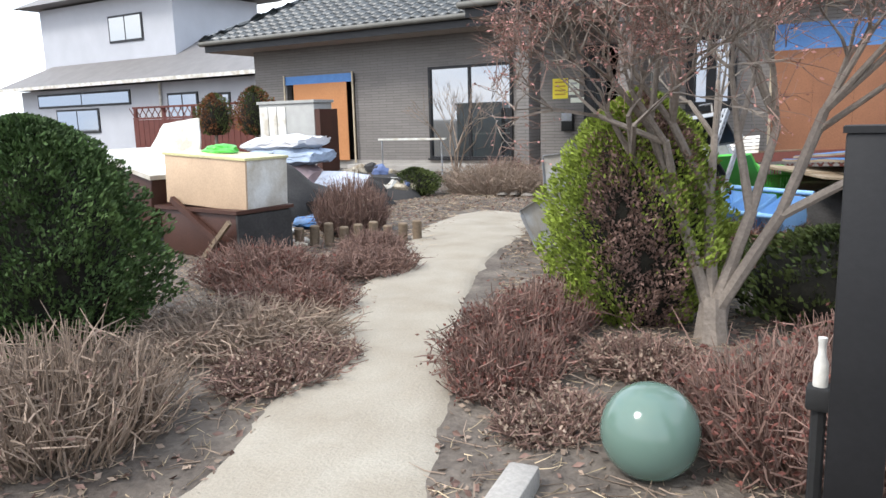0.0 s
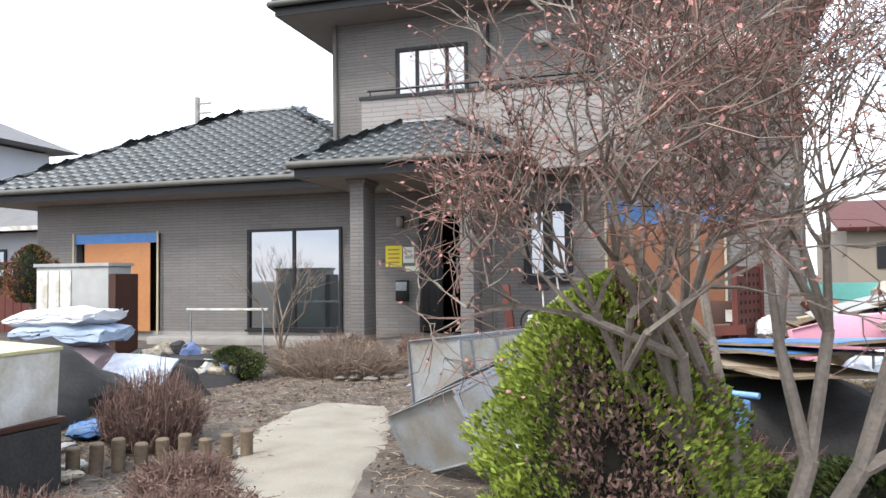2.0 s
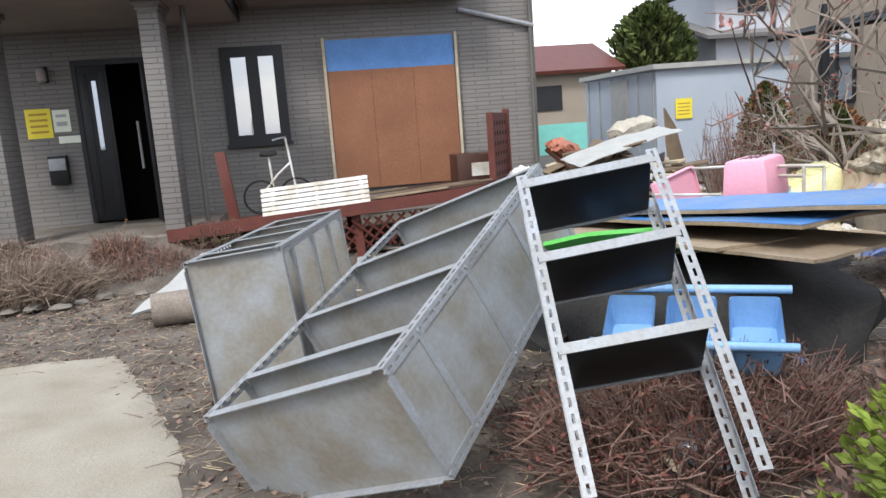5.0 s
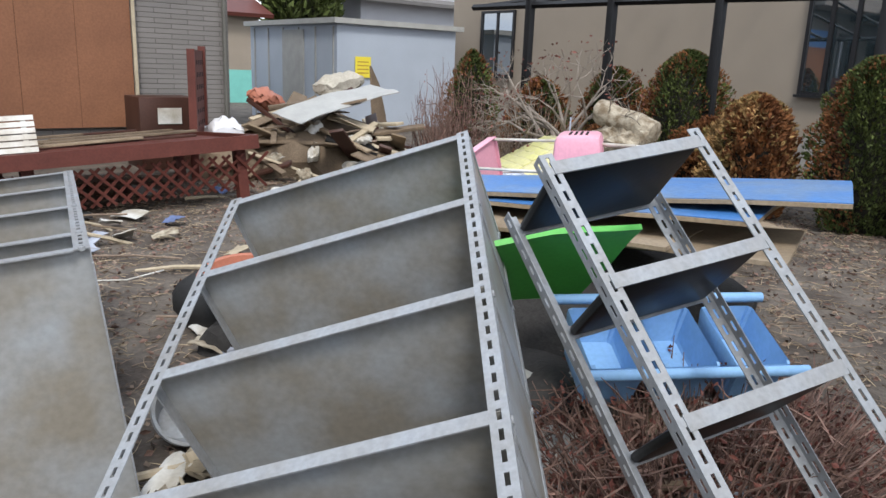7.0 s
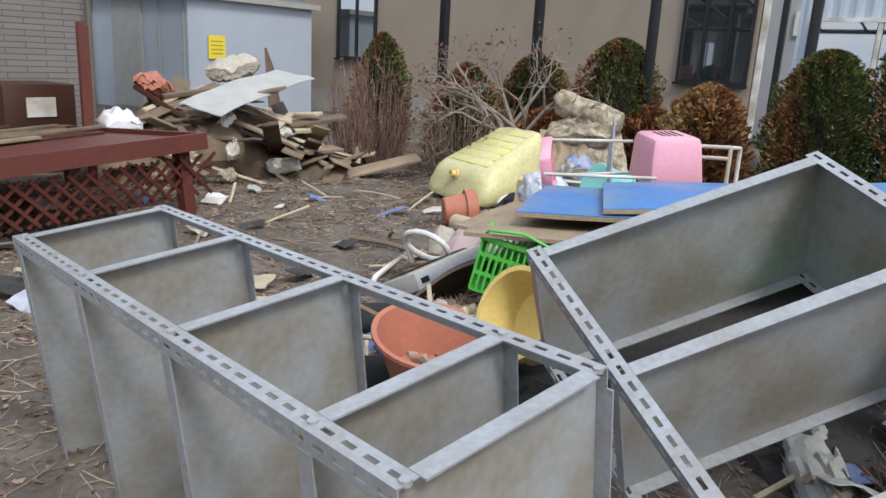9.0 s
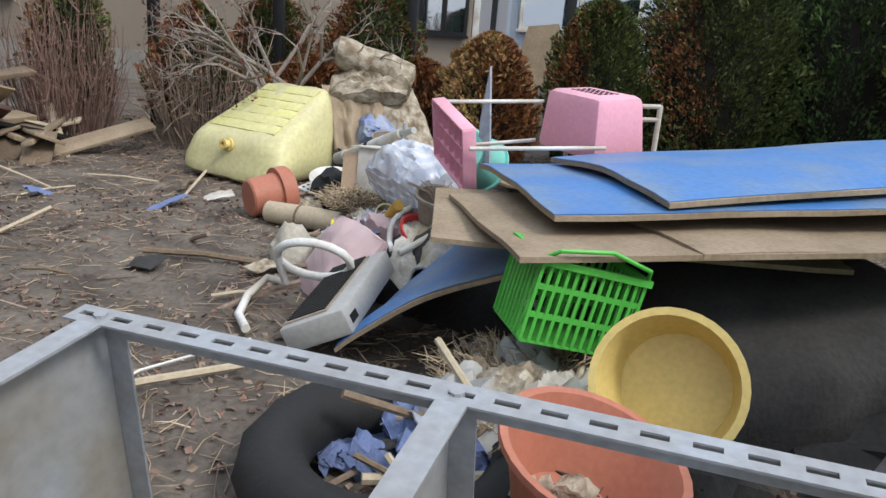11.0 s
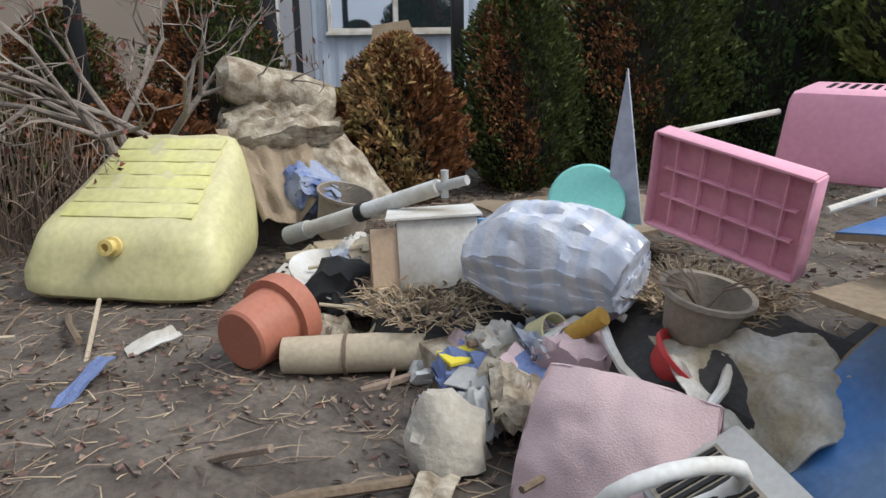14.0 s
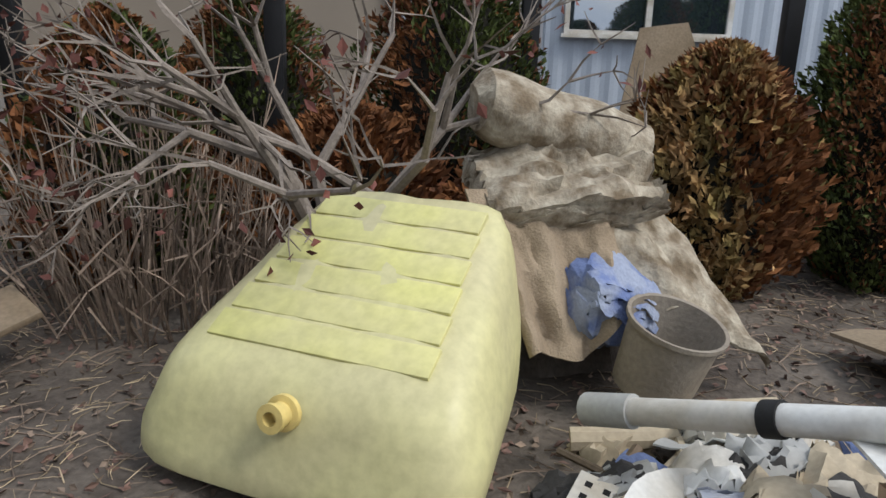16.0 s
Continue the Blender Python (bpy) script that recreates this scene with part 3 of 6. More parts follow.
low_roof = thing("roof_low", "hipped dark grey tiled roof over the low wing", "roof", pose(0, 0, 0), kind="structure")
hip_roof(low_roof, -13.3, -3.6, WY - 0.85, 19.6, 3.18, 29)
high_roof = thing("roof_high", "dark grey tiled roof over the upper storey", "roof", pose(0, 0, 0), kind="structure")
hip_roof(high_roof, -6.0, 4.0, WY - 0.9, 20.0, 6.45, 23)
porch_roof = thing("roof_porch", "small hipped porch roof of dark grey tiles", "roof", pose(0, 0, 0), kind="structure")
hip_roof(porch_roof, -4.78, -1.08, 10.0, 12.6, 3.12, 30, 0.24, 0.24, True)

balcony = thing("balcony", "balcony with a pale tile-clad parapet and dark rail", "balcony", pose(-1.07, 11.7, 3.07), kind="structure")
part("parapet", boxes((-3.19, 3.17, 0, 0.15, 0, 1.42)), M_SIDING_BAL, balcony)
part("parapet_side", boxes((3.02, 3.17, 0.15, 0.77, 0, 1.42)), M_SIDING_BAL, balcony)
part("floor_slab", boxes((-3.19, 3.02, 0.15, 0.77, -0.0, 0.12)), M_SOFFIT, balcony)
part("coping", boxes((-3.23, 3.21, -0.03, 0.18, 1.42, 1.48)), M_FRAME, balcony)
part("rail", rods(((-3.1, 0.07, 1.60), (3.15, 0.07, 1.60), 0.022)), M_FRAME, balcony)
for k in range(7):
    part("baluster", rods(((-3.05 + k * 1.02, 0.07, 1.47), (-3.05 + k * 1.02, 0.07, 1.60), 0.012)), M_FRAME, balcony)


# ---- steel racks ----
def angle_post(h, slots=True):
    """Slotted steel angle: two flanges, each two strips joined by short bridges."""
    bm = bmesh.new()
    w, t = 0.04, 0.003
    n = int(h / 0.05)
    for flip in (False, True):
        def b(u0, u1, z0, z1):
            if flip:
                box(bm, 0, t, u0, u1, z0, z1)
            else:
                box(bm, u0, u1, 0, t, z0, z1)
        b(t if flip else 0, 0.015, 0, h)
        b(0.025, w, 0, h)
        for i in range(n + 1):
            z = i * h / n
            b(0.015, 0.025, max(0, z - 0.011), min(h, z + 0.011))
    return bm


def steel_rack(m, shelves, d=0.43, w=0.875, h=1.72, label="", name="steel_rack", sheet=False):
    """Local x across the depth, y along the shelf, z along the posts."""
    root = thing(name, label, "shelving rack", m, "steel racks")
    me = to_mesh(angle_post(h), "post", M_STEELPOST, False)
    for x, y, rz in ((0, 0, 0), (d, 0, 90), (d, w, 180), (0, w, 270)):
        part("post", me, M_STEELPOST, root, m=pose(x, y, 0, 0, 0, rz))
    bm = bmesh.new()
    e = 0.004
    box(bm, e, d - e, e, w - e, 0.0, 0.002)
    sh = to_mesh(bm, "shelf", M_STEEL, False)
    lips = [to_mesh(boxes(q), "shelf_lip", M_STEELPOST, False) for q in ((0.04, d - 0.04, -0.001, 0.003, -0.032, 0.004), (0.04, d - 0.04, w - 0.003, w + 0.001, -0.032, 0.004), (-0.001, 0.003, 0.04, w - 0.04, -0.032, 0.004), (d - 0.003, d + 0.001, 0.04, w - 0.04, -0.032, 0.004))]
    if sheet:
        part("side_sheet", boxes((0.004, d - 0.004, 0.004, 0.0055, 0.02, h - 0.02)), M_STEEL, root)
    bo = to_mesh(rods(((0.02, -0.004, 0), (0.02, 0.006, 0), 0.009)), "bolt", M_STEELPOST)
    for z in shelves:
        s = part("shelf", sh, M_STEEL, root, m=pose(0, 0, z))
        for lp in lips:
            part("shelf_lip", lp, M_STEELPOST, s)
        for x, y in ((0, 0), (d - 0.04, 0), (0, w - 0.002), (d - 0.04, w - 0.002)):
            part("bolt", bo, M_STEELPOST, s, m=pose(x, y, -0.014))
    return root


def axes_pose(origin, x, y, z):
    """A pose whose axes are made square, z kept first, then y."""
    z = Vector(z).normalized()
    y = (Vector(y) - Vector(y).dot(z) * z).normalized()
    x = y.cross(z)
    o = Vector(origin)
    return Matrix(((x.x, y.x, z.x, o.x), (x.y, y.y, z.y, o.y), (x.z, y.z, z.z, o.z), (0, 0, 0, 1)))


# rack lying on its back, far end propped up: open front looks up
steel_rack(axes_pose((-0.20, 3.34, 0.60), (0, 0, -1), (-0.6, 0.57, -0.275), (0.875, 1.2, 0.47)), [0.02, 0.24, 0.65, 1.10, 1.56], h=1.58, sheet=True, label="grey steel shelving rack tipped on its back over debris")
# rack lying on its side
steel_rack(axes_pose((-0.955, 4.72, 0.75), (1, 0, 0), (0.10, -0.04, -0.99), (0.339, 1.695, -0.04)), [0.02, 0.23, 0.715, 1.215, 1.70], d=0.455, h=1.73, w=0.76, label="grey steel shelving rack lying on its long side on soil")

# ---- plants along the path ----
conifer("conifer_bush", (0.8, 2.0, 0), 0.44, 0.44, 1.25, M_THUJA, "rounded yellow-green conifer, half withered brown", 46000, 0.032, 0.0, 0.6, brown=M_TWIGRED, brown_share=0.3)
conifer("conifer_bush", (-1.8, 0.2, 0), 0.58, 0.58, 1.2, M_CYP, "dense dark green rounded conifer beside the path", 44000, 0.036, 0.0, 0.55)
conifer("low_evergreen", (1.75, 2.5, 0), 0.6, 0.5, 0.5, M_HEDGE, "low dark evergreen bush half dried", 6000, 0.05)
shrub("dry_shrub", (0.45, 1.35, 0), 0.28, 0.7, 0.32, "low reddish brown withered azalea", 900, 2600, M_TWIGRED, M_LEAFRED)
shrub("dry_shrub", (1.75, 0.65, 0), 0.42, 0.4, 0.36, "low reddish brown withered azalea", 1000, 2800, M_TWIGRED, M_LEAFRED)
shrub("dry_shrub", (1.0, 3.75, 0), 0.75, 0.5, 0.36, "low maroon withered azalea beside the racks", 1200, 4200, M_TWIGRED, M_LEAFRED)
shrub("dry_shrub", (-1.75, 1.75, 0), 0.5, 0.4, 0.34, "low reddish brown withered azalea", 900, 2000, M_TWIGRED, M_LEAFRED)
shrub("dry_shrub", (-0.6, -0.5, 0), 0.45, 0.45, 0.42, "grey-brown leafless shrub of fine twigs", 1100, 600, M_TWIG, M_TWIGRED)
shrub("dry_shrub", (-0.9, 0.7, 0), 0.6, 0.5, 0.22, "flattened dry shrub beside the path", 900, 500, M_TWIG, M_TWIGRED)
shrub("dry_shrub", (-2.75, 4.0, 0), 0.36, 0.36, 0.58, "round leafless brown shrub by log stakes", 1500, 700, M_TWIGRED, M_TWIG)
conifer("low_evergreen", (-4.2, 7.4, 0), 0.38, 0.38, 0.42, M_HEDGE, "small clipped green bush", 4000, 0.045)
shrub("dry_shrub", (-3.1, 8.0, 0), 0.95, 0.45, 0.5, "brown withered shrub along the house", 1300, 1200, M_TWIG, M_TWIGRED)


def branching(root, base, first, radius, depth, spread, length, material, ends, seed):
    rng = random.Random(seed)
    st, en, rr = [], [], []

    def grow(p, d, r, ln, k):
        q = p + d * ln
        st.append(p), en.append(q), rr.append(r)
        if k == 0:
            ends.append((q, d))
            return
        for j in range(2 if rng.random() < 0.6 else 3):
            nd = (d + spread * Vector((rng.gauss(0, 1), rng.gauss(0, 1), rng.gauss(0.12, 0.7)))).normalized()
            if math.hypot(q.x + nd.x * ln, q.y + nd.y * ln) > 1.1:
                nd = (nd - 0.9 * Vector((q.x, q.y, -0.3))).normalized()
            grow(q, nd, r * 0.66, ln * rng.uniform(0.66, 0.86), k - 1)
    for d, ln in first:
        grow(Vector(base), Vector(d).normalized(), radius, ln, depth)
    big = [i for i in range(len(st)) if rr[i] > 0.011]
    bm = bmesh.new()
    for i in big:
        rod(bm, st[i], en[i] + (en[i] - st[i]) * 0.03, rr[i], rr[i] * 0.78, 7)
    part("trunk", bm, material, root)
    sm = [i for i in range(len(st)) if rr[i] <= 0.011]
    part("branch_mass", stick_mesh("branch_mass", np.array([st[i] for i in sm]), np.array([en[i] for i in sm]), np.array([max(rr[i], 0.0025) for i in sm]), material, 0.05), material, root, kind="stuff")


def build_tree():
    root = thing("garden_tree", "leafless multi-stemmed maple with pinkish dry leaf tips", "tree", pose(1.24, 1.77, 0))
    ends = []
    part("stump", tube([(0, 0, -0.05), (0.0, 0.0, 0.1), (0.01, 0.02, 0.22)], [0.10, 0.075, 0.07]), M_BARK, root)
    branching(root, (0, 0, 0.12), [((-0.35, 0.1, 1), 0.55), ((-0.1, 0.25, 1), 0.58), ((0.3, 0.0, 1), 0.55), ((0.55, -0.1, 1), 0.6)], 0.036, 7, 0.40, 0.5, M_BARK, ends, 5)
    e = np.array([p for p, d in ends])
    d = np.array([d for p, d in ends])
    s = np.repeat(e, 2, 0)
    t = s + unit(np.repeat(d, 2, 0) + 0.9 * RNG.normal(size=s.shape)) * RNG.uniform(0.08, 0.25, (len(s), 1))
    part("twig_mass", stick_mesh("twig_mass", s, t, 0.002, M_TWIGRED, 0.08), M_TWIGRED, root, kind="stuff")
    c = np.concatenate([s + (t - s) * RNG.uniform(0.1, 1.05, (len(s), 1)) for k in range(2)])
    part("dry_leaf_mass", leaf_mesh("dry_leaf_mass", c, RNG.normal(size=c.shape), 0.018, 0.010, M_BUD), M_BUD, root, kind="stuff")


build_tree()

# ---- ground litter ----
def litter(name, n, x0, x1, y0, y1, ln, r, material, label):
    p = np.stack([RNG.uniform(x0, x1, n), RNG.uniform(y0, y1, n), np.zeros(n)], 1)
    keep = np.array([not (abs(x - (0.42 - 0.42 * (y + 0.2))) < 0.42 and -2 < y < 5.8) for x, y, z in p])
    p = p[keep]
    p[:, 2] = [ground_z(x, y) + 0.006 for x, y, z in p]
    a = RNG.uniform(0, 2 * math.pi, len(p))
    d = np.stack([np.cos(a), np.sin(a), RNG.uniform(-0.05, 0.22, len(p))], 1) * (ln * RNG.uniform(0.3, 1.4, len(p)))[:, None]
    single(name, stick_mesh(name, p, p + d, r, material, 0.07), material, label, "litter", kind="stuff")


litter("straw_litter", 17000, -4, 6.5, -1.5, 11, 0.09, 0.0022, M_STRAW, "broken straw and dry stalks strewn on the soil")
litter("twig_litter", 13000, -4, 6.5, -1.5, 11, 0.14, 0.003, M_TWIG, "dead twigs strewn on the soil")


def leaf_litter(name, n, x0, x1, y0, y1, size, material, label):
    p = np.stack([RNG.uniform(x0, x1, n), RNG.uniform(y0, y1, n), np.zeros(n)], 1)
    keep = np.array([not (abs(x - (0.42 - 0.42 * (y + 0.2))) < 0.36 and -2 < y < 5.8) and noise.noise((x * 1.3, y * 1.3, 4)) > -0.25 for x, y, z in p])
    p = p[keep]
    p[:, 2] = [ground_z(x, y) + 0.008 for x, y, z in p]
    h = RNG.normal(size=(len(p), 3)) * np.array([1, 1, 0.15])
    single(name, leaf_mesh(name, p, h, size, size * 0.6, material, 0.15), material, label, "litter", kind="stuff")


leaf_litter("leaf_litter", 22000, -4, 6.5, -1.5, 11, 0.032, M_TWIG, "brown dead leaves and bark chips on the soil")
leaf_litter("dark_leaf_litter", 14000, -4, 6.5, -1.5, 11, 0.04, M_TWIGRED, "dark wet leaves on the soil")


# ---- more materials ----
M_YTANK = mat("yellowed_polyethylene", (0.62, 0.59, 0.29), 0.4, 0.25, 2.2, 0.08, 30, col2=(0.50, 0.45, 0.27))
M_YRIB = mat("bright_yellow_polyethylene", (0.64, 0.62, 0.22), 0.4, 0.25, 4, 0.08, 30, col2=(0.55, 0.51, 0.26))
M_PINK = mat("pink_plastic", (0.72, 0.34, 0.42), 0.4, 0.15, 4, 0.03)
M_PINKCLOTH = mat("pale_pink_cloth", (0.56, 0.42, 0.42), 0.95, 0.15, 8, 0.3, 200)
M_GREEN = mat("bright_green_plastic", (0.09, 0.46, 0.07), 0.4, 0.15, 4, 0.03)
M_YELLOW = mat("yellow_plastic", (0.72, 0.56, 0.20), 0.45, 0.2, 4, 0.03)
M_ORANGE = mat("terracotta_plastic", (0.44, 0.165, 0.105), 0.55, 0.2, 5, 0.05)
M_LBLUE = mat("light_blue_plastic", (0.25, 0.46, 0.74), 0.4, 0.15, 4, 0.03)
M_TEAL = mat("teal_plastic", (0.20, 0.55, 0.48), 0.4, 0.15, 4, 0.03)
M_BOARD = mat("plywood_back", (0.33, 0.26, 0.18), 0.85, 0.35, 4, 0.2, 60, col2=(0.20, 0.145, 0.09))
M_BLUEBOARD = mat("blue_coated_panel", (0.05, 0.17, 0.42), 0.45, 0.3, 3.5, 0.2, 45, col2=(0.12, 0.20, 0.33), spread=0.22)
M_BLANKET = mat("muddy_blanket", (0.46, 0.41, 0.32), 0.95, 0.35, 14, 0.7, 60, col2=(0.19, 0.145, 0.095), spread=0.3)
M_CLOTHBLUE = mat("blue_cloth", (0.16, 0.21, 0.38), 0.95, 0.3, 8, 0.4, 90)
M_BLUEQUILT = mat("blue_patterned_quilt", (0.15, 0.20, 0.38), 0.95, 0.3, 9, 0.4, 90, col2=(0.30, 0.34, 0.44), spread=0.14)
M_TANCLOTH = mat("tan_blanket", (0.36, 0.285, 0.20), 0.95, 0.25, 5, 0.5, 120, col2=(0.26, 0.20, 0.135))
M_BAG = mat("striped_cloth_in_plastic", (0.62, 0.64, 0.68), 0.22, 0.2, 5, 0.6, 26, spec=0.7)
_n, _l = M_BAG.node_tree.nodes, M_BAG.node_tree.links
_w = _n.new("ShaderNodeTexWave")
_w.inputs["Scale"].default_value, _w.inputs["Distortion"].default_value = 3.4, 5.0
_w.bands_direction = "Y"
_r = _n.new("ShaderNodeValToRGB")
_r.color_ramp.elements[0].position, _r.color_ramp.elements[1].position = 0.35, 0.65
_r.color_ramp.elements[0].color, _r.color_ramp.elements[1].color = (0.45, 0.49, 0.57, 1), (0.55, 0.56, 0.59, 1)
_t = _n.new("ShaderNodeTexCoord")
_l.new(_t.outputs["Object"], _w.inputs["Vector"])
_l.new(_w.outputs["Fac"], _r.inputs["Fac"])
_l.new(_r.outputs["Color"], _n["Principled BSDF"].inputs["Base Color"])
M_QUILT = mat("stained_quilt", (0.52, 0.50, 0.45), 0.95, 0.3, 7, 0.4, 70, col2=(0.30, 0.25, 0.17), spread=0.25)
M_MUD = mat("dried_mud", (0.33, 0.29, 0.235), 0.9, 0.3, 5, 0.3, 60, col2=(0.22, 0.185, 0.145))
M_FUTON = mat("white_futon", (0.68, 0.68, 0.70), 0.95, 0.1, 5, 0.3, 60)
M_FUTONB = mat("pale_blue_futon", (0.42, 0.50, 0.62), 0.95, 0.2, 6, 0.3, 60)
M_CLEAR = mat("milky_plastic_bag", (0.40, 0.42, 0.47), 0.22, 0.3, 9, 0.7, 22, spec=0.7, col2=(0.26, 0.29, 0.36))
# near-black cloth; also colours the added filler mounds
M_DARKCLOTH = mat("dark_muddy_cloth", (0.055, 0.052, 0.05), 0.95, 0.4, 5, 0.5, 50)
M_REDBROWN = mat("red_brown_stain", (0.125, 0.035, 0.025), 0.55, 0.3, 4, 0.1)
M_GREYPLASTIC = mat("grey_plastic", (0.40, 0.40, 0.38), 0.55, 0.2, 5, 0.08)
M_RUBBER = mat("black_rubber", (0.02, 0.02, 0.02), 0.75, 0.3, 8, 0.15)
M_YPAPER = mat("yellow_notice", (0.75, 0.62, 0.06), 0.7, 0.05, 5, 0)
M_PAPER = mat("pale_paper", (0.72, 0.74, 0.62), 0.8, 0.1, 6, 0)
M_REDPL = mat("red_plastic", (0.50, 0.05, 0.05), 0.45, 0.2, 5, 0.03)
M_STONE = mat("pale_stone", (0.50, 0.46, 0.38), 0.9, 0.3, 6, 0.6, 40)
M_WHITEWALL = mat("white_render", (0.43, 0.44, 0.47), 0.85, 0.12, 1, 0.05)
M_GREYROOF = mat("grey_slate_roof", (0.20, 0.19, 0.185), 0.7, 0.2, 2, 0.1)
M_GLASSBALL = bpy.data.materials.new("green_glass")
M_GLASSBALL.use_nodes = True
_b = M_GLASSBALL.node_tree.nodes["Principled BSDF"]
_b.inputs["Base Color"].default_value = (0.15, 0.23, 0.19, 1)
_b.inputs["Transmission Weight"].default_value, _b.inputs["Roughness"].default_value, _b.inputs["IOR"].default_value = 0.3, 0.07, 1.45


def soft(size, seed, seg=10, puff=1.0, crumple=0.02):
    """A stuffed cloth shape: a rounded, slightly crumpled pillow."""
    bm = bmesh.new()
    bmesh.ops.create_cube(bm, size=2.0)
    bmesh.ops.subdivide_edges(bm, edges=bm.edges, cuts=seg, use_grid_fill=True)
    for v in bm.verts:
        x, y, z = v.co
        k = (1 - 0.55 * abs(x) ** 3) * (1 - 0.55 * abs(y) ** 3)
        c = Vector((x * (1 - 0.05 * y * y), y * (1 - 0.05 * x * x), z * k * puff))
        nn = noise.noise((x * 2.5 + seed, y * 2.5, z * 2.5)) * crumple + noise.noise((x * 7 + seed, y * 7, z * 4)) * crumple * 0.5
        v.co = Vector((c.x * size[0] / 2, c.y * size[1] / 2, c.z * size[2] / 2)) + Vector((nn * 0.4, nn * 0.4, nn))
    return bm


def lump(size, seed, rough=0.25, sub=3):
    """An uneven rounded mass, flat below."""
    bm = bmesh.new()
    bmesh.ops.create_icosphere(bm, subdivisions=sub, radius=1.0)
    for v in bm.verts:
        k = 1 + rough * noise.noise(v.co * 1.7 + Vector((seed, 0, 0))) + rough * 0.6 * noise.noise(v.co * 4.1 + Vector((0, seed, 0)))
        v.co = Vector((v.co.x * k * size[0], v.co.y * k * size[1], max(v.co.z * k, -0.3) * size[2]))
    return bm


def patch(corners, th=0.012, bulge=0.0, nx=12, ny=6, wave=0.0, seed=0.0, nick=0.0):
    """A sheet through four corners (a, b, c, d in turn), with thickness and a bulge."""
    a, b, c, d = (Vector(p) for p in corners)
    bm = bmesh.new()
    top, bot = [], []
    n0 = (b - a).cross(d - a).normalized()
    if n0.z < 0:
        n0 = -n0
    for j in range(ny + 1):
        v = j / ny
        rt, rb = [], []
        for i in range(nx + 1):
            u = i / nx
            p = a * (1 - u) * (1 - v) + b * u * (1 - v) + c * u * v + d * (1 - u) * v
            p = p + n0 * (bulge * 4 * u * (1 - u) + wave * noise.noise((u * 3 + seed, v * 3, 0)))
            if nick and (i in (0, nx) or j in (0, ny)):
                p = p + (b - a).normalized() * nick * noise.noise((p.x * 20, p.y * 20, seed))
            rt.append(bm.verts.new(p + n0 * th / 2))
            rb.append(bm.verts.new(p - n0 * th / 2))
        top.append(rt), bot.append(rb)
    for j in range(ny):
        for i in range(nx):
            bm.faces.new((top[j][i], top[j][i + 1], top[j + 1][i + 1], top[j + 1][i]))
            bm.faces.new((bot[j + 1][i], bot[j + 1][i + 1], bot[j][i + 1], bot[j][i]))
    for i in range(nx):
        bm.faces.new((top[0][i + 1], top[0][i], bot[0][i], bot[0][i + 1]))
        bm.faces.new((top[ny][i], top[ny][i + 1], bot[ny][i + 1], bot[ny][i]))
    for j in range(ny):
        bm.faces.new((top[j][0], top[j + 1][0], bot[j + 1][0], bot[j][0]))
        bm.faces.new((top[j + 1][nx], top[j][nx], bot[j][nx], bot[j + 1][nx]))
    return bm


# ---- the debris field ----
def yellow_tank():
    root = thing("plastic_tank", "yellowed translucent ribbed plastic tank lying on soil", "tank", pose(3.84, 7.96, 0, 0, 0, -23))
    bm = bmesh.new()
    bmesh.ops.create_cube(bm, size=2.0)
    bmesh.ops.subdivide_edges(bm, edges=bm.edges, cuts=9, use_grid_fill=True)
    for v in bm.verts:
        x, y, z = v.co
        q = Vector((x, y, z))
        m = max(abs(x), abs(y), abs(z))
        l8 = (abs(x) ** 7 + abs(y) ** 7 + abs(z) ** 7) ** (1 / 7)
        q = q * (m / l8)
        u = (q.x + 1) / 2
        h = 0.31 + 0.36 * min(1, u * 1.08)
        w = 0.50 - 0.13 * u
        zz = (q.z + 1) / 2
        belly = 1 - 0.30 * max(0.0, zz - 0.45) - 0.10 * max(0.0, 0.25 - zz)
        dent = 0.02 * math.exp(-((q.y - 0.1) / 0.07) ** 2) * (1 - u) ** 6
        v.co = Vector((u * 0.84 + 0.10 * zz * (1 - u) + dent, q.y * w * belly, zz * h + 0.012 * noise.noise((q.x * 3, q.y * 3, q.z * 2))))
    part("tank_shell", bm, M_YTANK, root)
    slope = math.degrees(math.atan2(0.36 * 1.08, 0.84 - 0.10))
    for i in range(6):
        u = 0.17 + i * 0.122
        z = 0.31 + 0.36 * min(1, u * 1.08)
        w = 0.50 - 0.13 * u
        part("rib", boxes((-0.046, 0.046, -w * 0.66, w * 0.66, -0.02, 0.003), m=pose(u * 0.84 + 0.10 * (1 - u), 0, z, 0, -slope, 0), bev=0.004), M_YRIB, root)
    part("outlet", lathe([(0.045, 0), (0.045, 0.015), (0.03, 0.018), (0.03, 0.05), (0.036, 0.052), (0.036, 0.065), (0.018, 0.066), (0.018, 0.03), (0.0, 0.03)], 18, pose(0.075, 0.0, 0.25, 0, -80, 0)), M_YELLOW, root)


yellow_tank()


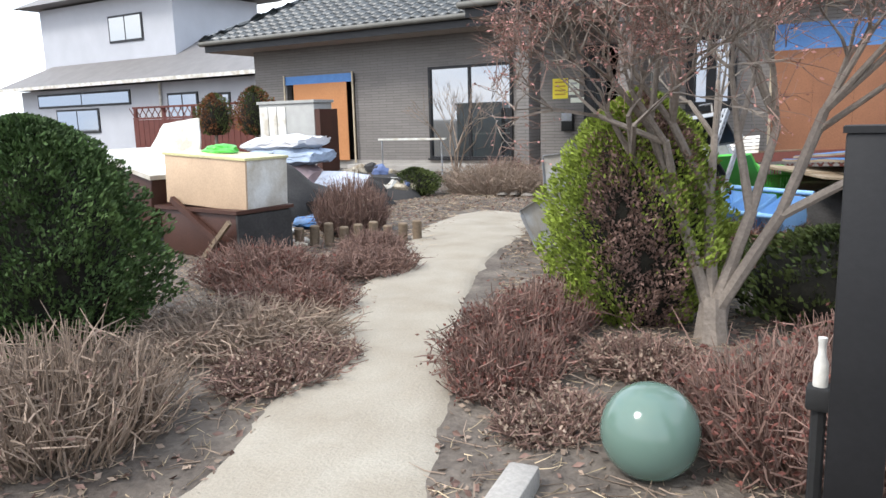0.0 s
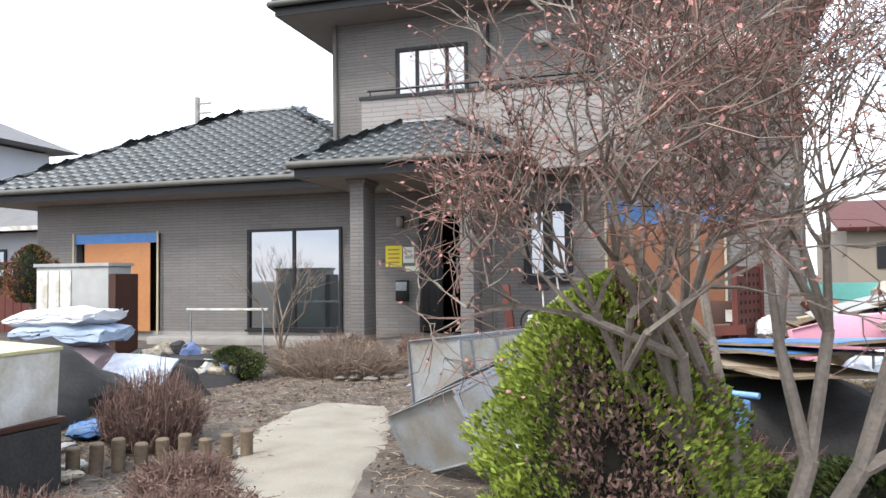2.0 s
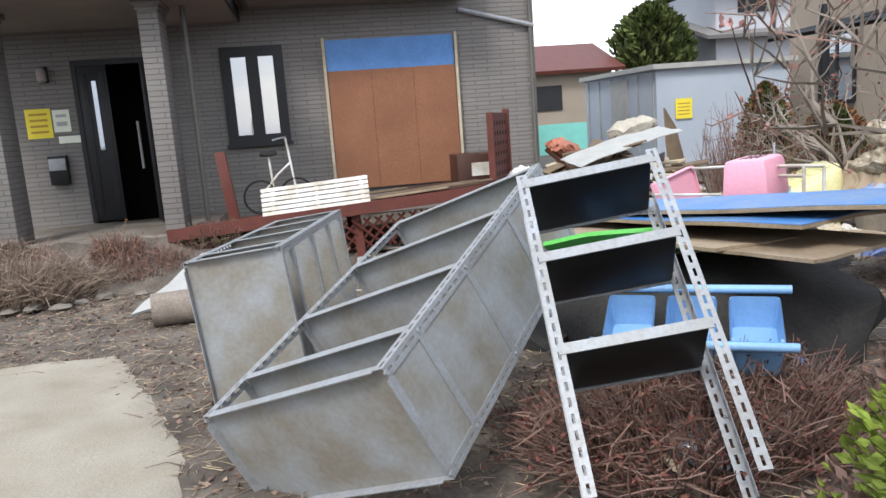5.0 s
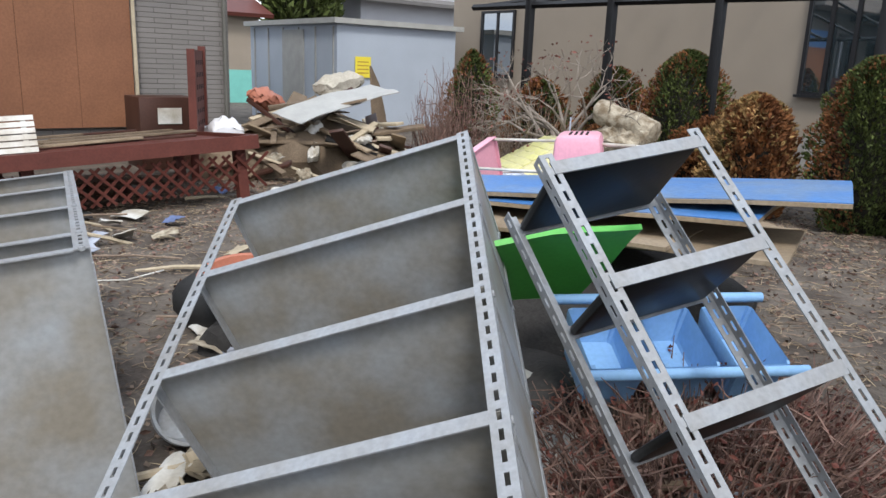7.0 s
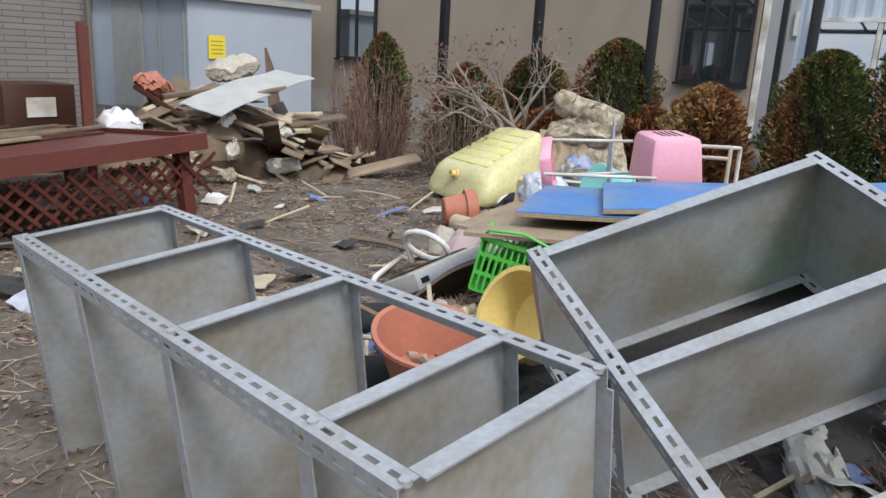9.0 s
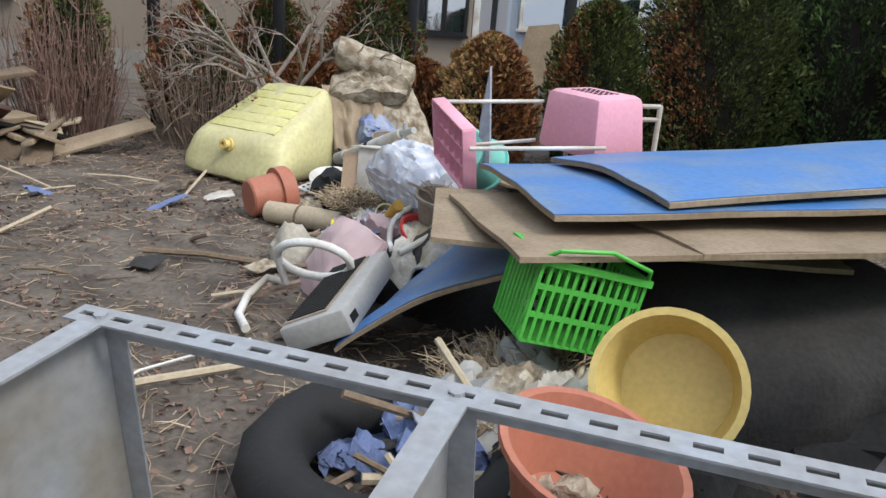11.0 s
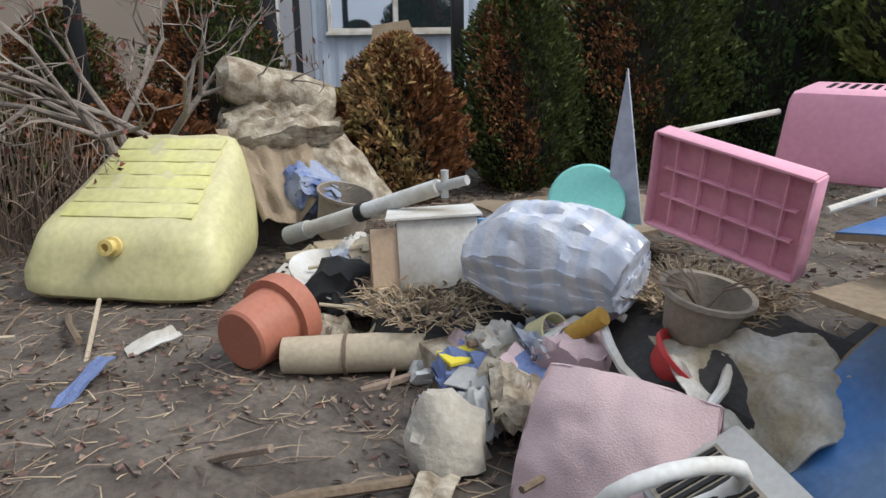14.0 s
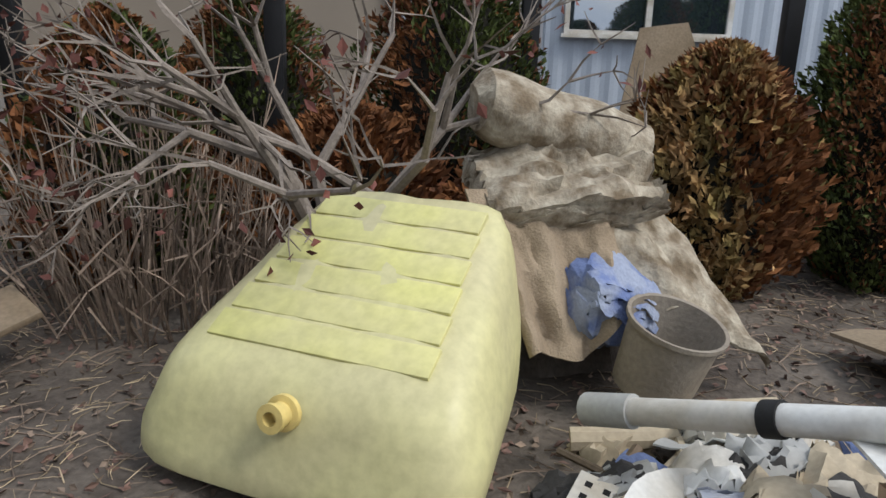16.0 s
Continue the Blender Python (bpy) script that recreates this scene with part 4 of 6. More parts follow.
def panel(name, nc, lc, length, rise, label, face, bulge=0.0, seed=0.0):
    """A sheet of plywood; nc and lc are the ends of its short edge."""
    a, b = Vector(nc), Vector(lc)
    s = (b - a)
    d = Vector((s.y, -s.x, 0)).normalized() * length
    d.z = rise
    root = thing(name, label, "panel", Matrix.Translation(a), "plywood panels")
    z = Vector()
    part("core", patch([z, s, s + d, d], 0.016, bulge, 10, 10, 0.012, seed, 0.012), M_BOARD, root)
    if face:
        e = s.normalized() * 0.008
        up = Vector((0, 0, 0.011))
        part("coating", patch([up + e, up + s - e, up + s + d - e, up + d + e], 0.003, bulge, 10, 10, 0.012, seed), M_BLUEBOARD, root, "worn blue coating")
    return root


panel("plywood_panel", (1.05, 5.70, 0.655), (1.98, 6.01, 0.62), 1.8, 0.10, "blue-coated plywood panel on a pile", True, 0.02, 1.0)
panel("plywood_panel", (1.18, 5.37, 0.70), (1.98, 5.72, 0.675), 1.75, 0.14, "blue-coated plywood panel on top of a pile", True, 0.03, 2.0)
panel("plywood_panel", (0.79, 5.78, 0.60), (1.67, 6.08, 0.55), 1.7, 0.06, "muddy plywood panel lying face down in a pile", False, 0.0, 3.0)
panel("plywood_panel", (1.13, 6.06, 0.53), (1.86, 6.16, 0.53), 1.3, 0.0, "grey weathered plywood panel under others", False, 0.0, 4.0)
panel("plywood_panel", (0.95, 5.30, 0.62), (1.7, 5.6, 0.60), 1.6, 0.03, "muddy brown plywood panel in a pile", False, 0.0, 5.0)
bent = thing("bent_panel", "bent blue-coated panel arching from the pile to the soil", "panel", pose(1.2, 6.0, 0.0))
part("core", patch([(0.05, 0.38, 0.06), (-0.08, -0.38, 0.49), (0.75, -0.35, 0.49), (0.65, 0.25, 0.10)], 0.014, 0.065, 16, 10, 0.02, 6, 0.01), M_BOARD, bent)
part("coating", patch([(0.062, 0.38, 0.073), (-0.068, -0.38, 0.503), (0.738, -0.35, 0.503), (0.638, 0.25, 0.113)], 0.003, 0.065, 16, 10, 0.02, 6), M_BLUEBOARD, bent, "worn blue coating")
single("muddy_board", patch([(3.1, 5.1, 0.34), (3.3, 6.0, 0.30), (4.9, 6.1, 0.10), (4.7, 5.2, 0.16)], 0.014, 0.0, 10, 10, 0.05, 2, 0.02), M_BOARD, "muddy brown board sloping onto soil", "board")
# dark mounds added as filler, so panels and junk have something beneath
single("panel_rest", lump((0.85, 0.85, 0.52), 3.3, 0.25), M_DARKCLOTH, "dark filler mound added under the panels", "heap", pose(1.75, 4.95, 0.0))
single("filler_heap", lump((0.5, 0.45, 0.19), 8.1, 0.35), M_DARKCLOTH, "dark filler mound added among the debris", "heap", pose(0.85, 5.55, 0.0))
single("filler_heap", lump((0.6, 0.5, 0.30), 5.1, 0.35), M_DARKCLOTH, "dark filler mound added among the debris", "heap", pose(2.35, 6.0, 0.0))
single("filler_heap", lump((0.6, 0.45, 0.22), 2.7, 0.35), M_DARKCLOTH, "dark filler mound added among the debris", "heap", pose(3.2, 6.5, 0.0))


def slat_basket(name, m, w, d, h, material, label, cat="basket"):
    """A rectangular plastic basket with slatted walls; opening up (local z)."""
    root = thing(name, label, cat, m)
    part("rim", boxes((-w / 2 - 0.012, w / 2 + 0.012, -d / 2 - 0.012, -d / 2 + 0.004, h - 0.02, h), (-w / 2 - 0.012, w / 2 + 0.012, d / 2 - 0.004, d / 2 + 0.012, h - 0.02, h), (-w / 2 - 0.012, -w / 2 + 0.004, -d / 2, d / 2, h - 0.02, h), (w / 2 - 0.004, w / 2 + 0.012, -d / 2, d / 2, h - 0.02, h)), material, root)
    part("base", boxes((-w / 2, w / 2, -d / 2, d / 2, 0, 0.008)), material, root)
    for k in (0.34, 0.67):
        part("band", boxes((-w / 2, w / 2, -d / 2 - 0.002, -d / 2 + 0.004, h * k - 0.008, h * k + 0.008), (-w / 2, w / 2, d / 2 - 0.004, d / 2 + 0.002, h * k - 0.008, h * k + 0.008)), material, root)
    slat = to_mesh(boxes((-0.005, 0.005, -0.0025, 0.0025, 0.006, h - 0.015)), "slat", material, False)
    n = int(w / 0.024)
    for i in range(n + 1):
        for s in (-1, 1):
            part("slat", slat, material, root, m=pose(-w / 2 + i * w / n, s * d / 2, 0))
    n = int(d / 0.024)
    for i in range(1, n):
        for s in (-1, 1):
            part("slat", slat, material, root, m=pose(s * w / 2, -d / 2 + i * d / n, 0, 0, 0, 90))
    part("carry_handle", tube([(-w / 2, -d / 2, h), (-w / 2 + 0.02, -d / 2 - 0.03, h + 0.03), (0, -d / 2 - 0.05, h + 0.06), (w / 2 - 0.02, -d / 2 - 0.03, h + 0.03), (w / 2, -d / 2, h)], 0.006), material, root)
    return root


slat_basket("shopping_basket", pose(0.98, 5.66, 0.335, 0, 12, -68), 0.31, 0.22, 0.24, M_GREEN, "bright green slatted plastic shopping basket in debris")


def bowl(name, m, r, h, material, label, cat, rim=0.012, taper=0.75):
    root = thing(name, label, cat, m)
    part("bowl", lathe([(0.001, 0), (r * taper, 0), (r * taper + 0.01, 0.01), (r - 0.006, h), (r + rim, h + 0.002), (r + rim, h + 0.016), (r - 0.004, h + 0.014), (r * taper - 0.002, 0.02), (0.001, 0.016)], 32), material, root)
    return root


bowl("wash_basin", axes_pose((0.72, 5.36, 0.34), (1, 0, 0), (0, 0, 1), (-0.86, 0.33, 0.42)), 0.165, 0.16, M_YELLOW, "yellow plastic wash basin tipped on its side", "basin", 0.014, 0.82)
bowl("planter_bowl", pose(0.34, 5.62, 0.19, 12, -8, 0), 0.185, 0.17, M_ORANGE, "orange plastic planter bowl among debris", "planter", 0.014, 0.6)

# two-tier pink trolley lying over the pile
trolley = thing("toy_trolley", "pink plastic two-tier trolley lying on debris", "trolley", pose(2.3, 6.0, 0.55))
tray_m = axes_pose((-0.10, 0.137, 0.123), (1, 0, 0), (-0.376, -0.19, -0.08), (-0.42, 0.9, -0.17))
tray = part("tray", boxes((-0.135, 0.135, -0.215, 0.215, 0, 0.008)), M_PINK, trolley, m=tray_m)
for q in ((-0.14, -0.13, -0.215, 0.215, -0.02, 0.04), (0.13, 0.14, -0.215, 0.215, -0.02, 0.04), (-0.135, 0.135, -0.22, -0.21, -0.02, 0.04), (-0.135, 0.135, 0.21, 0.22, -0.02, 0.04)):
    part("rim", boxes(q, bev=0.004), M_PINK, tray)
for k in range(5):
    part("rib", boxes((-0.125, 0.125, -0.152 + k * 0.075, -0.148 + k * 0.075, 0.008, 0.03)), M_PINK, tray)
for k in (-0.04, 0.04):
    part("rib", boxes((k - 0.002, k + 0.002, -0.185, 0.185, 0.008, 0.03)), M_PINK, tray)
bm = bmesh.new()
box(bm, -0.21, 0.21, -0.15, 0.15, 0, 0.27, bev=0.035)
for v in bm.verts:
    k = 0.86 + 0.14 * (0.27 - v.co.z) / 0.27
    v.co.x *= k
    v.co.y *= k
bin_m = axes_pose((0.125, -0.45, 0.11), (1, 0, 0), (-0.334, -0.26, -0.04), (-0.05, 0.03, 1.0)) @ pose(0, 0, 0, 0, 0, 90)
basket = part("bin", bm, M_PINK, trolley, m=bin_m)
for i in range(4):
    for j in range(7):
        part("hole", boxes((-0.09 + j * 0.03 - 0.007, -0.09 + j * 0.03 + 0.007, -0.05 + i * 0.032 - 0.007, -0.05 + i * 0.032 + 0.007, 0.268, 0.2725)), M_DARK, basket)
for a, b in (((-0.34, 0.05, 0.14), (-0.15, -0.50, 0.17)), ((0.04, 0.24, 0.28), (0.20, -0.22, 0.31)), ((0.13, 0.24, 0.06), (0.27, -0.20, 0.12))):
    part("tube", rods((a, b, 0.009)), M_WHITE, trolley)
wf = thing("wire_stand", "white metal wire frame stood on end", "frame", pose(2.6, 5.45, 0.5))
for a, b in (((-0.1, 0.2, 0), (-0.1, 0.2, 0.36)), ((-0.06, -0.2, 0), (-0.06, -0.2, 0.38)), ((-0.1, 0.2, 0.36), (-0.06, -0.2, 0.38)), ((-0.1, 0.2, 0.3), (-0.06, -0.2, 0.32)), ((0.06, -0.22, 0), (0.06, -0.22, 0.37)), ((0.06, -0.22, 0.37), (-0.06, -0.2, 0.38))):
    part("bar", rods((a, b, 0.011)), M_WHITE, wf)

# white drawer box and other junk
wb = thing("drawer_box", "white painted box with bare wooden side", "box", axes_pose((3.165, 6.82, 0.18), (1, 0, 0), (-0.055, -0.29, 0.02), (0.055, 0.0, 0.28)))
part("front", boxes((0.0, 0.012, 0, 0.30, 0, 0.265), bev=0.004), M_WHITE, wb)
part("side_panel", boxes((-0.30, 0.0, -0.012, 0.0, 0, 0.24)), M_PALEWOOD, wb)
part("side_panel", boxes((-0.30, 0.0, 0.288, 0.30, 0, 0.24)), M_PALEWOOD, wb)
part("drawer_side", boxes((-0.04, 0.0, -0.10, -0.012, 0.0, 0.235), (-0.06, -0.04, -0.11, -0.012, 0.0, 0.215)), M_PALEWOOD, wb)
part("base", boxes((-0.30, 0.0, 0.0, 0.288, 0.01, 0.02)), M_PALEWOOD, wb)
part("lid", boxes((-0.40, 0.012, -0.04, 0.32, 0.266, 0.274), m=pose(0, 0, 0, 0, 4, 0)), M_WHITE, wb)
part("handle", tube([(0.012, 0.28, 0.12), (0.04, 0.28, 0.13), (0.04, 0.29, 0.09), (0.06, 0.31, 0.07)], 0.006), M_STEELPOST, wb)
single("clear_bag", soft((0.30, 0.56, 0.29), 4.0, 18, 1.25, 0.03), M_BAG, "bulging clear plastic bag with striped cloth inside", "bag", axes_pose((2.71, 6.40, 0.39), (1, 0, 0), (-0.5, -0.345, 0.15), (-0.2, 0.2, 0.9)))
pipe = thing("plastic_pipe", "white plastic drain pipe with grey sockets", "pipe", pose(4.0, 7.14, 0.23))
part("tube", rods(((0, 0, 0), (-0.6, -0.53, 0.29), 0.034), seg=16), M_WHITE, pipe)
part("socket", rods(((0.05, 0.045, -0.024), (-0.05, -0.045, 0.024), 0.043), seg=16), M_GREYPLASTIC, pipe)
part("clamp", rods(((-0.28, -0.25, 0.135), (-0.31, -0.275, 0.15), 0.041), seg=16), M_RUBBER, pipe)
part("tap", rods(((-0.6, -0.53, 0.29), (-0.7, -0.62, 0.33), 0.02), ((-0.62, -0.55, 0.25), (-0.62, -0.55, 0.36), 0.016), seg=10), M_GREYPLASTIC, pipe)
bowl("mud_bucket", pose(4.41, 6.91, 0.10, 10, -12, 0), 0.145, 0.23, M_MUD, "mud-coated plastic bucket without a handle", "bucket", 0.008, 0.78)
bowl("teal_bucket", axes_pose((2.94, 6.19, 0.53), (1, 0, 0), (0, 0, 1), (0.75, -0.5, -0.45)), 0.15, 0.22, M_TEAL, "teal plastic bucket lying bottom outward", "bucket", 0.01, 0.85)
pot = bowl("flower_pot", axes_pose((2.99, 7.41, 0.115), (1, 0, 0), (0, 0, 1), (0.68, -0.70, 0.10)), 0.14, 0.24, M_ORANGE, "terracotta flower pot lying on its side", "pot", 0.006, 0.72)
part("collar", lathe([(0.142, 0.17), (0.156, 0.17), (0.156, 0.245), (0.142, 0.245)], 28), M_ORANGE, pot)
part("soil_fill", lathe([(0.001, 0.22), (0.135, 0.215), (0.135, 0.225), (0.001, 0.235)], 20), M_SOIL, pot)
log = thing("bamboo_log", "pale cut log lying on the soil", "log", pose(2.95, 7.27, 0.065))
part("bark", tube([(0, 0, 0), (-0.03, -0.12, 0.0), (-0.07, -0.3, 0.005), (-0.13, -0.46, 0.01)], [0.062, 0.066, 0.066, 0.062], 14), M_BATTEN, log)
part("knot_ring", rods(((-0.05, -0.2, 0.0), (-0.053, -0.212, 0.0), 0.071), seg=14), M_WOOD, log)
tin = thing("storage_tin", "muddy clear box with a yellow lid strip", "box", pose(2.72, 6.62, 0.0, 0, 0, 12))
part("body", boxes((-0.12, 0.12, -0.2, 0.2, 0, 0.13), bev=0.012), M_BLANKET, tin)
part("lid_strip", boxes((-0.125, -0.02, 0.02, 0.2, 0.131, 0.145), bev=0.004), M_YPAPER, tin)
single("yellow_cup", lathe([(0.001, 0), (0.045, 0), (0.056, 0.10), (0.05, 0.10), (0.04, 0.01), (0.001, 0.01)], 20), M_YTANK, "pale yellow plastic cup", "cup", pose(2.56, 6.52, 0.2, 20, -60, 0))
single("pink_cushion", soft((0.38, 0.44, 0.14), 9.0, 14, 1.2, 0.02), M_PINKCLOTH, "dirty pale pink square cushion", "cushion", axes_pose((1.955, 6.56, 0.135), (1, 0, 0), (-0.34, -0.285, 0.0), (-0.55, 0.65, 0.57)))
ac = thing("heater_unit", "grey slab-shaped appliance with a dark grille", "appliance", axes_pose((1.545, 6.445, 0.15), (0, 1, 0), (-0.57, 0.02, -0.054), (-0.06, 0.46, 0.88)))
part("casing", boxes((-0.13, 0.13, -0.29, 0.29, -0.06, 0.04), bev=0.014), M_GREYPLASTIC, ac)
part("grille_plate", boxes((-0.06, 0.115, -0.26, 0.26, 0.04, 0.046)), M_MUD, ac)
for k in range(24):
    part("grille_slat", boxes((-0.05, 0.105, -0.25 + k * 0.021, -0.239 + k * 0.021, 0.046, 0.052)), M_RUBBER, ac)
part("switch", boxes((-0.133, -0.129, 0.20, 0.26, -0.03, 0.0)), M_DARK, ac)
ring = [(1.66 - 0.05 * math.sin(a), 6.59 + 0.15 * math.cos(a), 0.24 + 0.085 * math.sin(a)) for a in [i * 0.42 for i in range(16)]]
single("corrugated_hose", tube(ring + [(1.70, 6.72, 0.12), (1.72, 6.80, 0.12), (1.66, 6.86, 0.06), (1.52, 6.84, 0.03), (1.40, 6.76, 0.03)], 0.017, 12), M_WHITE, "looped off-white flexible hose", "hose")
single("rope", tube([(1.3, 6.7, 0.04), (1.0, 6.95, 0.02), (0.7, 7.0, 0.02), (0.45, 7.05, 0.02), (0.2, 6.95, 0.02), (-0.1, 7.1, 0.02)], 0.005, 6), M_WHITE, "thin white cord trailing on the soil", "cord")

# blankets
roll = thing("blanket_roll", "rolled muddy beige blanket on the heap", "blanket", axes_pose((4.91, 7.16, 0.83), (0.14, -0.57, -0.17), (0.5, 0.1, 0.1), (0.05, -0.25, 0.9)))
bm = tube([(-0.33, 0, 0), (-0.31, 0, 0.01)] + [(-0.30 + 0.05 * k, 0.005 * math.sin(k * 0.7), 0.005 * math.cos(k * 0.9)) for k in range(1, 12)] + [(0.3, 0, -0.01), (0.33, 0, -0.01)], [0.06, 0.12] + [0.136 + 0.006 * math.sin(k * 0.9) for k in range(1, 12)] + [0.13, 0.07], 24)
for v in bm.verts:
    v.co += 0.010 * Vector((0.3, 1, 1)) * noise.noise(v.co * 9) + 0.004 * Vector((0, 1, 1)) * noise.noise(v.co * 26)
    v.co.z *= 0.88
part("roll", bm, M_BLANKET, roll)
part("rolled_end", tube([(0.325, 0.018 * k * math.cos(k * 1.1), 0.018 * k * math.sin(k * 1.1) * 0.85 - 0.01) for k in range(1, 7)], 0.010, 6), M_BLANKET, roll)


def drape(t0, t1, b0, b1, folds, depth, seed, nx=44, ny=20, th=0.012):
    """Hanging cloth between an upper and a lower edge; folds deepen downwards."""
    t0, t1, b0, b1 = (Vector(p) for p in (t0, t1, b0, b1))
    n0 = (t1 - t0).cross(b0 - t0).normalized()
    n0 = n0 if n0.x < 0 else -n0
    bm = bmesh.new()
    rows = []
    for side in (0.0, -th):
        grid = []
        for j in range(ny + 1):
            v = j / ny
            row = []
            for i in range(nx + 1):
                u = i / nx
                p = (t0 * (1 - u) + t1 * u) * (1 - v) + (b0 * (1 - u) + b1 * u) * v
                p.z += 0.04 * math.sin(u * 7 + seed) * v + 0.05 * 4 * v * (1 - v) * 0.4
                f = math.sin(u * folds * 6.28 + seed + 1.2 * noise.noise((u * 3, v * 2, seed))) * depth * (0.25 + v)
                f += 0.03 * noise.noise((u * 6 + seed, v * 6, 1.0)) + 0.012 * noise.noise((u * 19, v * 17, seed))
                row.append(bm.verts.new(p + n0 * (f + side)))
            grid.append(row)
        rows.append(grid)
    a, b = rows
    for j in range(ny):
        for i in range(nx):
            bm.faces.new((a[j][i], a[j][i + 1], a[j + 1][i + 1], a[j + 1][i]))
            bm.faces.new((b[j + 1][i], b[j + 1][i + 1], b[j][i + 1], b[j][i]))
    for i in range(nx):
        bm.faces.new((a[0][i + 1], a[0][i], b[0][i], b[0][i + 1]))
        bm.faces.new((a[ny][i], a[ny][i + 1], b[ny][i + 1], b[ny][i]))
    for j in range(ny):
        bm.faces.new((a[j][0], a[j + 1][0], b[j + 1][0], b[j][0]))
        bm.faces.new((a[j + 1][nx], a[j][nx], b[j][nx], b[j + 1][nx]))
    return bm


single("draped_blanket", drape((4.62, 7.50, 0.66), (4.74, 7.02, 0.66), (4.36, 7.30, 0.17), (4.46, 6.98, 0.26), 2.5, 0.022, 1.0), M_TANCLOTH, "plain tan blanket draped beside the tank", "blanket")
single("draped_blanket", drape((4.82, 7.30, 0.72), (5.02, 6.86, 0.66), (4.50, 6.98, 0.38), (4.53, 6.50, 0.16), 1.8, 0.025, 4.0), M_BLANKET, "muddy patterned blanket draped over the heap", "blanket")
single("folded_blanket", soft((0.42, 0.62, 0.17), 6.2, 14, 1.1, 0.07), M_BLANKET, "folded muddy patterned blanket under the roll", "blanket", axes_pose((4.80, 7.16, 0.66), (1, 0, 0), (0.14, -0.57, -0.10), (-0.35, 0.0, 1)))
single("blue_cloth", soft((0.30, 0.36, 0.22), 3.0, 14, 1.2, 0.05), M_BLUEQUILT, "crumpled blue and white patterned quilt", "cloth", pose(4.60, 7.02, 0.30, 20, 10, 30))
single("blanket_heap", lump((0.34, 0.32, 0.64), 6.6, 0.25), M_SOIL, "heap of soil and roots under blankets", "heap", pose(5.02, 7.15, 0.0))
up_tree = thing("uprooted_tree", "uprooted leafless tree with pale twisted branches", "tree", pose(4.95, 7.95, 0.25))
up_ends = []
branching(up_tree, (0, 0, 0), [((-0.5, 0.25, 0.8), 0.42), ((-0.1, 0.4, 1), 0.45), ((-0.35, -0.4, 0.7), 0.4), ((0.2, 0.2, 1), 0.4)], 0.03, 5, 0.6, 0.5, M_BARK, up_ends, 11)
ue = np.array([p for p, d in up_ends])
part("dry_leaf_mass", leaf_mesh("dry_leaf_mass", ue + RNG.normal(size=ue.shape) * 0.04, RNG.normal(size=ue.shape), 0.045, 0.025, M_LEAFRED), M_LEAFRED, up_tree, kind="stuff")
shrub("dry_shrub", (5.3, 8.75, 0), 0.65, 0.6, 1.0, "tall dry shrub of pale bare stalks", 300, 120, M_TWIG, M_TWIGRED, r=0.005)
shrub("dry_shrub", (5.0, 9.9, 0), 0.5, 0.5, 1.3, "tall bare shrub before the pergola", 240, 300, M_TWIGRED, M_BUD, r=0.005)
conifer("conifer_bush", (5.55, 10.2, 0), 0.35, 0.35, 1.5, M_HEDGE, "narrow dark green conifer browned on one side", 6000, 0.06, brown=M_RUST, brown_share=0.3)
conifer("rusty_bush", (5.72, 6.30, 0), 0.40, 0.40, 1.14, M_RUST, "scorched rusty brown conifer bush", 15000, 0.065, 0.0, 0.5, lumps=13, brown=M_PALERUST, brown_share=0.4)
conifer("conifer_bush", (5.95, 5.35, 0), 0.42, 0.42, 1.5, M_HEDGE, "upright dark green conifer with brown edges", 26000, 0.045, 0.0, 0.4, brown=M_RUST, brown_share=0.18)
conifer("conifer_bush", (6.2, 4.3, 0), 0.72, 0.7, 1.95, M_HEDGE, "large dark green conifer in the hedge", 40000, 0.05, 0.0, 0.4, brown=M_RUST, brown_share=0.1)
conifer("conifer_bush", (6.3, 3.1, 0), 0.85, 0.8, 2.3, M_CYP, "large dark green conifer in the hedge", 28000, 0.06, 0.0, 0.4)
conifer("conifer_bush", (6.1, 1.7, 0), 0.9, 0.85, 2.2, M_CYP, "large dark green conifer in the hedge", 20000, 0.07, 0.0, 0.4)
conifer("conifer_bush", (4.9, 2.75, 0.80), 0.62, 0.55, 1.45, M_OLIVE, "yellow-green conifer with drooping sprays", 9000, 0.08, 0.0, 0.6)
conifer("conifer_bush", (6.35, 7.5, 0), 0.5, 0.5, 1.55, M_HEDGE, "dark browning conifer behind the heap", 16000, 0.05, 0.0, 0.5, brown=M_RUST, brown_share=0.4)
conifer("conifer_bush", (6.5, 8.6, 0), 0.45, 0.45, 1.35, M_HEDGE, "dark browning conifer behind the heap", 12000, 0.05, 0.0, 0.5, brown=M_RUST, brown_share=0.5)
conifer("rusty_bush", (5.9, 8.0, 0), 0.5, 0.5, 0.8, M_RUST, "low scorched rusty brown bush", 6000, 0.08)
conifer("rusty_bush", (6.1, 7.0, 0), 0.5, 0.5, 0.85, M_RUST, "low scorched rusty brown bush", 6000, 0.08)
conifer("rusty_bush", (5.6, 9.0, 0), 0.4, 0.4, 1.2, M_HEDGE, "browned conifer bush by the pergola", 6000, 0.07, brown=M_RUST, brown_share=0.6)


# ---- neighbouring buildings, pergola ----
single("wall_beige", boxes((10.1, 10.3, 7.0, 16.2, 0.45, 5.2)), M_BEIGE, "plain beige rendered house wall", "wall", kind="structure")
single("wall_beige_base", boxes((10.08, 10.3, 7.0, 16.2, -0.05, 0.45)), M_CONCRETE, "concrete plinth of the beige house", "wall", kind="structure")


